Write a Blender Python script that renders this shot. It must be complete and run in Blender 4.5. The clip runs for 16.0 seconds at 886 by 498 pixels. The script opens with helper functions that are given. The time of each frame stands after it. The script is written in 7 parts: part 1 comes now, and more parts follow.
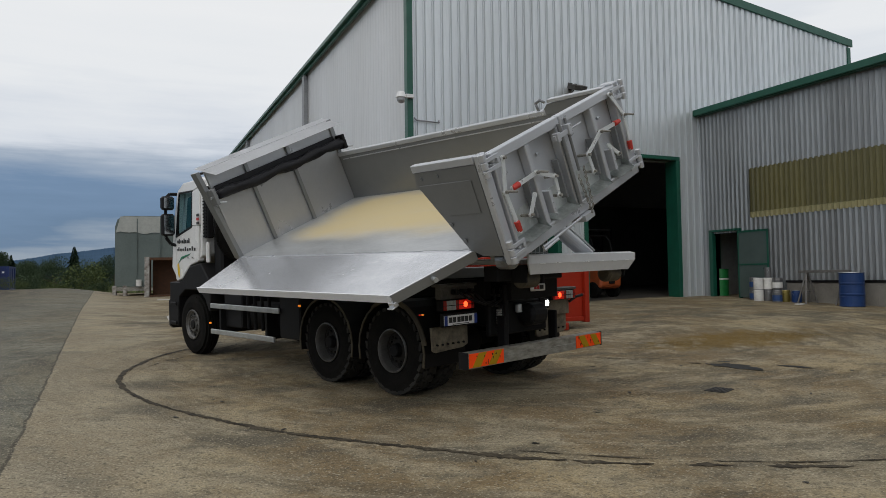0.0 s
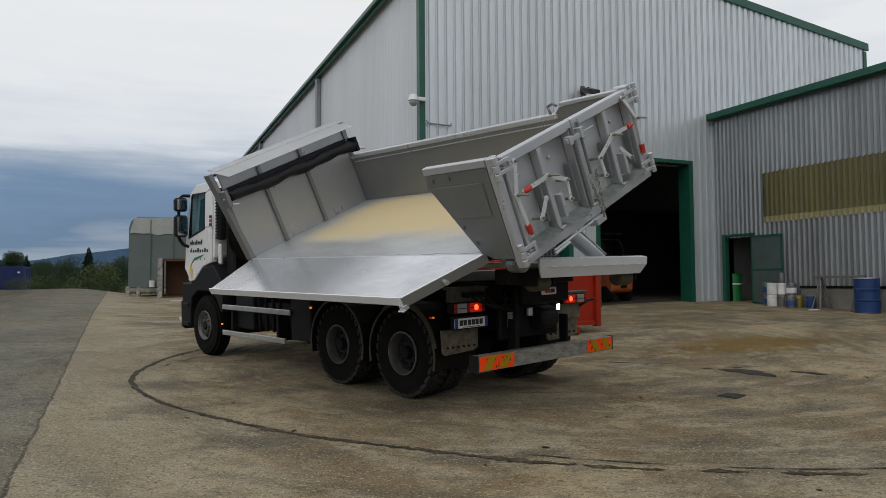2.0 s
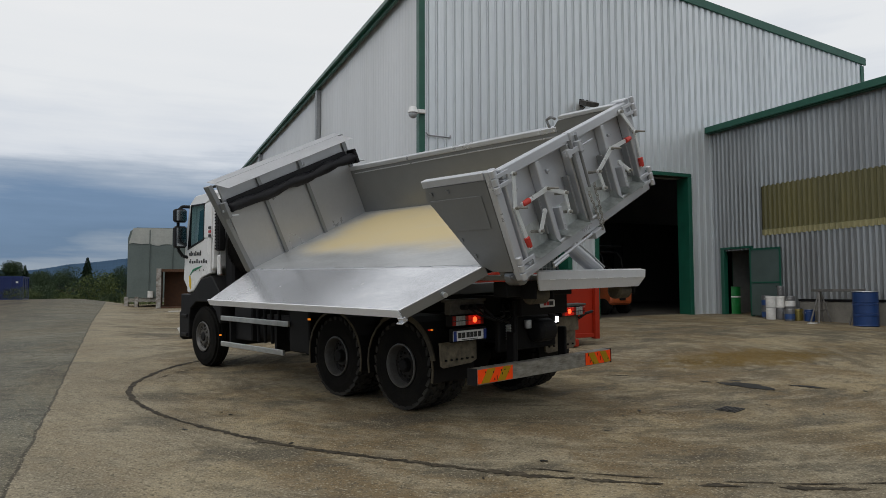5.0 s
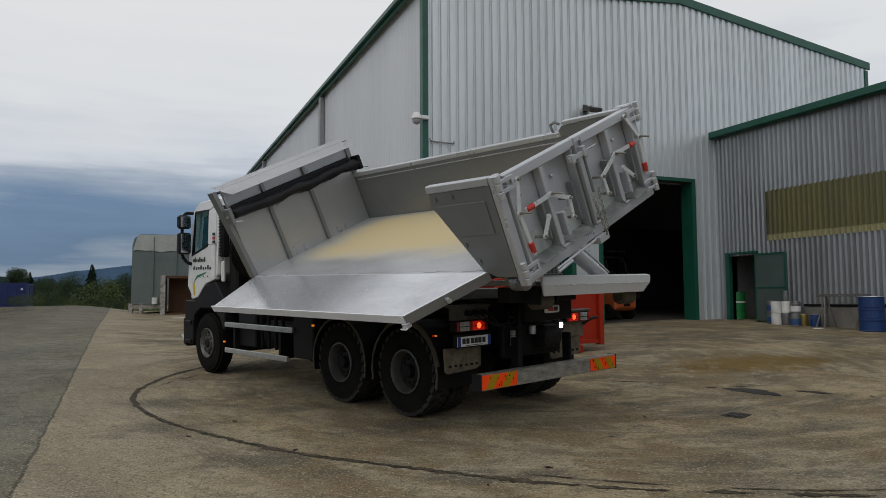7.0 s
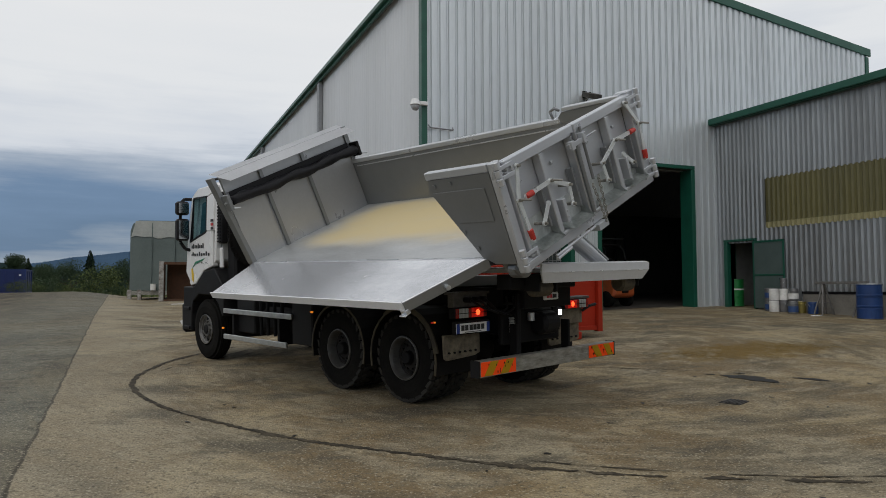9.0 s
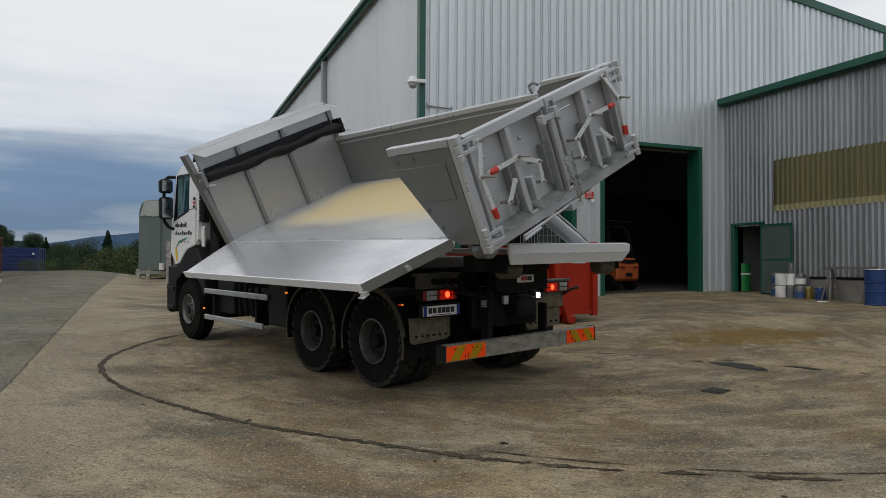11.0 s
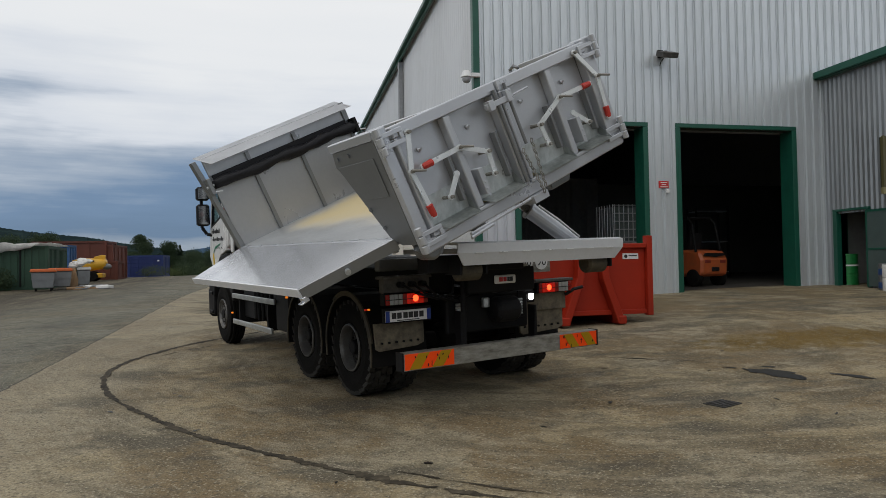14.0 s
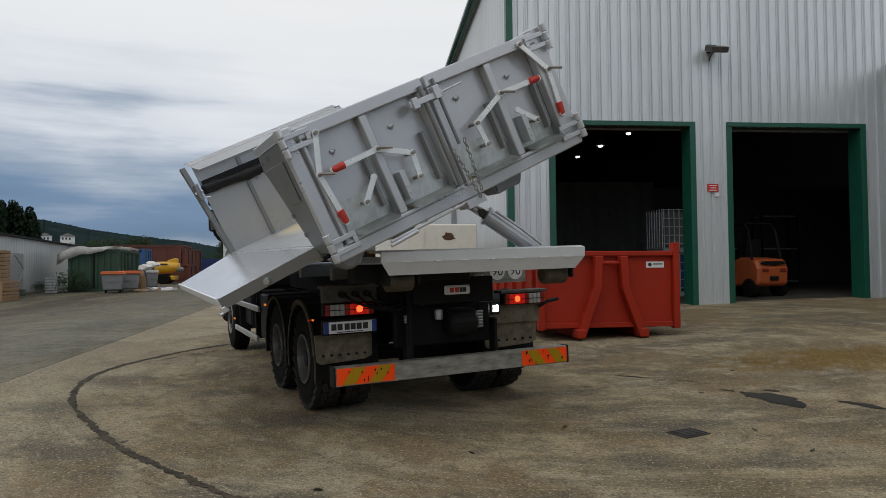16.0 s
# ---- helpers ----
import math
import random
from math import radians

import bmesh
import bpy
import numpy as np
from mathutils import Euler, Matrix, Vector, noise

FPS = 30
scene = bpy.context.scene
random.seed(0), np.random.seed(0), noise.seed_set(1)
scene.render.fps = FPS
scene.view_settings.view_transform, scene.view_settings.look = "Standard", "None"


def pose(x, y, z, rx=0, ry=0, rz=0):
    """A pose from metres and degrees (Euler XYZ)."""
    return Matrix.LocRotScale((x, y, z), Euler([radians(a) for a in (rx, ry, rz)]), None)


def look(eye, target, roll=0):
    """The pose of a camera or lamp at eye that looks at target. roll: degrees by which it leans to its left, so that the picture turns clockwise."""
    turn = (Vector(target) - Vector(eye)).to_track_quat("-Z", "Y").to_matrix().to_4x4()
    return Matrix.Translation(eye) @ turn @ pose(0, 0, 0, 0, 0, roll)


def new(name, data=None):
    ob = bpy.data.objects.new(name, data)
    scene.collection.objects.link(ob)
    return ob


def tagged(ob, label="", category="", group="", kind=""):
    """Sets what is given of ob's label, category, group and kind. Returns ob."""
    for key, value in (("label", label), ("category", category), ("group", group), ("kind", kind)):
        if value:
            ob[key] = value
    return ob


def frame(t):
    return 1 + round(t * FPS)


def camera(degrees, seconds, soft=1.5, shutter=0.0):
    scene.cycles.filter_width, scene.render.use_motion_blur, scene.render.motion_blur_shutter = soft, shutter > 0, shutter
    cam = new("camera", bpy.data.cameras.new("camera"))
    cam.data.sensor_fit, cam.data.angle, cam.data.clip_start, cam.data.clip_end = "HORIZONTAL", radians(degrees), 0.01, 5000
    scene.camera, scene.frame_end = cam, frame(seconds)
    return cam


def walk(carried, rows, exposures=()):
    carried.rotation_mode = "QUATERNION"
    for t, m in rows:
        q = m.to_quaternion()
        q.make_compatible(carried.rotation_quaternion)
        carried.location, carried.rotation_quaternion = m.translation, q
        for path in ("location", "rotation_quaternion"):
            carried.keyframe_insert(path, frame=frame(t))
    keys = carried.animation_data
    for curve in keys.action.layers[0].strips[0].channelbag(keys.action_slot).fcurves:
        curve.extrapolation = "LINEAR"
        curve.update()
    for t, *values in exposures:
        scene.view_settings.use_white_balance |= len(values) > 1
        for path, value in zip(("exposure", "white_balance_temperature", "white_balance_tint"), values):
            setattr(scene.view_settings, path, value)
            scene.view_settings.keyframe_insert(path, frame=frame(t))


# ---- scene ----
cam = camera(65.0, 16.0, 0.5)
PATH = [
    (0, (0.309, 0.004, 1.469), (1.144, 1.819, 1.551), -0.8),
    (0.5, (0.299, -0.004, 1.463), (1.121, 1.817, 1.55), -0.5),
    (1, (0.297, 0.005, 1.468), (1.111, 1.83, 1.555), -0.5),
    (1.5, (0.306, -0.007, 1.483), (1.115, 1.821, 1.566), -0.5),
    (2, (0.313, 0.003, 1.467), (1.118, 1.831, 1.558), -0.4),
    (2.5, (0.31, 0.01, 1.472), (1.12, 1.836, 1.566), -0.2),
    (3, (0.312, 0.006, 1.472), (1.12, 1.834, 1.572), -0.2),
    (3.5, (0.31, 0.005, 1.463), (1.113, 1.833, 1.573), -0.2),
    (4, (0.312, -0.011, 1.48), (1.121, 1.815, 1.598), -0.3),
    (6.5, (0.308, -0.001, 1.469), (1.109, 1.827, 1.601), -0.0),
    (7, (0.314, 0.005, 1.473), (1.111, 1.834, 1.614), -0.3),
    (7.5, (0.317, 0.012, 1.471), (1.11, 1.844, 1.594), -0.5),
    (8, (0.334, 0.002, 1.476), (1.092, 1.848, 1.599), -0.7),
    (8.5, (0.329, 0.008, 1.468), (1.091, 1.853, 1.579), -0.3),
    (9, (0.314, 0.02, 1.474), (1.116, 1.85, 1.577), -0.2),
    (9.5, (0.33, 0.072, 1.473), (1.23, 1.856, 1.558), -0.3),
    (10, (0.488, 0.091, 1.468), (1.333, 1.902, 1.539), -1.5),
    (10.2, (0.558, 0.101, 1.473), (1.393, 1.918, 1.535), -1.0),
    (12.3, (1.619, 0.098, 1.443), (2.255, 1.993, 1.489), -0.2),
    (12.5, (1.713, 0.131, 1.454), (2.352, 2.026, 1.497), -0.9),
    (13, (1.98, 0.182, 1.47), (2.556, 2.097, 1.511), -0.6),
    (13.5, (2.273, 0.163, 1.462), (2.752, 2.104, 1.534), -1.7),
    (14, (2.591, 0.092, 1.49), (3.024, 2.044, 1.538), -1.0),
    (14.5, (2.911, 0.172, 1.476), (3.303, 2.132, 1.524), -1.5),
    (15, (3.27, 0.212, 1.487), (3.555, 2.187, 1.624), -1.0),
    (15.5, (3.693, 0.225, 1.515), (3.878, 2.215, 1.576), -1.2),
    (16, (3.996, 0.314, 1.517), (4.193, 2.304, 1.582), -0.5),
]
walk(cam, [(t, look(eye, target, roll)) for t, eye, target, roll in PATH], exposures=[(0, 0.0), (4.2, -0.03), (6.3, -0.03), (7.0, -0.17), (8.0, -0.14), (9.0, -0.08), (9.6, 0.0), (16, 0.0)])
SKY, SUN = 0.99, 0.7
# ---- world, sun and sky ----
world = bpy.data.worlds.new("overcast_sky")
world.use_nodes = True
scene.world = world
wn, wl = world.node_tree.nodes, world.node_tree.links
wn.clear()
w_out = wn.new("ShaderNodeOutputWorld")
w_bg = wn.new("ShaderNodeBackground")
w_sky = wn.new("ShaderNodeTexSky")
w_sky.sky_type, w_sky.sun_disc = "NISHITA", False
w_sky.sun_elevation, w_sky.sun_rotation = radians(57), radians(225)
w_co = wn.new("ShaderNodeTexCoord")
w_sep = wn.new("ShaderNodeSeparateXYZ")
wl.new(w_co.outputs["Generated"], w_sep.inputs[0])
w_map = wn.new("ShaderNodeMapping")
w_map.inputs["Scale"].default_value = (1.0, 1.0, 3.4)
wl.new(w_co.outputs["Generated"], w_map.inputs[0])
w_noise = wn.new("ShaderNodeTexNoise")
w_noise.inputs["Scale"].default_value, w_noise.inputs["Detail"].default_value = 2.2, 10.0
w_noise.inputs["Roughness"].default_value = 0.5
wl.new(w_map.outputs[0], w_noise.inputs["Vector"])
w_lift = wn.new("ShaderNodeMath")
w_lift.operation = "MULTIPLY_ADD"
w_lift.inputs[1].default_value, w_lift.inputs[2].default_value = 0.34, -0.17
wl.new(w_noise.outputs["Fac"], w_lift.inputs[0])
w_map2 = wn.new("ShaderNodeMapping")
w_map2.inputs["Scale"].default_value = (1.0, 1.0, 13.0)
wl.new(w_co.outputs["Generated"], w_map2.inputs[0])
w_streak = wn.new("ShaderNodeTexNoise")
w_streak.inputs["Scale"].default_value, w_streak.inputs["Detail"].default_value, w_streak.inputs["Roughness"].default_value = 2.6, 9.0, 0.58
wl.new(w_map2.outputs[0], w_streak.inputs["Vector"])
w_fine = wn.new("ShaderNodeMath")
w_fine.operation = "MULTIPLY_ADD"
w_fine.inputs[1].default_value, w_fine.inputs[2].default_value = 0.16, -0.08
wl.new(w_streak.outputs["Fac"], w_fine.inputs[0])
w_both = wn.new("ShaderNodeMath")
wl.new(w_lift.outputs[0], w_both.inputs[0])
wl.new(w_fine.outputs[0], w_both.inputs[1])
w_add = wn.new("ShaderNodeMath")
wl.new(w_sep.outputs["Z"], w_add.inputs[0])
wl.new(w_both.outputs[0], w_add.inputs[1])
w_ramp = wn.new("ShaderNodeValToRGB")
els = w_ramp.color_ramp.elements
els[0].position, els[0].color = 0.0, (0.30, 0.36, 0.44, 1)
els[1].position, els[1].color = 0.60, (0.95, 0.97, 1.0, 1)
for at_pos, shade in ((0.04, (0.14, 0.22, 0.34, 1)), (0.10, (0.17, 0.26, 0.40, 1)), (0.155, (0.36, 0.43, 0.53, 1)), (0.21, (0.70, 0.74, 0.80, 1)), (0.29, (0.84, 0.86, 0.88, 1)), (0.46, (0.90, 0.905, 0.91, 1)), (0.75, (0.62, 0.64, 0.67, 1))):
    e = els.new(at_pos)
    e.color = shade
wl.new(w_add.outputs[0], w_ramp.inputs[0])
w_mix = wn.new("ShaderNodeMix")
w_mix.data_type = "RGBA"
w_mix.inputs["Factor"].default_value = 0.94
w_dim = wn.new("ShaderNodeVectorMath")
w_dim.operation = "SCALE"
w_dim.inputs["Scale"].default_value = 0.08
wl.new(w_sky.outputs[0], w_dim.inputs[0])
wl.new(w_dim.outputs[0], w_mix.inputs["A"])
wl.new(w_ramp.outputs[0], w_mix.inputs["B"])
wl.new(w_mix.outputs["Result"], w_bg.inputs["Color"])
w_bg.inputs["Strength"].default_value = SKY
wl.new(w_bg.outputs[0], w_out.inputs[0])

sun = new("sun", bpy.data.lights.new("sun", "SUN"))
sun.data.energy, sun.data.angle, sun.data.color = SUN, radians(45), (1.0, 0.96, 0.9)
sun.matrix_world = look((-9, -9, 20), (0, 0, 0))


# ---- materials ----
def mat(name, color, rough=0.6, metal=0.0, color2=None, scale=6.0, amount=0.5, fine=60.0, fine_amount=0.12, bump=0.1, stretch=(1, 1, 1), spec=0.5, emit=None, piece=0.0):
    """A surface with coarse stains towards color2, fine grain and a slight relief."""
    m = bpy.data.materials.new(name)
    m.use_nodes = True
    n, l = m.node_tree.nodes, m.node_tree.links
    p = n["Principled BSDF"]
    co = n.new("ShaderNodeTexCoord")
    mp = n.new("ShaderNodeMapping")
    mp.inputs["Scale"].default_value = stretch
    l.new(co.outputs["Object"], mp.inputs[0])
    n1 = n.new("ShaderNodeTexNoise")
    n1.inputs["Scale"].default_value, n1.inputs["Detail"].default_value, n1.inputs["Roughness"].default_value = scale, 6, 0.62
    n2 = n.new("ShaderNodeTexNoise")
    n2.inputs["Scale"].default_value, n2.inputs["Detail"].default_value = fine, 4
    for k in (n1, n2):
        l.new(mp.outputs[0], k.inputs["Vector"])
    r = n.new("ShaderNodeMapRange")
    r.inputs["From Min"].default_value, r.inputs["From Max"].default_value, r.inputs["To Max"].default_value = 0.38, 0.72, amount
    l.new(n1.outputs["Fac"], r.inputs["Value"])
    mx = n.new("ShaderNodeMix")
    mx.data_type = "RGBA"
    c2 = color2 or tuple(c * 0.62 for c in color)
    mx.inputs["A"].default_value, mx.inputs["B"].default_value = (*color, 1), (*c2, 1)
    l.new(r.outputs[0], mx.inputs["Factor"])
    hv = n.new("ShaderNodeHueSaturation")
    v = n.new("ShaderNodeMapRange")
    v.inputs["To Min"].default_value, v.inputs["To Max"].default_value = 1 - fine_amount * 2, 1 + fine_amount * 2
    l.new(n2.outputs["Fac"], v.inputs["Value"])
    l.new(mx.outputs["Result"], hv.inputs["Color"])
    last = v.outputs[0]
    if piece:
        info = n.new("ShaderNodeObjectInfo")
        pr = n.new("ShaderNodeMapRange")
        pr.inputs["To Min"].default_value, pr.inputs["To Max"].default_value = 1 - piece, 1 + piece
        l.new(info.outputs["Random"], pr.inputs["Value"])
        mu = n.new("ShaderNodeMath")
        mu.operation = "MULTIPLY"
        l.new(last, mu.inputs[0])
        l.new(pr.outputs[0], mu.inputs[1])
        last = mu.outputs[0]
    l.new(last, hv.inputs["Value"])
    l.new(hv.outputs[0], p.inputs["Base Color"])
    rr = n.new("ShaderNodeMapRange")
    rr.inputs["To Min"].default_value, rr.inputs["To Max"].default_value = max(0.03, rough - 0.12), min(1, rough + 0.12)
    l.new(n1.outputs["Fac"], rr.inputs["Value"])
    l.new(rr.outputs[0], p.inputs["Roughness"])
    p.inputs["Metallic"].default_value = metal
    p.inputs["Specular IOR Level"].default_value = spec
    if bump:
        b = n.new("ShaderNodeBump")
        b.inputs["Strength"].default_value, b.inputs["Distance"].default_value = bump, 0.01
        l.new(n2.outputs["Fac"], b.inputs["Height"])
        l.new(b.outputs[0], p.inputs["Normal"])
    if emit:
        p.inputs["Emission Color"].default_value, p.inputs["Emission Strength"].default_value = (*emit[:3], 1), emit[3]
    return m


def glass(name, color, rough=0.02):
    m = bpy.data.materials.new(name)
    m.use_nodes = True
    p = m.node_tree.nodes["Principled BSDF"]
    p.inputs["Base Color"].default_value, p.inputs["Roughness"].default_value = (*color, 1), rough
    p.inputs["Transmission Weight"].default_value = 1.0
    p.inputs["IOR"].default_value = 1.1
    return m


CLAD = mat("ribbed_grey_cladding", (0.645, 0.68, 0.695), 0.36, 0.42, (0.53, 0.56, 0.57), 0.35, 0.7, 9.0, 0.05, 0.03, (2.0, 2.0, 0.25))
CLAD_SIDE = mat("plain_grey_cladding", (0.64, 0.65, 0.66), 0.45, 0.2, (0.56, 0.57, 0.57), 0.3, 0.7, 8.0, 0.04, 0.03, (1.5, 1.5, 0.25))
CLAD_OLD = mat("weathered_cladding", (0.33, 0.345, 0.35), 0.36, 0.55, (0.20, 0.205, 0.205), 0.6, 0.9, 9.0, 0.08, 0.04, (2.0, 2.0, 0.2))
GREEN = mat("green_trim_paint", (0.010, 0.092, 0.058), 0.4, 0.0, (0.007, 0.06, 0.04), 3.0, 0.6, 40, 0.08, 0.03)
GREEN_DOOR = mat("grey_green_door_paint", (0.075, 0.105, 0.10), 0.5, 0.0, (0.05, 0.075, 0.07), 2.0, 0.6, 40, 0.08, 0.03)
TRIM_GREY = mat("grey_downpipe", (0.30, 0.31, 0.32), 0.5, 0.2)
SKYLIGHT = mat("yellowed_translucent_sheet", (0.135, 0.120, 0.042), 0.4, 0.0, (0.085, 0.080, 0.035), 0.8, 0.8, 12, 0.1, 0.05, (2, 2, 0.3))
SKYEDGE = mat("yellow_sheet_lap", (0.30, 0.27, 0.13), 0.45, 0.0, (0.2, 0.19, 0.1), 1.2, 0.7, 12, 0.1, 0.05)
PLINTH = mat("concrete_plinth", (0.24, 0.225, 0.195), 0.9, 0.0, (0.13, 0.12, 0.105), 1.5, 0.8, 30, 0.15, 0.3)
# near-black base: the hall's indoor shade is put into this colour
INNER = mat("darkened_inner_sheet", (0.055, 0.055, 0.05), 0.85, 0.0, None, 0.6, 0.7, 20, 0.1, 0.1)
ROOF = mat("roof_sheet", (0.35, 0.36, 0.37), 0.55, 0.3)
BED = mat("grey_bed_paint", (0.56, 0.575, 0.60), 0.30, 0.45, (0.50, 0.515, 0.535), 1.4, 0.7, 35, 0.02, 0.0)
# bed paint darkened to hold the hood's shadow on the headboard
BED_IN = mat("hood_shaded_bed_paint", (0.43, 0.44, 0.455), 0.30, 0.50, (0.37, 0.38, 0.39), 1.4, 0.8, 30, 0.03, 0.0, (1, 1, 0.6))
BAR = mat("light_grey_crossbar_paint", (0.62, 0.635, 0.65), 0.38, 0.15, (0.54, 0.55, 0.565), 2.5, 0.7, 35, 0.03, 0.0)
# bed paint again, lowered: shade on turned-away faces is put into the colour
BED_SHADE = mat("shaded_grey_bed_paint", (0.24, 0.248, 0.252), 0.32, 0.5, (0.205, 0.212, 0.216), 1.2, 0.7, 35, 0.02, 0.0)
ALU = mat("bright_flap_plate", (0.68, 0.69, 0.71), 0.24, 0.70, (0.50, 0.51, 0.53), 1.6, 0.8, 30, 0.06, 0.02, (1, 0.6, 1))
GALV = mat("zinc_plated_steel", (0.55, 0.57, 0.57), 0.38, 0.7, (0.36, 0.38, 0.38), 7, 0.8, 60, 0.1, 0.05)
STEEL = mat("dirty_bumper_steel", (0.34, 0.33, 0.29), 0.5, 0.4, (0.13, 0.118, 0.095), 6, 0.95, 40, 0.12, 0.12, (1, 3, 3))
ZINC = mat("bright_zinc_lever", (0.84, 0.86, 0.85), 0.30, 0.5, (0.66, 0.68, 0.67), 9, 0.7, 70, 0.05, 0.02)
SCUFF = mat("scuffed_bare_plate", (0.58, 0.61, 0.60), 0.32, 0.45, (0.27, 0.30, 0.29), 6, 0.95, 30, 0.12, 0.03, (1, 1, 0.5))
PEEL = mat("peeling_pale_paint", (0.42, 0.41, 0.38), 0.8, 0.0, (0.09, 0.05, 0.035), 5, 0.95, 40, 0.2, 0.3)
CHROME = mat("rod_chrome", (0.7, 0.7, 0.7), 0.15, 1.0, bump=0)
BLACK = mat("black_chassis_paint", (0.008, 0.008, 0.009), 0.65, 0.0, (0.016, 0.015, 0.013), 4, 0.7, 50, 0.15, 0.1, spec=0.15)
PLASTIC = mat("black_moulded_plastic", (0.009, 0.009, 0.010), 0.55, 0.0, (0.017, 0.016, 0.015), 5, 0.6, 80, 0.12, 0.08, spec=0.2)
RUBBER = mat("tyre_rubber", (0.008, 0.0078, 0.0075), 0.85, 0.0, (0.018, 0.0165, 0.014), 3.5, 0.8, 60, 0.2, 0.2, spec=0.06)
TREAD = mat("dusty_tread_rubber", (0.022, 0.021, 0.019), 0.8, 0.0, (0.055, 0.050, 0.041), 5, 0.8, 60, 0.2, 0.1, spec=0.2)
TARP = mat("black_tarpaulin", (0.009, 0.009, 0.011), 0.5, 0.0, (0.016, 0.016, 0.018), 5, 0.6, 30, 0.15, 0.5, spec=0.22)
HOOD = mat("light_hood_paint", (0.80, 0.81, 0.83), 0.4, 0.0, (0.72, 0.73, 0.75), 1.5, 0.7, 30, 0.04, 0.02)
WHITE = mat("white_cab_paint", (0.78, 0.78, 0.77), 0.25, 0.0, (0.66, 0.65, 0.62), 2, 0.5, 30, 0.03, 0.01)
CREAM = mat("scuffed_white_sheet", (0.72, 0.70, 0.62), 0.5, 0.0, (0.60, 0.57, 0.48), 3, 0.7, 40, 0.05, 0.05)
# rust colour, lowered to carry some of the bay's inner shade
RUST = mat("rust", (0.10, 0.045, 0.022), 0.9, 0.0, (0.07, 0.04, 0.025), 6, 0.9, 50, 0.2, 0.4)
RIM = mat("grey_wheel_rim", (0.15, 0.147, 0.14), 0.40, 0.4, (0.11, 0.105, 0.096), 6, 0.8, 50, 0.15, 0.1)
# dusty disc, its base darkened for the shade of the deep recess
DISC = mat("shaded_dusty_wheel_disc", (0.020, 0.019, 0.018), 0.65, 0.2, (0.034, 0.031, 0.027), 6, 0.8, 50, 0.15, 0.1, spec=0.2)
FLAP = mat("muddy_mudflap", (0.17, 0.14, 0.092), 0.75, 0.0, (0.055, 0.047, 0.034), 9, 0.9, 40, 0.2, 0.3)
GUARD = mat("muddy_guard_edge", (0.085, 0.068, 0.038), 0.75, 0.0, (0.022, 0.020, 0.016), 4, 0.9, 40, 0.2, 0.2)
HAZ_O = mat("fluorescent_orange_sheet", (1.0, 0.085, 0.012), 0.35, 0.0, (0.96, 0.07, 0.01), 6, 0.4, 80, 0.05, 0.0, spec=0.08)
HAZ_Y = mat("dull_yellow_reflector", (0.40, 0.23, 0.012), 0.35, 0.0, (0.34, 0.19, 0.012), 6, 0.5, 80, 0.05, 0.0, spec=0.08)
GRIME = mat("grimy_dark_steel", (0.10, 0.095, 0.085), 0.55, 0.3, (0.035, 0.033, 0.03), 6, 0.9, 40, 0.2, 0.15)
REDGRIP = mat("red_grip", (0.50, 0.035, 0.022), 0.5, 0.0, None, 12, 0.4)
LENS_R = mat("red_lamp_lens", (0.30, 0.012, 0.008), 0.2, 0.0, None, 20, 0.3, 90, 0.1, 0.1)
LENS_ON = mat("lit_red_lamp", (0.6, 0.02, 0.01), 0.2, emit=(1.0, 0.015, 0.004, 0.16))
BULB_ON = mat("lit_red_bulb", (0.8, 0.05, 0.02), 0.2, emit=(1.0, 0.08, 0.02, 2.8))
LENS_W = mat("clear_lamp_lens", (0.38, 0.38, 0.36), 0.2, 0.0, None, 20, 0.3, 90, 0.1, 0.1)
LAMP_ON = mat("lit_white_lamp", (1, 1, 1), 0.2, emit=(1.0, 1.0, 1.0, 9.0))
AMBER = mat("lit_amber_lamp", (0.8, 0.3, 0.02), 0.2, emit=(1.0, 0.26, 0.02, 0.6))
PLATE = mat("number_plate_white", (0.75, 0.75, 0.73), 0.35, 0.0, None, 12, 0.2)
INK = mat("black_marking", (0.02, 0.02, 0.02), 0.5)
BLUE_EU = mat("blue_plate_band", (0.01, 0.04, 0.25), 0.4)
LEAFGREEN = mat("green_marking", (0.02, 0.20, 0.10), 0.4)
YEL_MARK = mat("yellow_marking", (0.75, 0.5, 0.02), 0.4)
RED_MARK = mat("red_marking", (0.55, 0.03, 0.03), 0.4)
GLASS = glass("cab_glass", (0.55, 0.72, 0.75))
# floor colour darkened to stand for shade inside the hall
HALLFLOOR = mat("dim_hall_floor", (0.050, 0.045, 0.037), 0.8, 0.0, None, 1.0, 0.8, 20, 0.15, 0.1)
MIRROR = mat("mirror_glass", (0.42, 0.44, 0.46), 0.13, 1.0, bump=0)
CURTAIN = mat("teal_cab_curtain", (0.03, 0.12, 0.15), 0.8)
ORANGE_SKIP = mat("orange_red_skip_paint", (0.34, 0.022, 0.006), 0.6, 0.0, (0.24, 0.019, 0.007), 1.2, 0.7, 40, 0.06, 0.04, spec=0.25)
FORK_O = mat("orange_forklift_paint", (0.46, 0.095, 0.026), 0.45, 0.0, (0.30, 0.09, 0.03), 4, 0.8, 50, 0.1, 0.05)
BLUE_DRUM = mat("blue_drum_paint", (0.012, 0.045, 0.16), 0.4, 0.0, (0.01, 0.03, 0.10), 3, 0.7, 50, 0.08, 0.04)
GREEN_DRUM = mat("green_drum_paint", (0.015, 0.19, 0.045), 0.4, 0.0, (0.01, 0.12, 0.03), 3, 0.6, 50, 0.08, 0.04)
TIN = mat("tin_can", (0.19, 0.19, 0.19), 0.4, 0.5, None, 8, 0.6)
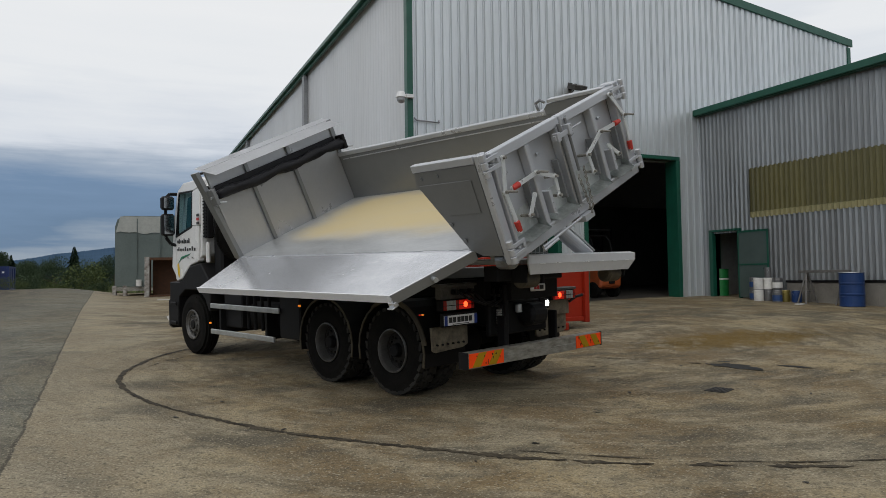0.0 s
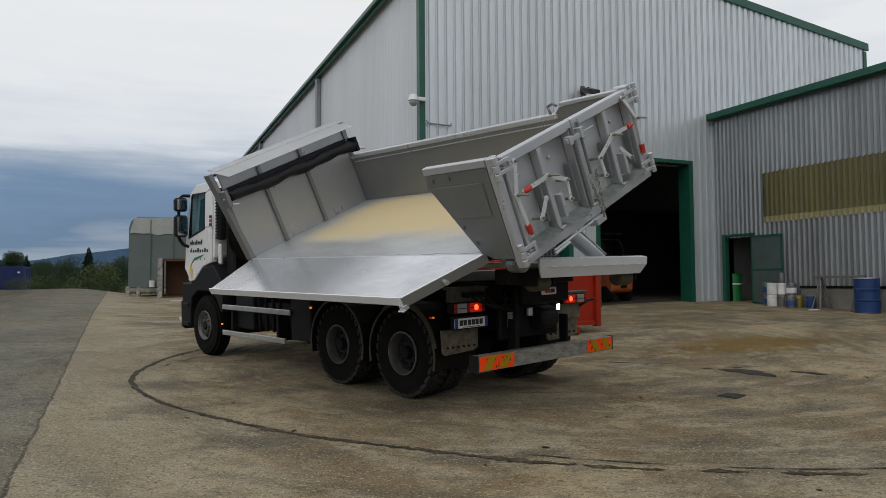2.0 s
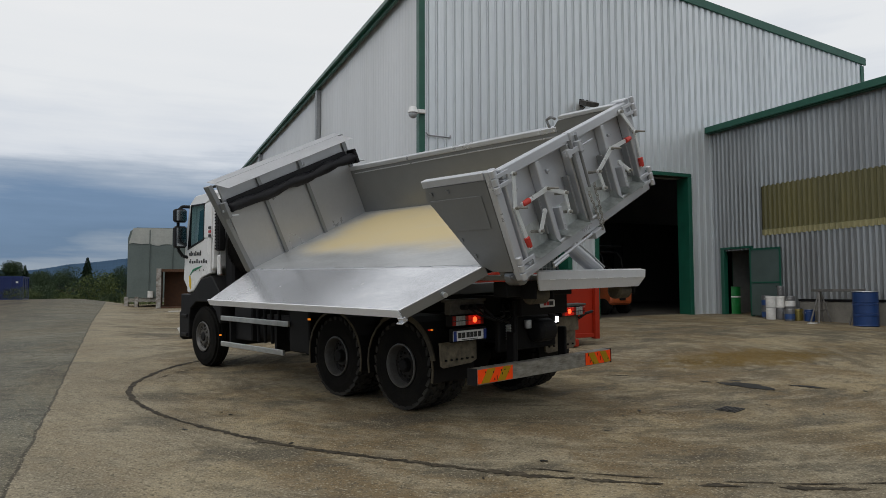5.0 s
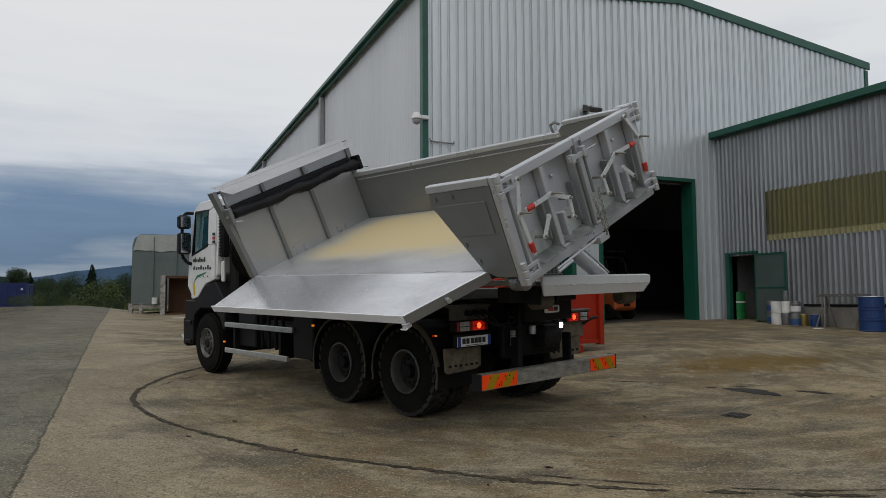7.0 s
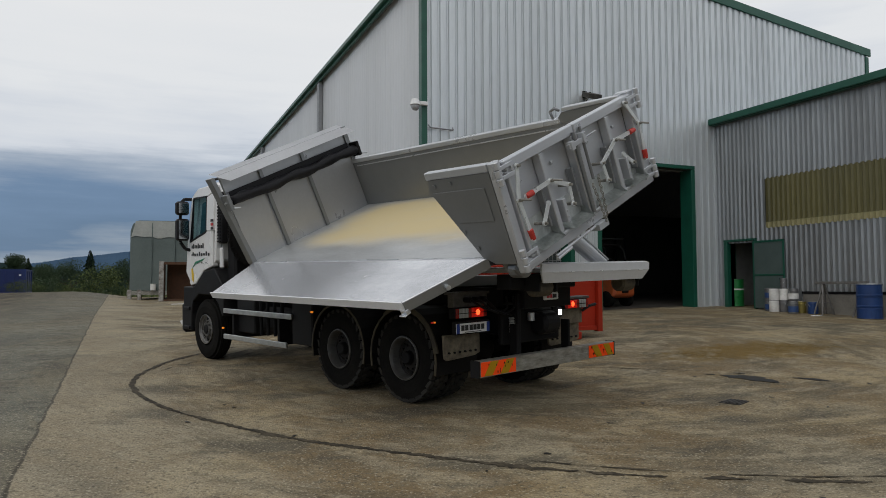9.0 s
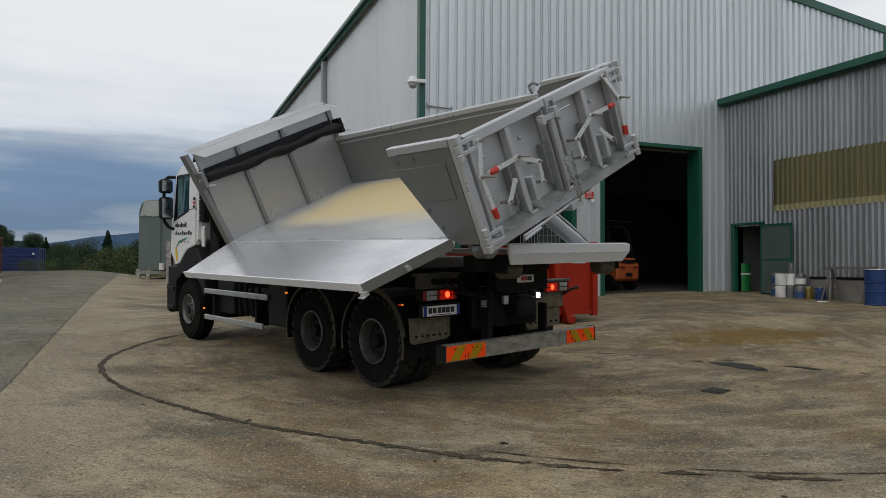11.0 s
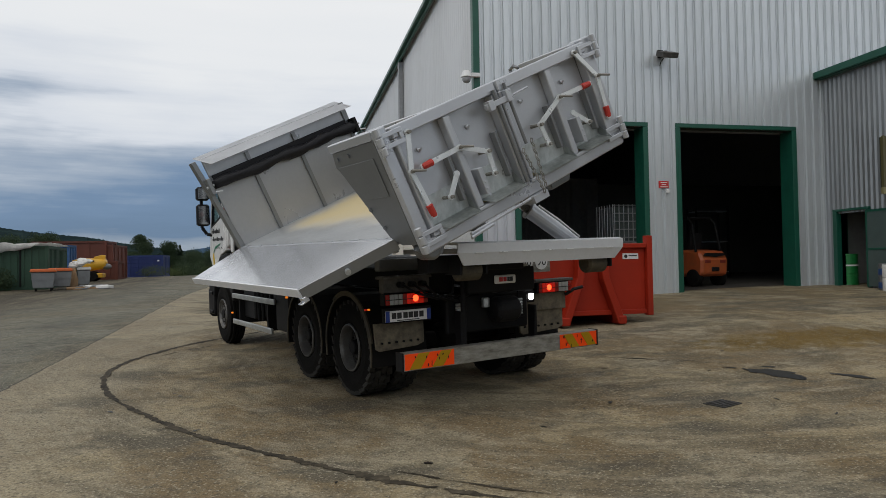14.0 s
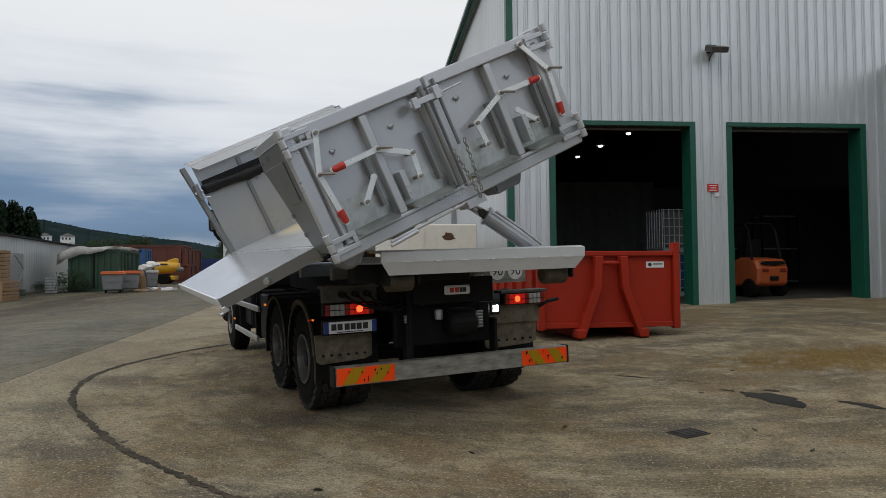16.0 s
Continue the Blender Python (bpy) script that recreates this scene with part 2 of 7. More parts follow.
TINBLUE = mat("blue_can_label", (0.02, 0.07, 0.22), 0.4, 0.0, (0.05, 0.06, 0.09), 9, 0.7)
GOLD = mat("gold_can", (0.30, 0.24, 0.07), 0.35, 0.6, None, 8, 0.5)
TRESTLE = mat("grey_steel_trestle", (0.20, 0.195, 0.185), 0.6, 0.4, (0.10, 0.09, 0.08), 7, 0.8)
OIL = mat("oil_film", (0.020, 0.019, 0.018), 0.45, 0.0, (0.045, 0.040, 0.032), 3, 0.7, 20, 0.2, 0.0, spec=0.2)
TAR = mat("dark_tyre_trace", (0.036, 0.031, 0.024), 0.8, 0.0, (0.12, 0.10, 0.07), 5.5, 0.9, 25, 0.3, 0.2, spec=0.1)
IRON = mat("cast_iron_cover", (0.055, 0.052, 0.047), 0.65, 0.3, None, 8, 0.8)
PALE = mat("pale_concrete", (0.44, 0.43, 0.40), 0.9, 0.0, (0.30, 0.29, 0.27), 0.8, 0.8, 20, 0.1, 0.2)
BOX_GREEN = mat("green_container_paint", (0.022, 0.066, 0.037), 0.6, 0.0, (0.016, 0.045, 0.027), 1.5, 0.8)
BOX_BLUE = mat("blue_container_paint", (0.007, 0.020, 0.115), 0.5, 0.0, (0.01, 0.03, 0.13), 1.5, 0.8)
BOX_RUST = mat("rust_brown_container_paint", (0.115, 0.027, 0.014), 0.6, 0.0, (0.08, 0.024, 0.015), 1.2, 0.8)
BIN_GREY = mat("grey_bin_plastic", (0.18, 0.19, 0.195), 0.5, 0.0, None, 3, 0.4)
BIN_LID = mat("orange_bin_lid", (0.65, 0.15, 0.04), 0.5, 0.0, None, 3, 0.4)
LIFT_Y = mat("yellow_lift_paint", (0.66, 0.36, 0.02), 0.4, 0.0, (0.5, 0.27, 0.02), 2, 0.5)
WOODP = mat("pale_wood", (0.30, 0.19, 0.10), 0.8, 0.0, (0.18, 0.11, 0.06), 4, 0.7, 30, 0.15, 0.2, (1, 1, 6))
SHEETW = mat("dirty_white_tarp", (0.74, 0.73, 0.70), 0.6, 0.0, (0.4, 0.4, 0.38), 2, 0.8, 20, 0.08, 0.3)
TENT = mat("grey_green_tarp", (0.125, 0.155, 0.145), 0.55, 0.0, (0.09, 0.115, 0.108), 0.8, 0.8, 10, 0.08, 0.2)
TENT_TOP = mat("faded_tarp_top", (0.40, 0.41, 0.38), 0.6, 0.0, (0.27, 0.29, 0.27), 1.0, 0.8, 10, 0.08, 0.2)
LEAF = mat("broad_leaves", (0.052, 0.078, 0.040), 0.7, 0.0, (0.030, 0.047, 0.027), 0.6, 0.9, 4, 0.25, 0.0, spec=0.1)
LEAF2 = mat("bush_leaves", (0.092, 0.115, 0.042), 0.7, 0.0, (0.052, 0.074, 0.030), 0.6, 0.9, 4, 0.25, 0.0, spec=0.1)
NEEDLE = mat("spruce_needles", (0.018, 0.030, 0.017), 0.8, 0.0, (0.011, 0.019, 0.012), 0.6, 0.9, 4, 0.25, 0.0, spec=0.05)
GRASS = mat("tall_grass", (0.14, 0.155, 0.055), 0.8, 0.0, (0.08, 0.10, 0.035), 0.5, 0.9, 4, 0.25, 0.0)
BARK = mat("bark", (0.07, 0.055, 0.04), 0.9)
# blue mixed into the woodland green to give distance haze
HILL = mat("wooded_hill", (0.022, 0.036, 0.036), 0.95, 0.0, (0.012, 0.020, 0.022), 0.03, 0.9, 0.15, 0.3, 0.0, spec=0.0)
# distance haze is painted in as a blue base
MOUNT = mat("haze_blue_hill", (0.055, 0.095, 0.15), 1.0, 0.0, (0.045, 0.08, 0.13), 0.004, 0.6, 0.02, 0.08, 0.0, spec=0.0)
TUBE_ON = mat("lit_hall_lamp", (1, 1, 1), 0.3, emit=(1.0, 0.98, 0.92, 6.0))


def ground_material():
    """Tan worn concrete to one side of a joint, grey asphalt and dirt to the other, meadow far off."""
    m = bpy.data.materials.new("yard_ground")
    m.use_nodes = True
    n, l = m.node_tree.nodes, m.node_tree.links
    p = n["Principled BSDF"]
    co = n.new("ShaderNodeTexCoord")
    sep = n.new("ShaderNodeSeparateXYZ")
    l.new(co.outputs["Object"], sep.inputs[0])

    def noise_at(scale, detail=6.0, stretch=(1, 1, 1), turn=0.0, rough=0.6):
        mp = n.new("ShaderNodeMapping")
        mp.inputs["Scale"].default_value, mp.inputs["Rotation"].default_value = stretch, (0, 0, radians(turn))
        l.new(co.outputs["Object"], mp.inputs[0])
        k = n.new("ShaderNodeTexNoise")
        k.inputs["Scale"].default_value, k.inputs["Detail"].default_value, k.inputs["Roughness"].default_value = scale, detail, rough
        l.new(mp.outputs[0], k.inputs["Vector"])
        return k.outputs["Fac"]

    def band(v, a, b, to=1.0):
        k = n.new("ShaderNodeMapRange")
        k.interpolation_type = "SMOOTHSTEP"
        k.inputs["From Min"].default_value, k.inputs["From Max"].default_value = min(a, b), max(a, b)
        k.inputs["To Min"].default_value, k.inputs["To Max"].default_value = (0.0, to) if a < b else (to, 0.0)
        l.new(v, k.inputs["Value"])
        return k.outputs[0]

    def mix(f, a, b):
        k = n.new("ShaderNodeMix")
        k.data_type = "RGBA"
        for s, v in (("Factor", f), ("A", a), ("B", b)):
            if isinstance(v, tuple):
                k.inputs[s].default_value = (*v, 1)
            else:
                l.new(v, k.inputs[s])
        return k.outputs["Result"]

    def calc(op, a, b):
        k = n.new("ShaderNodeMath")
        k.operation = op
        for i, v in enumerate((a, b)):
            if isinstance(v, (int, float)):
                k.inputs[i].default_value = v
            else:
                l.new(v, k.inputs[i])
        return k.outputs[0]

    # concentric scuffs left by turning lorries
    turn_x, turn_y = calc("SUBTRACT", sep.outputs["X"], 7.6), calc("SUBTRACT", sep.outputs["Y"], 11.2)
    radius = calc("SQRT", calc("ADD", calc("POWER", turn_x, 2.0), calc("POWER", turn_y, 2.0)), 0.0)
    polar = n.new("ShaderNodeCombineXYZ")
    l.new(calc("MULTIPLY", radius, 1.7), polar.inputs[0])
    l.new(calc("MULTIPLY", calc("ARCTAN2", turn_y, turn_x), 2.6), polar.inputs[1])

    def scuffs(scale, offset):
        k = n.new("ShaderNodeTexNoise")
        k.inputs["Scale"].default_value, k.inputs["Detail"].default_value, k.inputs["Roughness"].default_value = scale, 10, 0.68
        k.inputs["Distortion"].default_value = 0.35
        sh_ = n.new("ShaderNodeVectorMath")
        l.new(polar.outputs[0], sh_.inputs[0])
        sh_.inputs[1].default_value = (offset, offset, 0)
        l.new(sh_.outputs[0], k.inputs["Vector"])
        return k.outputs["Fac"]

    streak = scuffs(0.9, 3.0)
    streak2 = scuffs(1.7, 11.0)
    blotch = noise_at(0.40, 10, rough=0.68)
    smudge = noise_at(0.85, 10, (0.75, 1.2, 1), 12, 0.66)
    brown = noise_at(0.6, 10, (1.0, 0.8, 1), 50, 0.68)
    mottle = noise_at(4.0, 5, rough=0.7)
    grain = noise_at(55, 2, rough=0.5)
    pits = noise_at(24, 3, rough=0.65)
    rut = noise_at(0.9, 8, (1.1, 0.22, 1), -14, 0.62)
    tan = mix(band(blotch, 0.38, 0.60), (0.275, 0.226, 0.146), (0.246, 0.216, 0.157))
    tan = mix(band(brown, 0.44, 0.58, 0.90), tan, (0.150, 0.112, 0.067))
    tan = mix(band(streak, 0.47, 0.61, 0.75), tan, (0.108, 0.089, 0.061))
    tan = mix(band(smudge, 0.50, 0.63, 0.80), tan, (0.078, 0.071, 0.056))
    tan = mix(band(streak2, 0.52, 0.64, 0.45), tan, (0.33, 0.292, 0.215))
    tan = mix(band(mottle, 0.50, 0.62, 0.55), tan, (0.125, 0.108, 0.078))
    wob = calc("MULTIPLY", calc("SUBTRACT", noise_at(1.6, 6), 0.5), 0.12)
    side = calc("ADD", calc("ADD", sep.outputs["X"], calc("MULTIPLY", sep.outputs["Y"], 0.022)), wob)
    # the slabs along the joint are cleaner
    tan = mix(band(calc("ADD", side, calc("MULTIPLY", calc("SUBTRACT", smudge, 0.5), 4.0)), 1.9, -0.1, 0.50), tan, (0.280, 0.252, 0.192))
    grey = mix(band(blotch, 0.36, 0.66), (0.160, 0.155, 0.124), (0.100, 0.100, 0.084))
    grey = mix(band(brown, 0.48, 0.62, 0.6), grey, (0.105, 0.088, 0.061))
    grey = mix(band(smudge, 0.51, 0.66, 0.7), grey, (0.066, 0.064, 0.055))
    grey = mix(band(streak2, 0.55, 0.68, 0.4), grey, (0.20, 0.19, 0.15))
    grey = mix(band(mottle, 0.50, 0.60, 0.6), grey, (0.058, 0.054, 0.042))
    grey = mix(band(streak, 0.50, 0.62, 0.6), grey, (0.168, 0.152, 0.112))
    # trodden dirt at the far left end
    dirt = calc("MULTIPLY", band(sep.outputs["Y"], 14.0, 26.0), band(sep.outputs["X"], -1.5, -6.0))
    soil = mix(band(rut, 0.42, 0.58), (0.100, 0.088, 0.064), (0.046, 0.041, 0.031))
    soil = mix(band(mottle, 0.5, 0.62, 0.5), soil, (0.042, 0.037, 0.029))
    grey = mix(dirt, grey, soil)
    c = mix(band(side, -0.35, -0.33), grey, tan)
    seam = calc("MULTIPLY", band(side, -0.375, -0.355), band(side, -0.33, -0.345))
    c = mix(calc("MULTIPLY", seam, 0.7), c, (0.040, 0.036, 0.029))
    # brown rusty wash in front of the doors
    dx = calc("MULTIPLY", calc("SUBTRACT", sep.outputs["X"], 10.4), 0.42)
    dy = calc("MULTIPLY", calc("SUBTRACT", sep.outputs["Y"], 9.35), 0.95)
    far = calc("ADD", calc("POWER", dx, 2.0), calc("POWER", dy, 2.0))
    spot = calc("MULTIPLY", band(calc("ADD", far, calc("MULTIPLY", calc("SUBTRACT", streak2, 0.5), 3.0)), 1.0, 0.1), 0.75)
    c = mix(spot, c, (0.125, 0.078, 0.020))
    c = mix(band(pits, 0.55, 0.64, 0.60), c, (0.070, 0.062, 0.048))
    c = mix(band(noise_at(7, 4, rough=0.65), 0.58, 0.68, 0.40), c, (0.080, 0.071, 0.055))
    c = mix(band(noise_at(42, 2, rough=0.5), 0.58, 0.68, 0.6), c, (0.36, 0.325, 0.25))
    # pale dust far left, then grass
    c = mix(band(sep.outputs["Y"], 72.0, 80.0, 0.65), c, (0.27, 0.255, 0.225))
    edge = calc("ADD", sep.outputs["Y"], calc("MULTIPLY", sep.outputs["X"], -0.25))
    c = mix(band(edge, 92.0, 95.0), c, (0.06, 0.075, 0.028))
    hv = n.new("ShaderNodeHueSaturation")
    hv.inputs["Saturation"].default_value = 1.13
    p.inputs["Specular IOR Level"].default_value = 0.15
    l.new(c, hv.inputs["Color"])
    v = n.new("ShaderNodeMapRange")
    v.inputs["To Min"].default_value, v.inputs["To Max"].default_value = 0.38, 2.0
    l.new(grain, v.inputs["Value"])
    l.new(v.outputs[0], hv.inputs["Value"])
    l.new(hv.outputs[0], p.inputs["Base Color"])
    l.new(band(blotch, 0.3, 0.7, 0.25), p.inputs["Roughness"])
    rg = n.new("ShaderNodeMapRange")
    rg.inputs["To Min"].default_value, rg.inputs["To Max"].default_value = 0.70, 0.95
    l.new(streak, rg.inputs["Value"])
    l.new(rg.outputs[0], p.inputs["Roughness"])
    b = n.new("ShaderNodeBump")
    b.inputs["Strength"].default_value, b.inputs["Distance"].default_value = 0.5, 0.03
    l.new(calc("ADD", calc("MULTIPLY", pits, 0.6), grain), b.inputs["Height"])
    l.new(b.outputs[0], p.inputs["Normal"])
    return m


GROUND = ground_material()


def bed_floor_material():
    """Grey steel plate with a broad drift of yellow dust that thins towards the hinge and the headboard."""
    m = mat("worn_bed_floor_plate", (0.55, 0.56, 0.56), 0.38, 0.45, (0.40, 0.41, 0.41), 2.2, 0.9, 24, 0.06, 0.02, (1.6, 0.5, 1))
    n, l = m.node_tree.nodes, m.node_tree.links
    p = n["Principled BSDF"]
    base = p.inputs["Base Color"].links[0].from_socket
    co = n.new("ShaderNodeTexCoord")
    sep = n.new("ShaderNodeSeparateXYZ")
    l.new(co.outputs["Object"], sep.inputs[0])
    k = n.new("ShaderNodeTexNoise")
    mp = n.new("ShaderNodeMapping")
    mp.inputs["Scale"].default_value = (1.2, 0.55, 1)
    l.new(co.outputs["Object"], mp.inputs[0])
    l.new(mp.outputs[0], k.inputs["Vector"])
    k.inputs["Scale"].default_value, k.inputs["Detail"].default_value, k.inputs["Roughness"].default_value = 1.7, 9, 0.6

    def fade(v, a, b):
        r = n.new("ShaderNodeMapRange")
        r.interpolation_type = "SMOOTHSTEP"
        r.inputs["From Min"].default_value, r.inputs["From Max"].default_value = min(a, b), max(a, b)
        r.inputs["To Min"].default_value, r.inputs["To Max"].default_value = (0.0, 1.0) if a < b else (1.0, 0.0)
        l.new(v, r.inputs["Value"])
        return r.outputs[0]

    def calc(op, a, b):
        c = n.new("ShaderNodeMath")
        c.operation = op
        for i, v in enumerate((a, b)):
            if isinstance(v, (int, float)):
                c.inputs[i].default_value = v
            else:
                l.new(v, c.inputs[i])
        return c.outputs[0]

    drift = calc("MULTIPLY", fade(sep.outputs["X"], 0.0, 1.1), fade(sep.outputs["Y"], 4.9, 3.4))
    drift = calc("MULTIPLY", drift, fade(sep.outputs["X"], 2.6, 2.0))
    dust = fade(calc("ADD", calc("MULTIPLY", k.outputs["Fac"], 0.9), drift), 0.55, 1.50)
    mx = n.new("ShaderNodeMix")
    mx.data_type = "RGBA"
    l.new(dust, mx.inputs["Factor"])
    l.new(base, mx.inputs["A"])
    mx.inputs["B"].default_value = (0.60, 0.49, 0.27, 1)
    l.new(mx.outputs["Result"], p.inputs["Base Color"])
    ro = n.new("ShaderNodeMapRange")
    ro.inputs["To Min"].default_value, ro.inputs["To Max"].default_value = 0.34, 0.75
    l.new(dust, ro.inputs["Value"])
    l.new(ro.outputs[0], p.inputs["Roughness"])
    me_ = n.new("ShaderNodeMapRange")
    me_.inputs["To Min"].default_value, me_.inputs["To Max"].default_value = 0.5, 0.0
    l.new(dust, me_.inputs["Value"])
    l.new(me_.outputs[0], p.inputs["Metallic"])
    return m


BED_FLOOR = bed_floor_material()


# ---- mesh helpers ----
def tuck(bm, width=0.004):
    """Round off the sharp edges of a small mesh."""
    es = [e for e in bm.edges if len(e.link_faces) == 2 and e.calc_face_angle(0) > 0.6]
    if es:
        bmesh.ops.bevel(bm, geom=es, offset=width, segments=1, affect="EDGES", clamp_overlap=True)


def link(name, bm, material, m=None, bevel=0.0, smooth=False):
    if m is not None:
        bm.transform(m)
    bmesh.ops.recalc_face_normals(bm, faces=bm.faces)
    if bevel:
        tuck(bm, bevel)
    me = bpy.data.meshes.new(name)
    bm.to_mesh(me)
    bm.free()
    me.materials.append(material)
    if smooth:
        for f in me.polygons:
            f.use_smooth = True
    return new(name, me)


def part(name, bm, material, parent, label="", m=None, bevel=0.0, smooth=False):
    ob = link(name, bm, material, m, bevel, smooth)
    ob.parent = parent
    if label:
        tagged(ob, label)
    return ob


def thing(name, m, label, category, group="", kind=""):
    ob = new(name)
    ob.matrix_world = m
    return tagged(ob, label, category, group, kind)


def mesh_thing(name, bm, material, label, category, kind="", bevel=0.0, smooth=False, m=None):
    return tagged(link(name, bm, material, m, bevel, smooth), label, category, "", kind)


def B():
    return bmesh.new()


def box(bm, x0, x1, y0, y1, z0, z1, m=None):
    v = [bm.verts.new((x, y, z)) for x in (x0, x1) for y in (y0, y1) for z in (z0, z1)]
    for f in ((0, 1, 3, 2), (4, 6, 7, 5), (0, 4, 5, 1), (2, 3, 7, 6), (0, 2, 6, 4), (1, 5, 7, 3)):
        bm.faces.new([v[i] for i in f])
    if m is not None:
        bmesh.ops.transform(bm, matrix=m, verts=v)
    return bm


def prism(bm, pts, axis, a, b):
    """A polygon, pulled from a to b along axis: pts are (y, z), (x, z) or (x, y)."""
    def put(p, h):
        return {"x": (h, p[0], p[1]), "y": (p[0], h, p[1]), "z": (p[0], p[1], h)}[axis]
    lo = [bm.verts.new(put(p, a)) for p in pts]
    hi = [bm.verts.new(put(p, b)) for p in pts]
    bm.faces.new(lo)
    bm.faces.new(list(reversed(hi)))
    for i in range(len(pts)):
        j = (i + 1) % len(pts)
        bm.faces.new((lo[i], lo[j], hi[j], hi[i]))
    return bm


def rod(bm, p, q, r, seg=12, r2=None):
    p, q = Vector(p), Vector(q)
    d = q - p
    m = Matrix.Translation((p + q) / 2) @ d.to_track_quat("Z", "Y").to_matrix().to_4x4()
    bmesh.ops.create_cone(bm, cap_ends=True, segments=seg, radius1=r, radius2=r if r2 is None else r2, depth=d.length, matrix=m)
    return bm


def pipe(bm, pts, r, seg=8):
    for p, q in zip(pts, pts[1:]):
        rod(bm, p, q, r, seg)
    return bm


def lathe(bm, prof, seg=32, m=None, close=False):
    """Turn (x, r) points round the x axis."""
    rings = []
    for x, r in prof:
        rings.append([bm.verts.new((x, r * math.cos(a), r * math.sin(a))) for a in (2 * math.pi * i / seg for i in range(seg))])
    pairs = list(zip(rings, rings[1:])) + ([(rings[-1], rings[0])] if close else [])
    for a, b in pairs:
        for i in range(seg):
            j = (i + 1) % seg
            bm.faces.new((a[i], a[j], b[j], b[i]))
    if not close:
        bm.faces.new(list(reversed(rings[0])))
        bm.faces.new(rings[-1])
    if m is not None:
        bmesh.ops.transform(bm, matrix=m, verts=[v for r in rings for v in r])
    return bm


def ball(bm, c, r, m=None, seg=12):
    bmesh.ops.create_uvsphere(bm, u_segments=seg, v_segments=max(6, seg // 2), radius=1, matrix=Matrix.Translation(c) @ Matrix.Diagonal((*(r if isinstance(r, tuple) else (r, r, r)), 1)))
    return bm


def ease(v, a, b):
    """v, held softly between a and b."""
    k = 1.5
    def softplus(u):
        return k * math.log1p(math.exp(max(-40, min(40, u / k))))
    return a + softplus(v - a) - softplus(v - b)


def step(v, a, b):
    """0 at a, 1 at b, smooth between."""
    t = min(1.0, max(0.0, (v - a) / (b - a)))
    return t * t * (3 - 2 * t)


def land(x, y):
    """Height of the yard: it climbs gently to the buildings, the asphalt lies a little higher, and the far end rises."""
    z = 0.08 + 0.0224 * ease(x - 4.82, -12, 16) + 0.0268 * ease(y - 7.12, -10, 24)
    z += 0.20 * step(x, 1.8, -1.0) * step(x, -9, -4) * step(y, 2, 6) * step(y, 34, 22)
    z += 0.09 * step(x, 9.5, 13) * step(y, 8, 12)
    return z + 0.022 * ease(y - 22, 0, 26) * step(x, 1, -4)


# ---- ground ----
def build_ground():
    xs = [-3000, -1200, -500, -200, -100, -60, -40, -30, -24, -18, -14, -11, -9, -7.5, -6, -5, -4, -3, -2, -1.4, -1, -0.7, -0.4, -0.1, 0.2, 0.5, 0.8, 1.1, 1.4, 1.7, 2, 3, 4, 5, 6, 7, 8, 10, 12, 14, 16, 18, 20, 22, 25, 30, 40, 70, 150, 500, 1200, 3000]
    ys = [-3000, -1000, -300, -100, -40, -20, -12, -8, -5, -3, -1, 1, 2, 2.7, 3.4, 4, 4.6, 5.3, 6, 7, 8, 9, 10, 11, 12, 13, 14, 15, 16, 17, 18.5, 20, 22, 24, 26, 28, 30, 32, 34, 37, 40, 43, 46, 50, 55, 60, 65, 70, 80, 90, 130, 250, 600, 1500, 3500]
    bm = B()
    g = [[bm.verts.new((x, y, land(x, y))) for y in ys] for x in xs]
    for i in range(len(xs) - 1):
        for j in range(len(ys) - 1):
            bm.faces.new((g[i][j], g[i + 1][j], g[i + 1][j + 1], g[i][j + 1]))
    return tagged(link("ground", bm, GROUND, smooth=True), "worn tan concrete and grey asphalt yard with dark tyre traces", "ground", "", "structure")


ground = build_ground()


# ---- buildings ----
def cells(length, marks):
    return sorted({0.0, length, *[m for m in marks if 0 < m < length]})


def cladding(name, o, u, nrm, length, zb, ztop, holes, pitch, prof, material, parent):
    """A ribbed sheet from o along u; holes are (a, b, z0, z1) in that run."""
    o, u, nrm = Vector(o), Vector(u), Vector(nrm)
    marks = {}
    k = 0.0
    while k < length:
        for f, d in prof:
            marks[round(k + f * pitch, 4)] = d
        k += pitch
    base = sorted(marks)
    def depth(s):
        lo = max((b for b in base if b <= s + 1e-6), default=base[0])
        hi = min((b for b in base if b >= s - 1e-6), default=base[-1])
        return marks[lo] if hi == lo else marks[lo] + (marks[hi] - marks[lo]) * (s - lo) / (hi - lo)
    cuts = cells(length, [*base, *[h[0] for h in holes], *[h[1] for h in holes]])
    bm = B()
    for a, b in zip(cuts, cuts[1:]):
        if b - a < 1e-4:
            continue
        mid, spans, z = (a + b) / 2, [], zb
        for h in sorted((h for h in holes if h[0] <= mid <= h[1]), key=lambda h: h[2]):
            if h[2] > z:
                spans.append((z, h[2]))
            z = h[3]
        spans.append((z, None))
        pa, pb = o + u * a + nrm * depth(a), o + u * b + nrm * depth(b)
        for z0, z1 in spans:
            ta, tb = (z1, z1) if z1 is not None else (ztop(a), ztop(b))
            q = [bm.verts.new((*pa.xy, z0)), bm.verts.new((*pb.xy, z0)), bm.verts.new((*pb.xy, tb)), bm.verts.new((*pa.xy, ta))]
            bm.faces.new(q)
    bmesh.ops.remove_doubles(bm, verts=bm.verts, dist=1e-4)
    ob = part(name, bm, material, parent)
    return ob


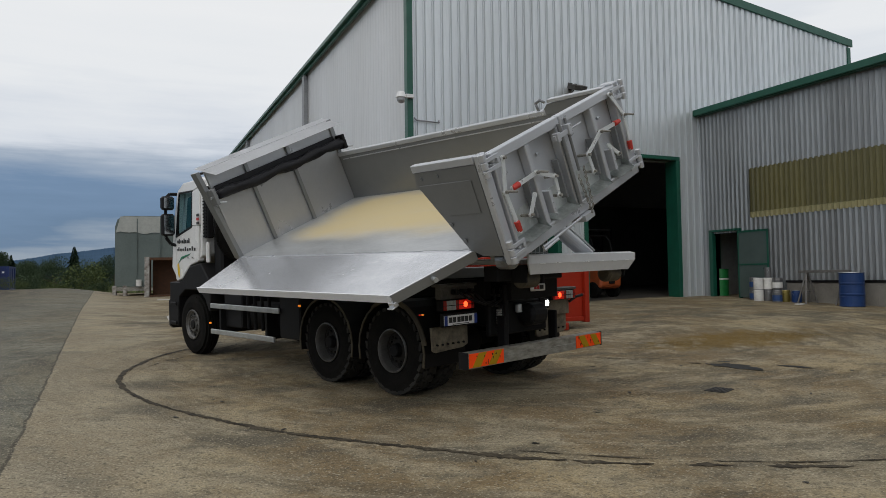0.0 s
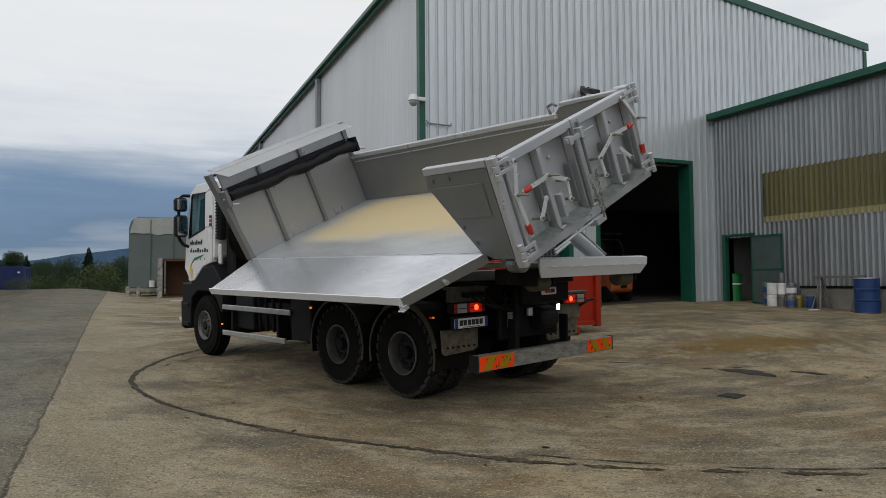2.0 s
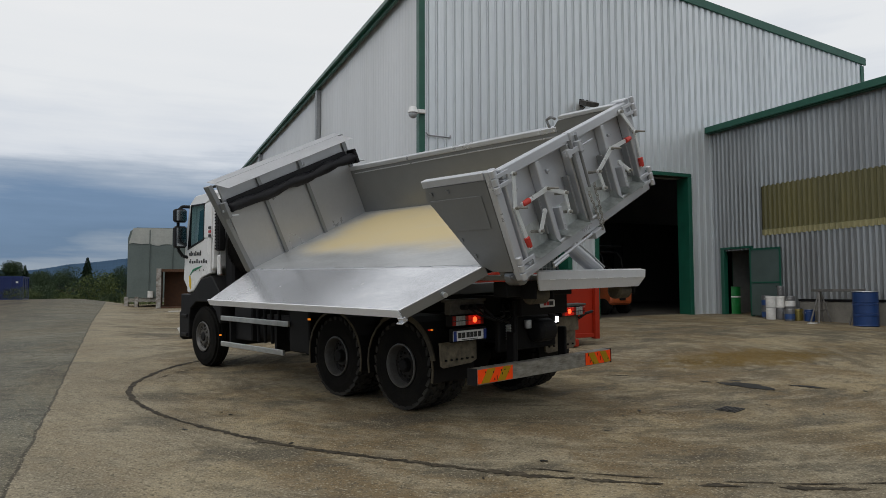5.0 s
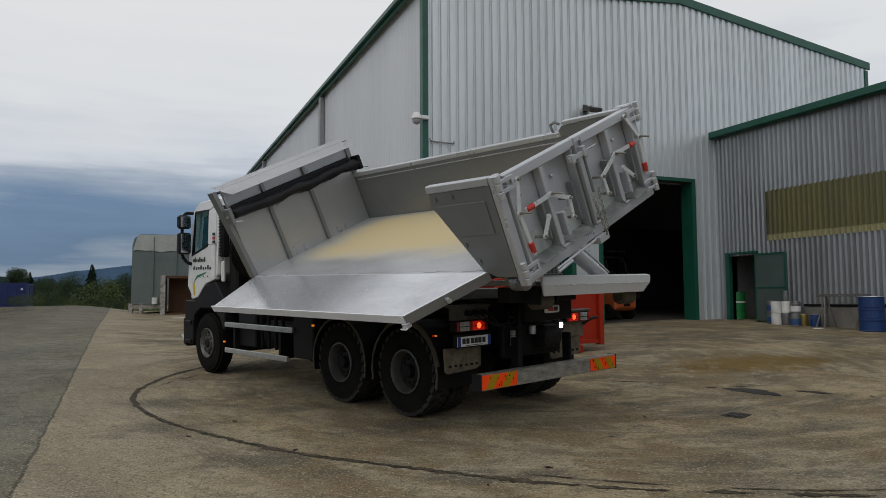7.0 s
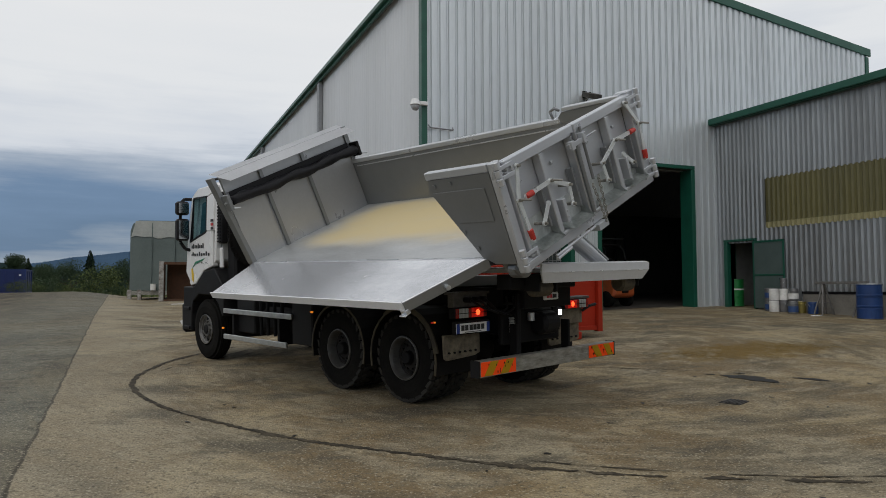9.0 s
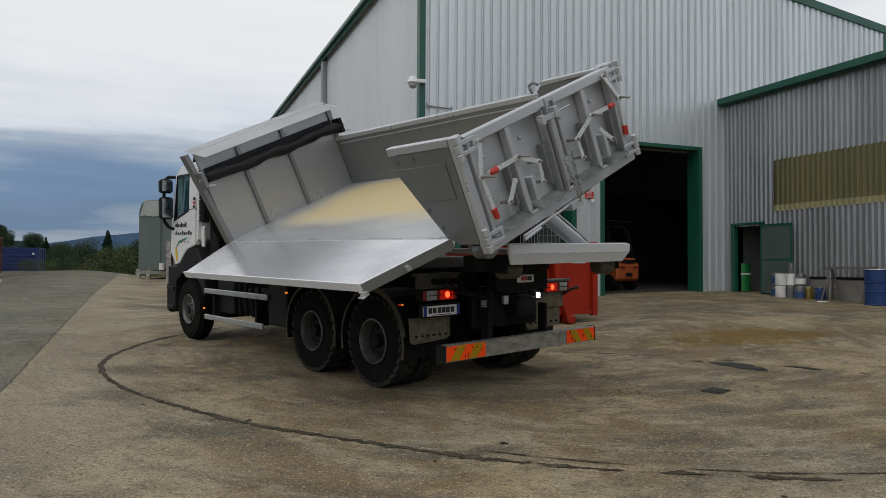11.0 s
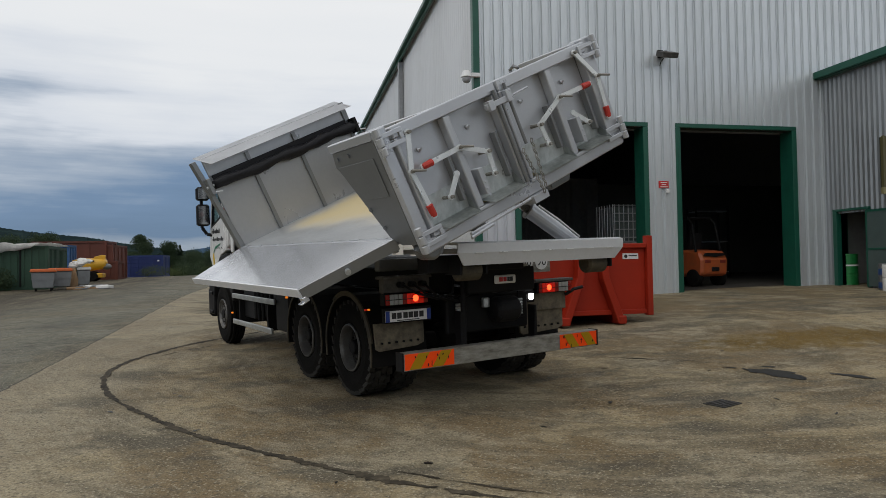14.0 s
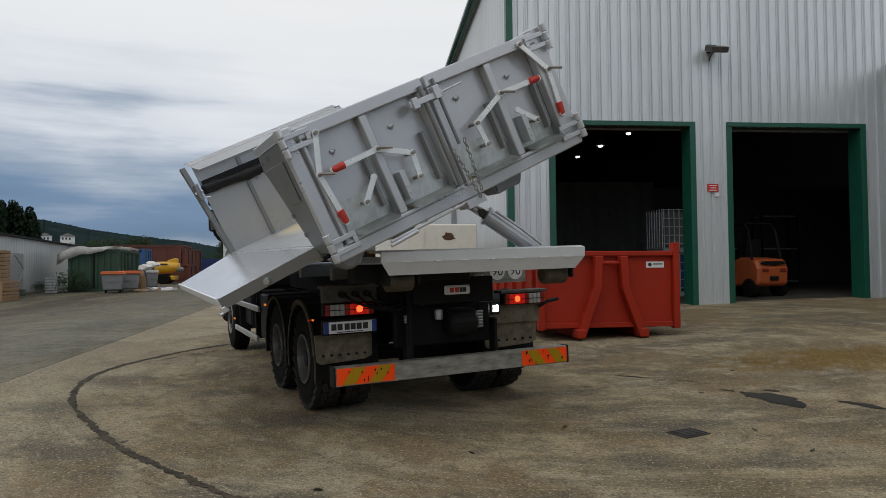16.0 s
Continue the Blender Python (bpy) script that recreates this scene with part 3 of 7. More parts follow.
def wall(name, o, u, nrm, length, zb, ztop, holes, thick, material, label):
    """A solid wall behind the sheet, with its openings cut through."""
    o, u, nrm = Vector(o), Vector(u), Vector(nrm)
    cuts = cells(length, [*[h[0] for h in holes], *[h[1] for h in holes], length / 2])
    bm = B()
    for a, b in zip(cuts, cuts[1:]):
        mid, spans, z = (a + b) / 2, [], zb
        for h in sorted((h for h in holes if h[0] <= mid <= h[1]), key=lambda h: h[2]):
            if h[2] > z:
                spans.append((z, h[2]))
            z = h[3]
        spans.append((z, None))
        for z0, z1 in spans:
            v = []
            for s, top in ((a, z1 if z1 is not None else ztop(a)), (b, z1 if z1 is not None else ztop(b))):
                for off in (0, -thick):
                    for z in (z0, top):
                        p = o + u * s + nrm * off
                        v.append(bm.verts.new((p.x, p.y, z)))
            for f in ((0, 1, 3, 2), (4, 6, 7, 5), (0, 4, 5, 1), (2, 3, 7, 6), (0, 2, 6, 4), (1, 5, 7, 3)):
                bm.faces.new([v[i] for i in f])
    return tagged(link(name, bm, material), label, "wall", "", "structure")


FY, CX, RX, AX = 17.58, 7.40, 25.76, 18.0       # front wall, left and right corners, annex wall
PEAK, EAVE = 11.28, 10.22
DEEP = 62.0                                      # length of the hall
RIB = ((0.0, 0.045), (0.50, 0.045), (0.58, 0.0), (0.74, 0.0), (0.76, 0.018), (0.80, 0.018), (0.82, 0.0), (0.92, 0.0), (0.995, 0.045))
RIB_FINE = ((0.0, 0.0), (0.35, 0.0), (0.5, 0.012), (0.85, 0.012))
RIB_DEEP = ((0.0, 0.0), (0.46, 0.0), (0.56, 0.014), (0.64, 0.032), (0.71, 0.038), (0.78, 0.032), (0.88, 0.014))


def gable(s):
    x = CX + s
    return PEAK - abs(x - (CX + RX) / 2) * (PEAK - EAVE) / ((RX - CX) / 2)


DOORS = ((8.53, 12.22), (13.24, 16.95))
DOOR_TOP = 5.23
holes_front = [(a - CX, b - CX, -0.5, DOOR_TOP) for a, b in DOORS]
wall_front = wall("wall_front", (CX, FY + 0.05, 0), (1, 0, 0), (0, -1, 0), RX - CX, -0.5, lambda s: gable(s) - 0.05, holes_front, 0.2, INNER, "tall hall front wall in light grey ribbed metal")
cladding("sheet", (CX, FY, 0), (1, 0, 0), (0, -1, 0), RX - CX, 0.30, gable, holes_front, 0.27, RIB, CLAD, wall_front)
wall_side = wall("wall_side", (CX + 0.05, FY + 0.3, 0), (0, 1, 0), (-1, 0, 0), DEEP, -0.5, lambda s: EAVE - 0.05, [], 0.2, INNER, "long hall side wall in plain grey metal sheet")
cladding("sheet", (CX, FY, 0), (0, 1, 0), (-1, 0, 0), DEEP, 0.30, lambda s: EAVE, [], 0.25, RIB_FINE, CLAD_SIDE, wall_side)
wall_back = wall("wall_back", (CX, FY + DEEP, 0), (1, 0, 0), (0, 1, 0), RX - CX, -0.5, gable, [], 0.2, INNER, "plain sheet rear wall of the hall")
wall_east = wall("wall_east", (RX, FY + 0.3, 0), (0, 1, 0), (1, 0, 0), DEEP, -0.5, lambda s: EAVE, [], 0.2, CLAD_SIDE, "plain sheet far side wall of the hall")


def roof_slab(name, pts, y0, y1, material, label):
    bm = B()
    prism(bm, pts, "y", y0, y1)
    return tagged(link(name, bm, material), label, "roof", "", "structure")


MIDX = (CX + RX) / 2
hall_roof = roof_slab("roof_hall", [(CX - 0.12, EAVE), (MIDX, PEAK + 0.01), (RX + 0.12, EAVE), (RX + 0.12, EAVE + 0.16), (MIDX, PEAK + 0.17), (CX - 0.12, EAVE + 0.16)], FY - 0.02, FY + DEEP + 0.1, ROOF, "low pitched grey metal hall roof")


def trim(name, bm, label, material=GREEN, bevel=0.006):
    return tagged(link(name, bm, material, bevel=bevel), label, "trim", "", "structure")


bm = B()
for x0, z0, x1, z1 in ((CX - 0.16, EAVE, MIDX, PEAK), (MIDX, PEAK, RX + 0.16, EAVE)):
    prism(bm, [(x0, z0 - 0.06), (x1, z1 - 0.06), (x1, z1 + 0.22), (x0, z0 + 0.22)], "y", FY - 0.10, FY - 0.024)
trim("trim", bm, "green painted metal verge along the hall gable")
bm = B()
box(bm, CX - 0.20, CX - 0.124, FY - 0.10, FY + DEEP, EAVE - 0.10, EAVE + 0.22)
box(bm, CX - 0.32, CX - 0.204, FY - 0.08, FY + DEEP, EAVE + 0.02, EAVE + 0.16)
trim("trim", bm, "green painted eave gutter along the hall side")
bm = B()
box(bm, CX - 0.05, CX + 0.12, FY - 0.085, FY - 0.04, 0.2, EAVE - 0.1)
box(bm, CX - 0.05, CX - 0.02, FY - 0.04, FY + 0.14, 0.2, EAVE - 0.1)
trim("trim", bm, "green painted corner strip of the hall")
bm = B()
box(bm, RX - 0.12, RX + 0.05, FY - 0.085, FY - 0.04, 6.5, EAVE - 0.1)
trim("trim", bm, "green painted corner strip above the annex")
for yy in (29.0, 44.0, 58.0):
    bm = B()
    box(bm, CX - 0.20, CX - 0.02, yy - 0.16, yy + 0.16, 0.3, EAVE - 0.12)
    trim("trim", bm, "grey metal downpipe casing on the hall side", TRIM_GREY)

for i, (a, b) in enumerate(DOORS):
    d = thing("door_%d" % (i + 1), Matrix.Identity(4), "open industrial doorway with dark green steel frame", "doorway", "hall doorways", "structure")
    for x0, x1 in ((a - 0.09, a + 0.06), (b - 0.06, b + 0.09)):
        bm = B()
        box(bm, x0, x1, FY - 0.07, FY + 0.46, 0.35, DOOR_TOP)
        part("frame_post", bm, GREEN, d, bevel=0.006)
    bm = B()
    box(bm, a - 0.09, b + 0.09, FY - 0.072, FY + 0.30, DOOR_TOP + 0.003, DOOR_TOP + 0.12)
    part("frame_lintel", bm, GREEN, d, bevel=0.006)
    bm = B()
    for k in range(5):
        box(bm, a + 0.08, b - 0.08, FY + 0.42, FY + 0.47, DOOR_TOP - 0.02 + k * 0.09, DOOR_TOP + 0.06 + k * 0.09)
    part("rolled_shutter", bm, TRIM_GREY, d, "raised grey shutter slats")

# hall inside
# dark sheet laid over the yard floor in place of indoor shade
bm = B()
for i in range(4):
    for j in range(12):
        xs = [CX + 0.3 + (RX - CX - 0.6) * k / 4 for k in (i, i + 1)]
        ys = [FY + 0.5 + (DEEP - 1) * k / 12 for k in (j, j + 1)]
        bm.faces.new([bm.verts.new((x, y, land(x, y) + 0.012)) for x, y in ((xs[0], ys[0]), (xs[1], ys[0]), (xs[1], ys[1]), (xs[0], ys[1]))])
tagged(link("floor", bm, HALLFLOOR), "concrete floor of the hall, coloured dark for indoor shade", "floor", "", "structure")
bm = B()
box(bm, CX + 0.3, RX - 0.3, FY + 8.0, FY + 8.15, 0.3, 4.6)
wall_inner = tagged(link("wall_inner", bm, INNER), "hanging partition inside the hall, coloured dark for shade", "wall", "", "structure")
bm = B()
fold = [(10.4 + 0.15 * k, FY + 7.43 + 0.05 * math.sin(k * 1.7) + 0.03 * math.sin(k * 0.6)) for k in range(27)]
prism(bm, fold + [(x, y + 0.02) for x, y in reversed(fold)], "z", 0.9, 4.75)
mesh_thing("hanging_curtain", bm, mat("grey_sheet_curtain", (0.10, 0.10, 0.096), 0.8), "grey plastic sheet curtain hanging in the hall", "curtain")
for k, (x, y) in enumerate(((15.28, 30.1), (15.03, 33.2), (14.84, 36.4))):
    lamp = thing("ceiling_light", pose(x, y, 7.6), "lit round bay lamp hanging under the hall roof", "lamp", "hall lamps")
    part("shade", lathe(B(), [(0.0, 0.20), (0.10, 0.17), (0.18, 0.08), (0.26, 0.06)], 20, pose(0, 0, 0, 0, -90, 0)), TRIM_GREY, lamp, "grey dome shade")
    part("bulb", lathe(B(), [(-0.07, 0.05), (-0.05, 0.09), (-0.003, 0.10)], 16, pose(0, 0, 0, 0, -90, 0)), TUBE_ON, lamp, "lit white bulb")
    top = EAVE + (PEAK - EAVE) * (1 - abs(x - MIDX) / (MIDX - CX + 0.12)) - 7.6
    part("hanger", rod(B(), (0, 0, 0.26), (0, 0, top + 0.01), 0.012, 6), TRIM_GREY, lamp)

for lvl in (0, 1):
    ibc = thing("cage_tank", pose(12.45, 20.0, land(12.9, 20.4) + 0.02 + 1.30 * lvl), "caged bulk liquid tank on a pallet in the hall", "tank", "cage tanks")
    part("pallet", box(B(), 0, 1.0, 0, 1.2, 0.0, 0.14), TRIM_GREY, ibc)
    # upper tank gets a dull grey so the hall's dimness is in its colour
    part("bladder", box(B(), 0.04, 0.96, 0.04, 1.16, 0.145, 1.22), BLUE_DRUM if lvl == 0 else TENT, ibc, "blue plastic tank" if lvl == 0 else "plastic tank greyed for the dim hall", bevel=0.05)
    for k in range(7):
        part("cage_bar", rod(B(), (0.03 + 0.155 * k, -0.01, 0.14), (0.03 + 0.155 * k, -0.01, 1.28), 0.012, 6), GALV, ibc)
        part("cage_bar", rod(B(), (-0.01, 0.03 + 0.19 * k, 0.14), (-0.01, 0.03 + 0.19 * k, 1.28), 0.012, 6), GALV, ibc)
    for k in range(5):
        part("cage_bar", rod(B(), (-0.01, -0.02, 0.25 + 0.25 * k), (1.0, -0.02, 0.25 + 0.25 * k), 0.012, 6), GALV, ibc)
for k, (x, y, w, h) in enumerate(((17.6, 23.6, 1.4, 2.6), (16.0, 24.4, 1.2, 1.5), (9.2, 24.2, 1.5, 1.8))):
    rk = thing("storage_rack", pose(x, y, land(x, y) + 0.012), "dark steel storage rack with boxes in the hall", "rack", "hall racks")
    for px in (0, w - 0.06):
        for py in (0, 0.6):
            part("post", box(B(), px, px + 0.06, py, py + 0.06, 0, h), BLACK, rk)
    for j in range(3):
        z = 0.15 + j * (h - 0.3) / 2
        part("shelf", box(B(), 0.063, w - 0.063, 0, 0.66, z, z + 0.04), TRIM_GREY, rk)

# annex
ANN_TOP, ANN_END = 6.74, -6.0
ADOOR = (16.0, 17.06, 2.78)                       # opening from, to, top
SKY_Y = (3.0, 15.56)
run = FY - ANN_END
holes_ann = [(FY - ADOOR[1], FY - ADOOR[0], -0.5, ADOOR[2]), (FY - SKY_Y[1], FY - SKY_Y[0], 3.20, 4.70), (FY - 14.3, run, -0.5, 1.20)]
wall_annex = wall("wall_annex", (AX + 0.06, FY - 0.25, 0), (0, -1, 0), (-1, 0, 0), run, -0.5, lambda s: ANN_TOP, [(FY - 0.25 - ADOOR[1], FY - 0.25 - ADOOR[0], -0.5, ADOOR[2])], 0.2, INNER, "annex wall in weathered grey ribbed metal over a concrete plinth")
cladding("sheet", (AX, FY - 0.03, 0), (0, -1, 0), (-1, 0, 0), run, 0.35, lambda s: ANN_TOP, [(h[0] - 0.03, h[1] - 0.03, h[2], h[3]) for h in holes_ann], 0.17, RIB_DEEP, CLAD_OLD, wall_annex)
window_1 = thing("window_1", Matrix.Identity(4), "band of yellowed translucent ribbed sheets in the annex wall", "window", "", "structure")
cladding("pane", (AX - 0.012, SKY_Y[1], 0), (0, -1, 0), (-1, 0, 0), SKY_Y[1] - SKY_Y[0], 3.36, lambda s: 4.73, [], 0.17, RIB_DEEP, SKYLIGHT, window_1)
cladding("lap_strip", (AX - 0.016, SKY_Y[1] + 0.02, 0), (0, -1, 0), (-1, 0, 0), SKY_Y[1] - SKY_Y[0], 3.18, lambda s: 3.37, [], 0.17, RIB_DEEP, SKYEDGE, window_1)
bm = B()
box(bm, AX - 0.10, AX + 0.05, ANN_END, 14.28, -0.3, 1.18)
plinth = tagged(link("plinth", bm, PLINTH, bevel=0.01), "stained concrete plinth under the annex wall", "plinth", "", "structure")
bm = B()
box(bm, AX - 0.12, AX + 0.02, ANN_END, 14.30, 1.185, 1.25)
trim("trim", bm, "dark flashing over the concrete plinth", BLACK)
bm = B()
box(bm, AX - 0.32, AX - 0.26, ANN_END, FY - 0.05, ANN_TOP + 0.02, ANN_TOP + 0.22)
box(bm, AX - 0.26, AX + 0.1, ANN_END, FY - 0.05, ANN_TOP + 0.17, ANN_TOP + 0.22)
box(bm, AX - 0.26, AX - 0.06, ANN_END, FY - 0.05, ANN_TOP, ANN_TOP + 0.04)
trim("trim", bm, "green painted metal fascia along the annex roof")
roof_annex = roof_slab("roof_annex", [(AX - 0.08, ANN_TOP + 0.005), (RX + 8, ANN_TOP + 0.3), (RX + 8, ANN_TOP + 0.4), (AX - 0.08, ANN_TOP + 0.13)], ANN_END, FY - 0.09, ROOF, "shallow grey metal annex roof")
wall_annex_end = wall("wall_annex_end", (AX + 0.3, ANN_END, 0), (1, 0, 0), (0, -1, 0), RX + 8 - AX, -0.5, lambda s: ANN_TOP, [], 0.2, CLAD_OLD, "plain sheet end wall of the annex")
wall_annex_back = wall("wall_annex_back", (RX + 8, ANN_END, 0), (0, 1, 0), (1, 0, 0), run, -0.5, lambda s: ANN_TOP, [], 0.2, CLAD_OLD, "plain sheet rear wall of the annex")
bm = B()
box(bm, AX + 1.9, AX + 2.0, ADOOR[0] - 2.5, FY - 0.25, 0.3, 4.0)
LOBBY = mat("grey_lobby_paint", (0.32, 0.32, 0.31), 0.8)
tagged(link("wall_lobby", bm, LOBBY), "plain grey wall inside the annex door", "wall", "", "structure")
bm = B()
box(bm, AX + 0.27, AX + 1.88, FY - 0.13, FY - 0.06, 0.3, 4.0)
tagged(link("wall_lobby_side", bm, LOBBY), "plain grey side wall inside the annex door", "wall", "", "structure")
door_3 = thing("door_3", Matrix.Identity(4), "open steel annex door in grey green with dark green frame", "door", "", "structure")
gz = land(AX, 16.5)
for y0, y1, x1 in ((ADOOR[1], ADOOR[1] + 0.14, AX - 0.08), (ADOOR[0] - 0.05, ADOOR[0] + 0.03, AX - 0.07)):
    bm = B()
    box(bm, x1 - 0.02, AX + 0.28, y0, y1, gz - 0.05, ADOOR[2] + 0.05)
    part("frame_post", bm, GREEN, door_3, bevel=0.005)
bm = B()
box(bm, AX - 0.105, AX + 0.28, ADOOR[0] - 0.05, ADOOR[1] + 0.14, ADOOR[2] + 0.053, ADOOR[2] + 0.12)
part("frame_lintel", bm, GREEN, door_3, bevel=0.005)
bm = B()
box(bm, AX - 0.18, AX - 0.14, 14.80, 15.94, gz + 0.02, ADOOR[2] + 0.02)
leaf = part("door_leaf", bm, GREEN_DOOR, door_3, "grey green door leaf folded open", bevel=0.005)
bm = B()
for y0, y1, z0, z1 in ((14.80, 14.86, gz + 0.02, ADOOR[2] + 0.02), (15.90, 15.945, gz + 0.02, ADOOR[2] + 0.02), (14.86, 15.90, ADOOR[2] - 0.04, ADOOR[2] + 0.02), (14.86, 15.90, 1.72, 1.765)):
    box(bm, AX - 0.192, AX - 0.183, y0, y1, z0, z1)
part("edge_strip", bm, GREEN, leaf, "green edge strips")
bm = B()
box(bm, AX - 0.24, AX - 0.193, 14.92, 14.96, 1.60, 1.63)
part("door_handle", bm, BLACK, leaf)

# wall fixtures
lamp = thing("floodlight", pose(12.74, FY - 0.05, 7.28), "dark floodlight on a bracket on the hall front", "lamp")
bm = B()
box(bm, -0.20, 0.26, -0.55, -0.15, -0.05, 0.09, pose(0, 0, 0, 22, 0, 0))
part("housing", bm, GRIME, lamp, bevel=0.01)
bm = B()
box(bm, -0.17, 0.23, -0.52, -0.18, -0.062, -0.053, pose(0, 0, 0, 22, 0, 0))
part("pane", bm, LENS_W, lamp)
bm = B()
box(bm, -0.03, 0.03, -0.3, 0.0, -0.06, 0.0)
box(bm, -0.08, 0.08, -0.02, 0.0, -0.12, 0.1)
part("bracket", bm, BLACK, lamp)
bm = B()
pipe(bm, [(0.02, -0.12, -0.02), (0.06, -0.1, -0.14), (0.0, -0.03, -0.24), (-0.02, -0.02, -0.34)], 0.012)
part("cable", bm, BLACK, lamp)

cctv = thing("security_camera", pose(CX - 0.02, FY - 0.09, 6.36), "white dome security camera on the hall corner", "camera")
bm = B()
box(bm, -0.10, 0.12, -0.10, 0.0, 0.02, 0.12)
rod(bm, (-0.02, -0.05, 0.08), (-0.20, -0.05, 0.08), 0.035, 10)
part("bracket", bm, WHITE, cctv, bevel=0.008)
bm = B()
rod(bm, (-0.24, -0.05, 0.0), (-0.24, -0.05, 0.17), 0.15, 18, 0.10)
part("cap", bm, WHITE, cctv, bevel=0.01)
bm = B()
ball(bm, (-0.24, -0.05, -0.03), 0.12, seg=16)
part("dome", bm, mat("grey_dome", (0.4, 0.41, 0.42), 0.2), cctv, smooth=True)

bm = B()
pipe(bm, [(CX + 0.16, FY - 0.05, 5.88), (CX + 0.2, FY - 0.1, 5.80), (CX + 0.88, FY - 0.1, 5.78), (CX + 0.9, FY - 0.05, 5.86)], 0.02)
mesh_thing("wall_conduit", bm, TRIM_GREY, "short bent grey conduit on the hall front", "pipe", smooth=True)

sgn = thing("warning_sign", pose(12.75, FY - 0.05, 3.63), "small red warning sign with white lines", "sign")
bm = B()
box(bm, -0.15, 0.15, -0.02, 0.0, -0.10, 0.10)
part("board", bm, RED_MARK, sgn, bevel=0.003)
for k, (a, b) in enumerate(((-0.10, 0.10), (-0.07, 0.07), (-0.11, 0.11))):
    bm = B()
    box(bm, a, b, -0.0245, -0.0205, 0.045 - 0.06 * k, 0.065 - 0.06 * k)
    part("text_bar", bm, WHITE, sgn)
bm = B()
box(bm, -0.03, 0.06, -0.07, 0.0, -0.05, 0.05)
mesh_thing("alarm_box", bm, WHITE, "small white box under the red sign", "box", bevel=0.01, m=pose(12.84, FY - 0.05, 3.44))


# ---- tipper truck ----
truck = thing("dump_truck", pose(4.8165, 7.124, 0.08, 0, 0, 19.16) @ pose(0, 0, 0, 1.03, -1.72, 0), "white three-axle tipper truck with raised grey bed on the yard", "truck")


def tyre_bm(r, w, blocks):
    bm = B()
    h = w / 2
    lathe(bm, [(-h * 0.80, r * 0.475), (-h * 0.96, r * 0.56), (-h, r * 0.76), (-h * 0.88, r * 0.925), (-h * 0.74, r * 0.925), (h * 0.74, r * 0.925), (h * 0.88, r * 0.925), (h, r * 0.76), (h * 0.96, r * 0.56), (h * 0.80, r * 0.475)], 40, close=True)
    if not blocks:
        for x in (-0.5, -0.17, 0.17, 0.5):
            lathe(bm, [(h * (x - 0.13), r * 0.92), (h * (x - 0.12), r), (h * (x + 0.12), r), (h * (x + 0.13), r * 0.92)], 40, close=True)
    return bm


def tread_bm(r, w):
    """Chunky lugs in four staggered rows round the tyre."""
    bm = B()
    h = w / 2
    n = 26
    for i in range(n):
        a = 360 * i / n
        for k, (x0, x1, sh) in enumerate(((-0.94, -0.52, 0), (-0.44, -0.03, 7), (0.03, 0.44, 0), (0.52, 0.94, 7))):
            m = Matrix.Rotation(radians(a + sh), 4, "X") @ pose(0, 0, 0, 0, 0, 12 if k % 2 else -12)
            box(bm, h * x0, h * x1, -0.050, 0.050, r * 0.90, r * (0.992 if 0 < k < 3 else 0.98), m)
    return bm


def rim_bm(r, side, deep):
    bm = B()
    s, r = side, r * 0.85
    lathe(bm, [(s * 0.135, r * 0.585), (s * 0.150, r * 0.575), (s * 0.152, r * 0.55), (s * 0.12, r * 0.525), (s * (deep + 0.01), r * 0.49), (s * (deep + 0.005), r * 0.50), (s * 0.115, r * 0.535), (s * 0.13, r * 0.57)], 40, close=True)
    return bm


def dish_bm(r, side, deep):
    """The wheel disc with its ring of hand holes."""
    bm = B()
    s, r = side, r * 0.85
    lathe(bm, [(s * (deep - 0.015), r * 0.495), (s * (deep + 0.005), r * 0.495), (s * (deep - 0.01), r * 0.44), (s * (deep + 0.012), r * 0.33), (s * (deep + 0.03), r * 0.27), (s * (deep + 0.03), 0.02)], 36)
    return bm


def wheel(x, y, r, side, label, deep, blocks=True, hub=0.10, nuts=True, disc=None):
    wh = part("wheel", tyre_bm(r, 0.29, blocks), RUBBER, truck, label, pose(x, y, r), smooth=False)
    if blocks:
        tagged(part("tread", tread_bm(r, 0.29), TREAD, wh, "dusty chunky tread lugs", pose(x, y, r)), kind="stuff")
    part("rim", rim_bm(r, side, deep), RIM, wh, "grey dusty steel rim", pose(x, y, r), smooth=False)
    part("wheel_disc", dish_bm(r, side, deep), disc or DISC, wh, "dark dusty wheel disc", pose(x, y, r))
    for i in range(8):
        a = 2 * math.pi * i / 8
        cy, cz = 0.34 * r * math.cos(a), 0.34 * r * math.sin(a)
        part("hand_hole", rod(B(), (side * (deep - 0.02), cy, cz), (side * (deep + 0.009), cy, cz), 0.026, 10), BLACK, wh, "", pose(x, y, r))
    for i in range(10 if nuts else 0):
        a = 2 * math.pi * i / 10
        cy, cz = 0.268 * r * math.cos(a), 0.268 * r * math.sin(a)
        part("wheel_nut", rod(B(), (side * (deep + 0.01), cy, cz), (side * (deep + 0.045), cy, cz), 0.015, 6), disc or DISC, wh, "", pose(x, y, r))
    bm = B()
    rod(bm, (side * (deep + 0.02), 0, 0), (side * (deep + hub), 0, 0), 0.088, 20, 0.075)
    part("hub", bm, BLACK, wh, "", pose(x, y, r), bevel=0.01)
    return wh


RT = 0.535
for yy in (1.24, 2.60):
    for s in (-1, 1):
        wheel(s * 1.085, yy, RT, s, "dusty black outer tyre with chunky tread", 0.02)
        wheel(s * 0.755, yy, RT, s, "dusty black inner twin tyre", 0.0, nuts=False)
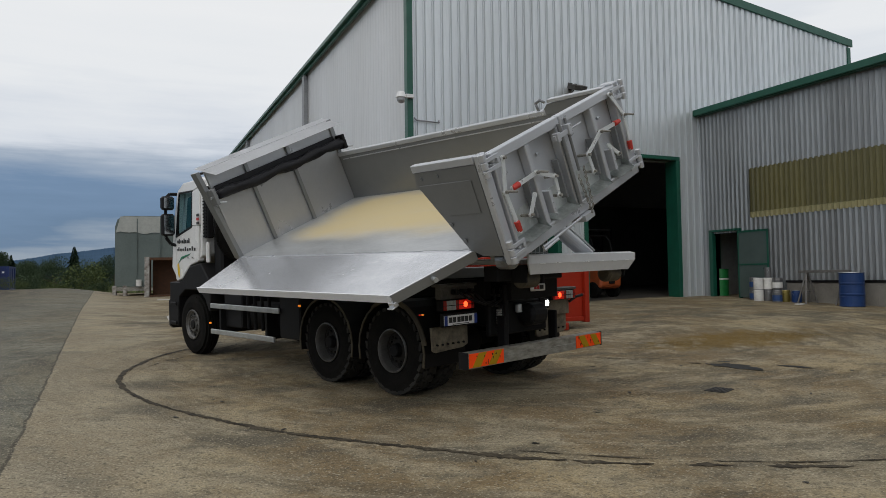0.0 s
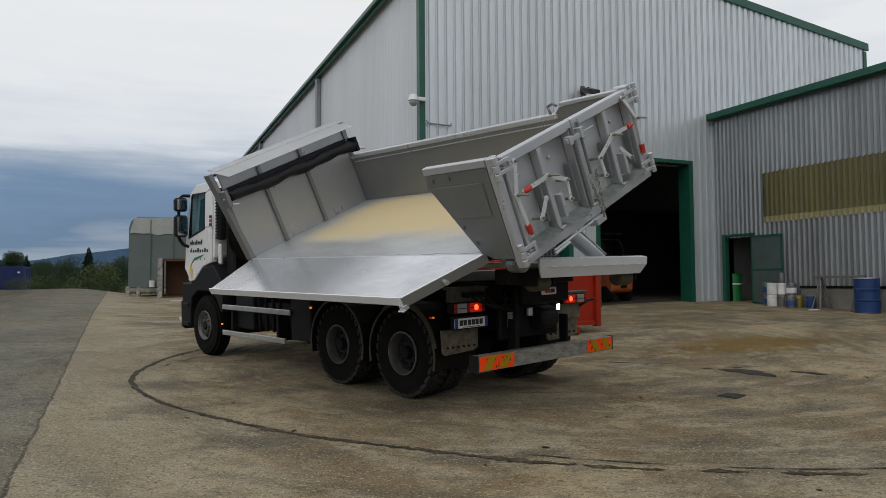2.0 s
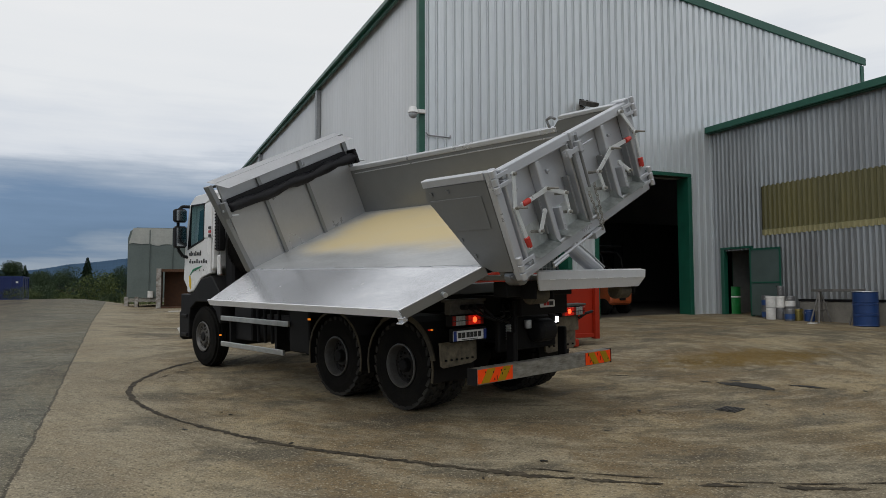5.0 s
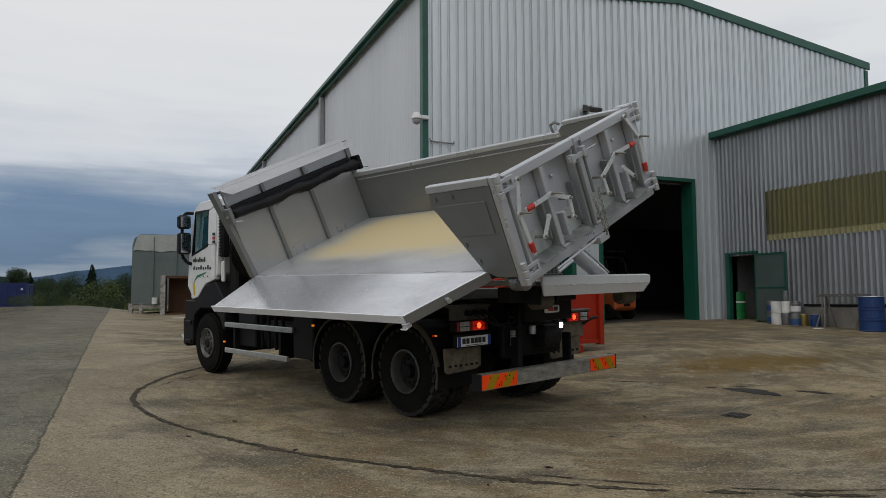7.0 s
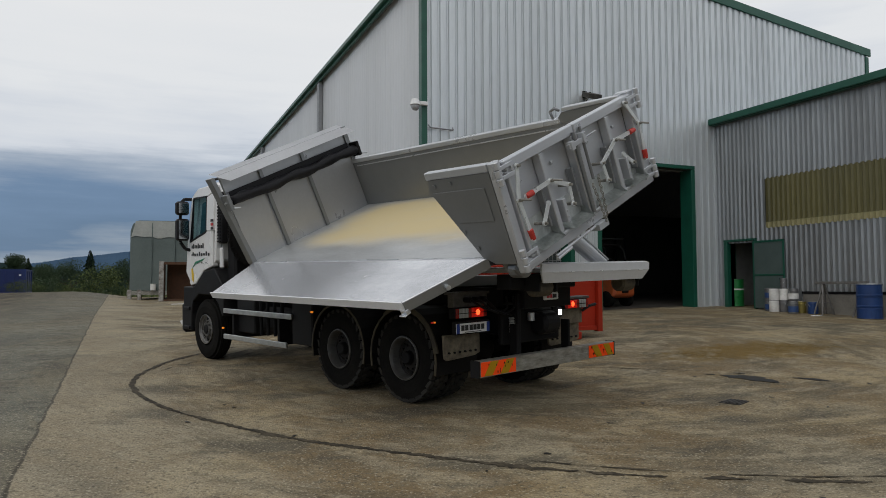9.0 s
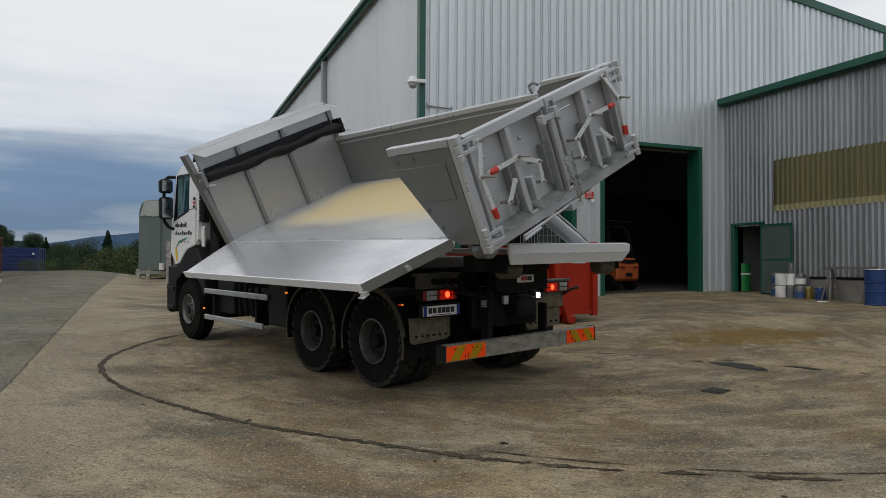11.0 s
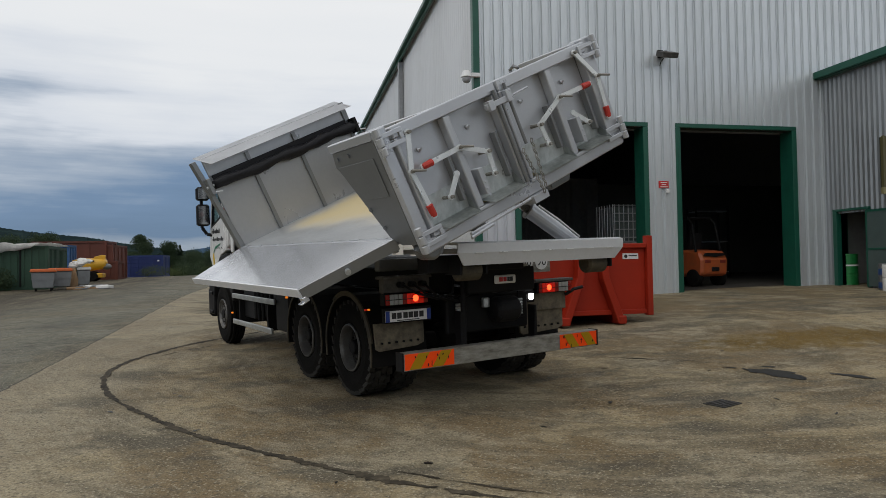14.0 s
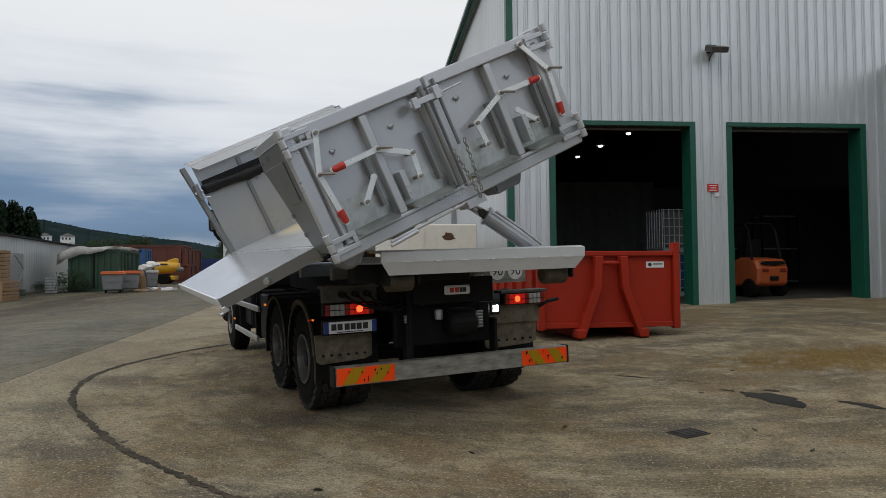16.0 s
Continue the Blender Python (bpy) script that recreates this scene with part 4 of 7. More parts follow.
for s in (-1, 1):
    wheel(s * 1.07, 6.78, RT, s, "black front tyre with steel rim", 0.10, False, 0.05, True, GRIME)

# chassis
for s in (-1, 1):
    bm = B()
    prism(bm, [(s * 0.38, 0.80), (s * 0.46, 0.80), (s * 0.46, 0.815), (s * 0.395, 0.815), (s * 0.395, 1.085), (s * 0.46, 1.085), (s * 0.46, 1.10), (s * 0.38, 1.10)], "y", 0.25, 8.0)
    part("chassis_rail", bm, BLACK, truck)
for yy in (0.30, 1.9, 3.6, 5.0, 7.6):
    bm = B()
    box(bm, -0.375, 0.375, yy, yy + 0.14, 0.83, 1.07)
    part("crossmember", bm, BLACK, truck, bevel=0.01)
for yy in (1.24, 2.60, 6.78):
    bm = B()
    rod(bm, (-0.95, yy, RT), (0.95, yy, RT), 0.085, 14)
    ball(bm, (0.05, yy, RT), (0.22, 0.2, 0.21), seg=14)
    part("axle", bm, BLACK, truck, smooth=True)
for s in (-1, 1):
    bm = B()
    for k in range(5):
        box(bm, s * 0.52, s * 0.60, 1.2 + k * 0.05, 2.64 - k * 0.05, 0.72 + k * 0.025, 0.742 + k * 0.025)
    part("leaf_spring", bm, BLACK, truck)
# subframe under the bed
for s in (-1, 1):
    bm = B()
    box(bm, s * 0.36, s * 0.48, 0.40, 5.2, 1.13, 1.36)
    part("subframe_rail", bm, BLACK, truck, bevel=0.008)
bm = B()
box(bm, -1.16, -0.05, -0.42, -0.22, 1.38, 1.54)
part("subframe_beam", bm, BLACK, truck, bevel=0.01)
bm = B()
box(bm, -1.10, 1.10, 4.60, 4.78, 1.37, 1.52)
part("subframe_beam", bm, BED, truck, bevel=0.01)
for yy in (1.0, 2.4, 3.7):
    bm = B()
    box(bm, -0.95, 0.95, yy, yy + 0.12, 1.365, 1.50)
    part("subframe_beam", bm, BED_SHADE, truck, bevel=0.008)
bm = B()
box(bm, -0.70, 0.80, -0.36, 0.9, 1.545, 1.60)
part("deck_plate", bm, BED, truck, bevel=0.006)

# rear folded crossbar
bm = B()
prism(bm, [(-0.72, 1.56), (-0.725, 1.645), (-0.66, 1.66), (-0.42, 1.655), (-0.42, 1.635), (-0.64, 1.635), (-0.70, 1.632), (-0.70, 1.565), (-0.655, 1.455), (-0.675, 1.448)], "x", -1.02, 1.02)
for v in bm.verts:
    if v.co.z < 1.5:
        v.co.x *= 0.92
bar = part("rear_crossbar", bm, BAR, truck, "folded light grey steel crossbar")
for k in range(7):
    bm = B()
    box(bm, -0.84 + 0.27 * k, -0.75 + 0.27 * k, -0.731, -0.7225, 1.556, 1.564)
    part("weld_seam", bm, ZINC, bar)
for x in (-0.79, 0.80):
    bm = B()
    lathe(bm, [(-0.13, 0.07), (-0.11, 0.10), (0.11, 0.10), (0.13, 0.07)], 20, pose(x, -0.50, 1.40))
    part("buffer_roller", bm, GUARD, truck, "dirty grey rubber buffer", smooth=False)
    for x0 in ((x - 0.15, x + 0.135) if x < 0 else (x + 0.135,)):
        part("buffer_bracket", box(B(), x0, x0 + 0.025, -0.62, -0.34, 1.36, 1.54), BLACK, truck, bevel=0.005)

# tail: bumper, lamps, plate, flaps
bm = B()
prism(bm, [(-0.05, 0.445), (-0.05, 0.615), (0.07, 0.615), (0.07, 0.60), (-0.035, 0.60), (-0.035, 0.46), (0.07, 0.46), (0.07, 0.445)], "x", -1.245, 1.245)
bumper = part("rear_bumper", bm, STEEL, truck, "dirty galvanised steel underrun bar", bevel=0.003)
bm = B()
prism(bm, [(-0.055, 0.527), (-0.051, 0.531), (-0.0505, 0.523)], "x", -0.67, 0.69)
part("bumper_crease", bm, STEEL, bumper)
for s in (-1, 1):
    x0, x1 = (-1.235, -0.68) if s < 0 else (0.70, 1.24)
    bm = B()
    box(bm, x0, x1, -0.0575, -0.0515, 0.455, 0.607)
    haz = part("hazard_board", bm, HAZ_O, bumper, "orange reflective board with yellow slanted stripes")
    w = (x1 - x0)
    for k in range(2):
        a = x0 + w * (0.08 + 0.46 * k)
        bm = B()
        lean = 0.13 if s < 0 else -0.13
        off = 0.0 if s < 0 else 0.11
        prism(bm, [(a + off, 0.457), (a + off + 0.125, 0.457), (a + off + 0.125 + lean * 0.8, 0.605), (a + off + lean * 0.8, 0.605)], "y", -0.0615, -0.058)
        part("stripe", bm, HAZ_Y, haz)
    chips = random.Random(31 + s)
    for k in range(9):
        cx, cz = chips.uniform(x0 + 0.05, x1 - 0.05), chips.uniform(0.475, 0.59)
        r1, r2 = chips.uniform(0.004, 0.012), chips.uniform(0.008, 0.02)
        bm = B()
        prism(bm, [(cx + r1 * math.cos(q) * chips.uniform(0.6, 1.2), cz + r2 * math.sin(q) * chips.uniform(0.6, 1.2)) for q in (2 * math.pi * i / 8 for i in range(8))], "y", -0.0632, -0.0617)
        part("chip", bm, BLACK, haz)
    bm = B()
    box(bm, s * 1.246, s * 1.265, -0.055, 0.075, 0.44, 0.62)
    part("end_cap", bm, PLASTIC, bumper)
    bm = B()
    box(bm, s * 0.46, s * 0.50, 0.075, 0.2, 0.46, 0.95)
    part("bumper_bracket", bm, BLACK, truck, bevel=0.01)


def lamp_unit(x0, x1, lit):
    """A tail lamp: red, clear and lit red fields behind ribs."""
    u = part("tail_lamp", box(B(), x0 - 0.01, x1 + 0.01, 0.34, 0.44, 1.045, 1.165), BLACK, truck, "red and clear tail lamp, lit", bevel=0.006)
    n = 10
    w = (x1 - x0) / n
    for k in range(n):
        mm = LENS_R
        if k in lit[0]:
            mm = LENS_W
        if k in lit[1]:
            mm = LENS_ON
        part("lens", box(B(), x0 + k * w + 0.002, x0 + (k + 1) * w - 0.002, 0.325, 0.338, 1.052, 1.158), mm, u, bevel=0.003)
    part("rib", box(B(), x0, x1, 0.318, 0.324, 1.10, 1.107), BLACK, u)
    cx = x0 + w * (sum(lit[1]) / len(lit[1]) + 0.5)
    part("bulb", lathe(B(), [(-0.324, 0.034), (-0.314, 0.026)], 16, pose(cx, 0, 1.106, 0, 0, -90)), BULB_ON, u, "lit red bulb glow")
    return u


lamp_unit(-1.225, -0.735, ((1, 2, 3), (5, 6, 7, 8)))
lamp_unit(0.745, 1.235, ((6, 7, 8), (1, 2, 3, 4)))
for x0, x1, zt in ((-1.25, -0.68, 1.34), (0.70, 1.27, 1.20)):
    bm = B()
    box(bm, x0, x1, 0.33, 0.50, zt - 0.03, zt)
    part("lamp_shelf", bm, GRIME, truck, "dirty grey steel shelf", bevel=0.005)
bm = B()
box(bm, -1.23, -0.69, 0.36, 0.46, 1.17, 1.32)
sock = part("socket_panel", bm, GRIME, truck, "grey panel with cable sockets", bevel=0.006)
for x in (-1.05, -0.92, -0.80):
    bm = B()
    rod(bm, (x, 0.28, 1.25), (x, 0.37, 1.25), 0.032, 12)
    part("socket", bm, PLASTIC, sock)
for k in range(3):
    bm = B()
    x = -1.05 + 0.12 * k
    pipe(bm, [(x, 0.27, 1.25), (x + 0.1, 0.20, 1.17 - 0.02 * k), (x + 0.35, 0.18, 1.09 - 0.02 * k), (x + 0.55, 0.22, 1.13), (x + 0.62, 0.3, 1.26)], 0.013)
    part("hose", bm, PLASTIC, truck, smooth=True)
plate = part("number_plate", box(B(), -1.245, -0.725, 0.30, 0.312, 0.885, 0.995), PLATE, truck, "white number plate with blue band", bevel=0.002)
part("blue_band", box(B(), -1.245, -1.20, 0.296, 0.2995, 0.885, 0.995), BLUE_EU, plate)
part("blue_band", box(B(), -0.77, -0.725, 0.296, 0.2995, 0.885, 0.995), BLUE_EU, plate)
for k, (a, b) in enumerate(((-1.175, -1.125), (-1.115, -1.065), (-1.045, -0.995), (-0.985, -0.935), (-0.925, -0.875), (-0.86, -0.81))):
    part("bar", box(B(), a, b, 0.2965, 0.2995, 0.915, 0.975), INK, plate)
part("bar", box(B(), -1.12, -0.86, 0.2965, 0.2995, 0.893, 0.900), INK, plate)
part("plate_holder", box(B(), -1.26, -0.71, 0.3125, 0.36, 0.87, 1.02), BLACK, truck, bevel=0.005)
for s in (-1, 1):
    bm = B()
    x0, x1 = (-1.30, -0.72) if s < 0 else (0.54, 1.20)
    prism(bm, [(x0 + 0.02, 0.60), (x0 + 0.06, 0.575), (x1 - 0.08, 0.60), (x1, 0.63), (x1, 0.86), (x0, 0.86)], "y", 0.46, 0.49)
    part("mudflap", bm, FLAP, truck, "mud-caked patterned mudflap", bevel=0.004)
    for k in range(6):
        bx = x0 + 0.08 + k * (x1 - x0 - 0.16) / 5
        part("bolt", rod(B(), (bx, 0.44, 0.66), (bx, 0.46, 0.66), 0.012, 8), BLACK, truck)
part("valance_panel", box(B(), 0.56, 1.22, 0.42, 0.45, 0.84, 1.04), FLAP, truck, "dirty grey panel below the lamp", bevel=0.005)
# work lamp and side markers
wl_ob = part("work_lamp", box(B(), 0.56, 0.68, 0.33, 0.42, 0.955, 1.085), BLACK, truck, "lit square white work lamp", bevel=0.01)
part("lens", box(B(), 0.587, 0.653, 0.318, 0.329, 0.985, 1.055), LAMP_ON, wl_ob, bevel=0.012)
arm = part("marker_arm", pipe(B(), [(1.2, 0.40, 1.0), (1.30, 0.36, 1.06), (1.42, 0.34, 1.08)], 0.02), PLASTIC, truck, "rubber marker arm with lamp")
part("lens", box(B(), 1.41, 1.43, 0.31, 0.34, 1.072, 1.09), LENS_R, arm, bevel=0.006)
for x in (-1.31, -1.275):
    part("side_marker", box(B(), x, x + 0.016, 0.62, 0.65, 0.988, 1.004), LENS_ON if x < -1.3 else AMBER, truck)
for yy, zz in ((5.98, 0.61), (3.20, 1.0)):
    part("side_marker", box(B(), -1.265, -1.24, yy, yy + 0.035, zz - 0.013, zz + 0.013), AMBER, truck, "lit amber side marker")

# tow coupling, maker's badge and odds between the rails
bm = B()
box(bm, -0.55, 0.52, 0.26, 0.34, 0.70, 1.10)
part("tow_crossbeam", bm, BLACK, truck, bevel=0.02)
bm = B()
lathe(bm, [(-0.16, 0.10), (-0.12, 0.14), (0.12, 0.14), (0.16, 0.10)], 18, pose(0.12, 0.16, 0.93, 0, 0, 0))
box(bm, -0.02, 0.26, 0.05, 0.26, 0.84, 0.98)
part("tow_coupling", bm, PLASTIC, truck, bevel=0.01)
badge = part("maker_badge", box(B(), -0.13, 0.15, -0.025, 0.0, 1.215, 1.305), WHITE, truck, "white oblong badge with dark shapes", bevel=0.02)
for a, b in ((-0.075, -0.03), (-0.02, 0.02), (0.03, 0.06), (0.065, 0.10)):
    part("bar", box(B(), a, b, -0.030, -0.0255, 1.237, 1.283), RED_MARK if a < 0 else INK, badge)
part("badge_mount", box(B(), -0.45, 0.42, 0.003, 0.12, 1.13, 1.38), BLACK, truck, bevel=0.01)
for k in range(4):
    part("step_plate", box(B(), -0.25 + 0.14 * k, -0.15 + 0.14 * k, -0.06, 0.10, 1.385, 1.41), STEEL, truck)
for x in (-0.43, 0.37):
    bm = B()
    for k in range(6):
        rod(bm, (x - 0.035, 0.22, 0.86 + 0.03 * k), (x + 0.035, 0.22, 0.86 + 0.03 * k), 0.014, 8)
    part("air_filter_stack", bm, GALV, truck, "grey ribbed fitting")
bm = B()
rod(bm, (-0.45, 0.1, 0.60), (-0.45, 0.1, 1.30), 0.03, 10)
part("post", bm, BLACK, truck)
bm = B()
rod(bm, (-0.10, 0.20, 0.96), (-0.10, 0.20, 1.06), 0.045, 12)
part("valve", bm, GALV, truck, bevel=0.006)
for x in (0.85, 1.08):
    disc = part("speed_disc", rod(B(), (x, 0.679, 1.395), (x, 0.674, 1.395), 0.095, 28), PLATE, truck, "white round speed disc")
    t = bpy.data.curves.new("speed_number", "FONT")
    t.body, t.size, t.extrude, t.align_x, t.align_y = "90", 0.145, 0.001, "CENTER", "CENTER"
    t.materials.append(INK)
    n90 = new("speed_number", t)
    n90.matrix_world = pose(x, 0.6725, 1.395, 90, 0, 0)
    n90.parent = disc
bm = B()
box(bm, 0.68, 1.22, 0.681, 0.695, 1.27, 1.57)
part("disc_panel", bm, STEEL, truck, "light grey steel panel")

# mudguards over the twin axles
for s in (-1, 1):
    for yy, nm in ((1.24, 0), (2.60, 1)):
        bm, rim = B(), B()
        pts = []
        for k in range(15):
            a = radians(-14 + 208 * k / 14)
            pts.append((yy + 0.62 * math.cos(a), RT + 0.62 * math.sin(a) * 0.98))
        for (y0, z0), (y1, z1) in zip(pts, pts[1:]):
            if (nm == 0 and (y0 + y1) / 2 > 1.94) or (nm == 1 and (y0 + y1) / 2 < 1.90):
                continue
            v = [bm.verts.new(c) for c in ((s * 0.60, y0, z0), (s * 1.25, y0, z0), (s * 1.25, y1, z1), (s * 0.60, y1, z1))]
            bm.faces.new(v)
            c2 = Vector((yy, RT))
            o0, o1 = (Vector((y0, z0)) - c2) * 0.955 + c2, (Vector((y1, z1)) - c2) * 0.955 + c2
            v = [rim.verts.new(c) for c in ((s * 1.25, y0, z0), (s * 1.25, y1, z1), (s * 1.25, o1.x, o1.y), (s * 1.25, o0.x, o0.y))]
            rim.faces.new(v)
        for shell in (bm, rim):
            bmesh.ops.remove_doubles(shell, verts=shell.verts, dist=1e-4)
        bmesh.ops.solidify(bm, geom=bm.faces[:], thickness=0.012)
        guard = part("mudguard", bm, BLACK, truck, "black mudguard with dried mud on its rim")
        bmesh.ops.solidify(rim, geom=rim.faces[:], thickness=0.012)
        part("muddy_rim", rim, GUARD, guard, "rim caked with dried mud")

# dust-caked rear aprons of the last guards
for s in (-1, 1):
    bm = B()
    prev = None
    for k in range(15):
        a = radians(122 - 112 * k / 14)
        wide = 0.018 + 0.055 * k / 14
        ring = [bm.verts.new((x, 1.24 - r_ * math.cos(a), RT + r_ * math.sin(a))) for x, r_ in ((s * 1.256, 0.60), (s * 1.256, 0.60 + wide), (s * 1.275, 0.60 + wide), (s * 1.275, 0.60))]
        if prev:
            for i in range(4):
                bm.faces.new((prev[i], prev[(i + 1) % 4], ring[(i + 1) % 4], ring[i]))
        else:
            bm.faces.new(ring)
        prev = ring
    bm.faces.new(prev)
    part("guard_apron", bm, GUARD, truck, "mud-brown curved apron behind the rear wheel")

# side guard and things behind it
for z0, z1, y0, y1 in ((0.86, 0.94, 3.80, 6.0), (0.43, 0.51, 3.95, 6.0)):
    part("side_guard_bar", box(B(), -1.25, -1.21, y0, y1, z0, z1), GALV, truck, "bright aluminium side guard bar", bevel=0.008)
    part("side_guard_bar", box(B(), 1.21, 1.25, y0, y1, z0, z1), GALV, truck, "bright aluminium side guard bar", bevel=0.008)
for yy in (4.2, 5.7):
    part("guard_bracket", box(B(), -1.205, -0.50, yy, yy + 0.06, 0.45, 0.92), BLACK, truck)
bm = B()
lathe(bm, [(-0.7, 0.20), (-0.66, 0.23), (0.66, 0.23), (0.7, 0.20)], 22, pose(-0.80, 4.65, 0.75, 0, 0, 90))
part("air_tank", bm, BLACK, truck, bevel=0.004)
bm = B()
box(bm, -1.12, -0.55, 5.15, 5.75, 0.55, 1.1)
part("battery_box", bm, PLASTIC, truck, bevel=0.02)
bm = B()
box(bm, -1.20, -0.55, 3.30, 3.85, 0.50, 1.12)
part("tool_box", bm, PLASTIC, truck, bevel=0.02)
for k in range(4):
    part("pipe_riser", rod(B(), (-1.12, 4.25 + 0.22 * k, 0.56), (-1.12, 4.28 + 0.22 * k, 1.20), 0.028, 8), BLACK, truck)
bm = B()
box(bm, 0.55, 1.2, 3.6, 5.4, 0.45, 1.05)
part("fuel_tank", bm, GALV, truck, "grey fuel tank", bevel=0.05)
part("red_cover", box(B(), -1.15, -0.75, 5.62, 6.35, 1.10, 1.18), RED_MARK, truck, "red cover behind the cab", bevel=0.02)
# hydraulic ram
bm = B()
rod(bm, (0.86, -0.16, 1.62), (0.36, -0.02, 1.98), 0.085, 20)
rod(bm, (0.37, -0.022, 1.973), (0.345, -0.015, 1.99), 0.10, 20)
ram = part("ram_barrel", bm, BED, truck, "grey tipping ram", bevel=0.005)
bm = B()
rod(bm, (0.35, -0.017, 1.985), (-0.05, 0.09, 2.26), 0.045, 18)
part("ram_rod", bm, CHROME, ram, "bright steel ram rod", smooth=True)
bm = B()
pipe(bm, [(0.84, -0.26, 1.68), (0.62, -0.20, 1.86), (0.40, -0.13, 2.02)], 0.014)
part("ram_pipe", bm, GALV, ram)

# ---- cab ----
CX0, CX1 = -1.20, 1.20
CY0, CY1 = 6.38, 8.15
bm = B()
# shell with a window cut in each side
side = [(CY0, 1.75), (CY0, 3.0), (CY0 + 0.08, 3.10), (CY0 + 0.30, 3.16), (7.15, 3.12), (7.62, 2.98), (7.86, 2.40), (8.13, 1.95), (8.15, 1.30), (7.3, 1.30), (6.95, 1.60)]
prism(bm, side, "x", CX0 + 0.10, CX1 - 0.10)
for v in bm.verts:
    if v.co.z > 2.2:
        v.co.x *= 0.955
cab = part("cab", bm, WHITE, truck, "white forward-control truck cab", bevel=0.03)
for s in (-1, 1):
    e = s * 1.20
    def xx(z):
        return s * (1.20 - 0.045 * max(0, z - 2.1))
    # door panels round the side window
    for nm, pts in (("door", [(6.50, 1.66), (6.86, 1.58), (7.20, 1.34), (7.55, 1.30), (7.55, 2.12), (6.78, 2.28), (6.50, 2.28)]), ("pillar", [(6.46, 2.285), (6.77, 2.285), (6.81, 2.90), (6.52, 2.96)]), ("rear_panel", [(6.38, 1.75), (6.44, 1.70), (6.44, 2.98), (6.38, 2.98)]), ("roof_rail", [(6.52, 2.97), (6.81, 2.905), (7.40, 2.91), (7.55, 2.95), (7.20, 3.08), (6.52, 3.10)]), ("front_pillar", [(7.555, 1.35), (7.95, 1.55), (7.80, 2.30), (7.57, 2.94), (7.42, 2.90), (7.555, 2.12)])):
        bm = B()
        prism(bm, pts, "x", s * 1.09, s * 1.205)
        for v in bm.verts:
            if v.co.z > 2.1:
                v.co.x -= s * 0.05 * (v.co.z - 2.1)
        part(nm, bm, WHITE, cab, bevel=0.012)
    bm = B()
    prism(bm, [(6.785, 2.285), (7.55, 2.13), (7.41, 2.895), (6.815, 2.895)], "x", s * 1.145, s * 1.150)
    part("side_window", bm, GLASS, cab, "tinted side window")
    for pts in ([(6.76, 2.25), (7.56, 2.09), (7.55, 2.13), (6.785, 2.285)], [(6.76, 2.25), (6.785, 2.285), (6.815, 2.895), (6.79, 2.92)], [(6.79, 2.92), (6.815, 2.895), (7.41, 2.895), (7.42, 2.925)], [(7.55, 2.13), (7.58, 2.10), (7.44, 2.925), (7.41, 2.895)]):
        bm = B()
        prism(bm, pts, "x", s * 1.15, s * 1.21)
        for v in bm.verts:
            if v.co.z > 2.1 and abs(v.co.x) > 1.18:
                v.co.x -= s * 0.05 * (v.co.z - 2.1)
        part("window_seal", bm, PLASTIC, cab)
    bm = B()
    prism(bm, [(6.80, 2.31), (7.2, 2.25), (7.1, 2.80), (6.82, 2.85)], "x", s * 1.105, s * 1.115)
    part("curtain", bm, CURTAIN, cab, "teal cab curtain")
    # black lower cab, wheel arch and steps
    bm = B()
    arch = [(7.30 + 0.0, 1.28), (8.10, 1.28), (8.18, 0.48), (7.45, 0.48), (7.42, 0.80), (7.30, 1.02), (7.05, 1.15), (6.50, 1.15), (6.26, 1.0), (6.12, 0.80), (6.06, 0.80), (6.06, 1.30), (6.42, 1.62), (6.86, 1.56), (7.2, 1.31)]
    prism(bm, arch, "x", s * 0.92, s * 1.22)
    part("wheel_arch", bm, PLASTIC, cab, "black plastic wheel arch", bevel=0.015)
    for z in (0.50, 0.85):
        part("step", box(B(), s * 1.0, s * 1.25, 7.52, 8.0, z, z + 0.06), PLASTIC, cab, bevel=0.01)
    # mirrors
    arm2 = part("mirror_arm", pipe(B(), [(s * 1.12, 7.46, 2.90), (s * 1.28, 7.50, 2.90), (s * 1.36, 7.50, 2.82), (s * 1.36, 7.50, 2.10), (s * 1.28, 7.48, 1.98), (s * 1.14, 7.44, 1.94)], 0.03), PLASTIC, cab)
    for z0, z1 in ((2.13, 2.53), (2.60, 2.85)):
        bm = B()
        box(bm, s * 1.24, s * 1.47, 7.36, 7.50, z0, z1)
        mir = part("mirror", bm, PLASTIC, cab, "black door mirror", bevel=0.035)
        part("mirror_glass", box(B(), s * 1.265, s * 1.445, 7.352, 7.358, z0 + 0.03, z1 - 0.03), MIRROR, mir, "dark mirror glass", bevel=0.002)
    # deflector with slats at the cab's rear corner
    bm = B()
    box(bm, s * 1.04, s * 1.17, 6.22, 6.36, 2.05, 2.95)
    part("corner_deflector", bm, PLASTIC, cab, bevel=0.02)
    for k in range(16):
        bm = B()
        box(bm, s * 1.171, s * 1.185, 6.23, 6.35, 2.07 + 0.055 * k, 2.095 + 0.055 * k)
        part("slat", bm, BLACK, cab)
    bm = B()
    box(bm, s * 1.10, s * 1.16, 6.24, 6.33, 1.62, 1.98)
    part("corner_panel", bm, WHITE, cab, bevel=0.02)
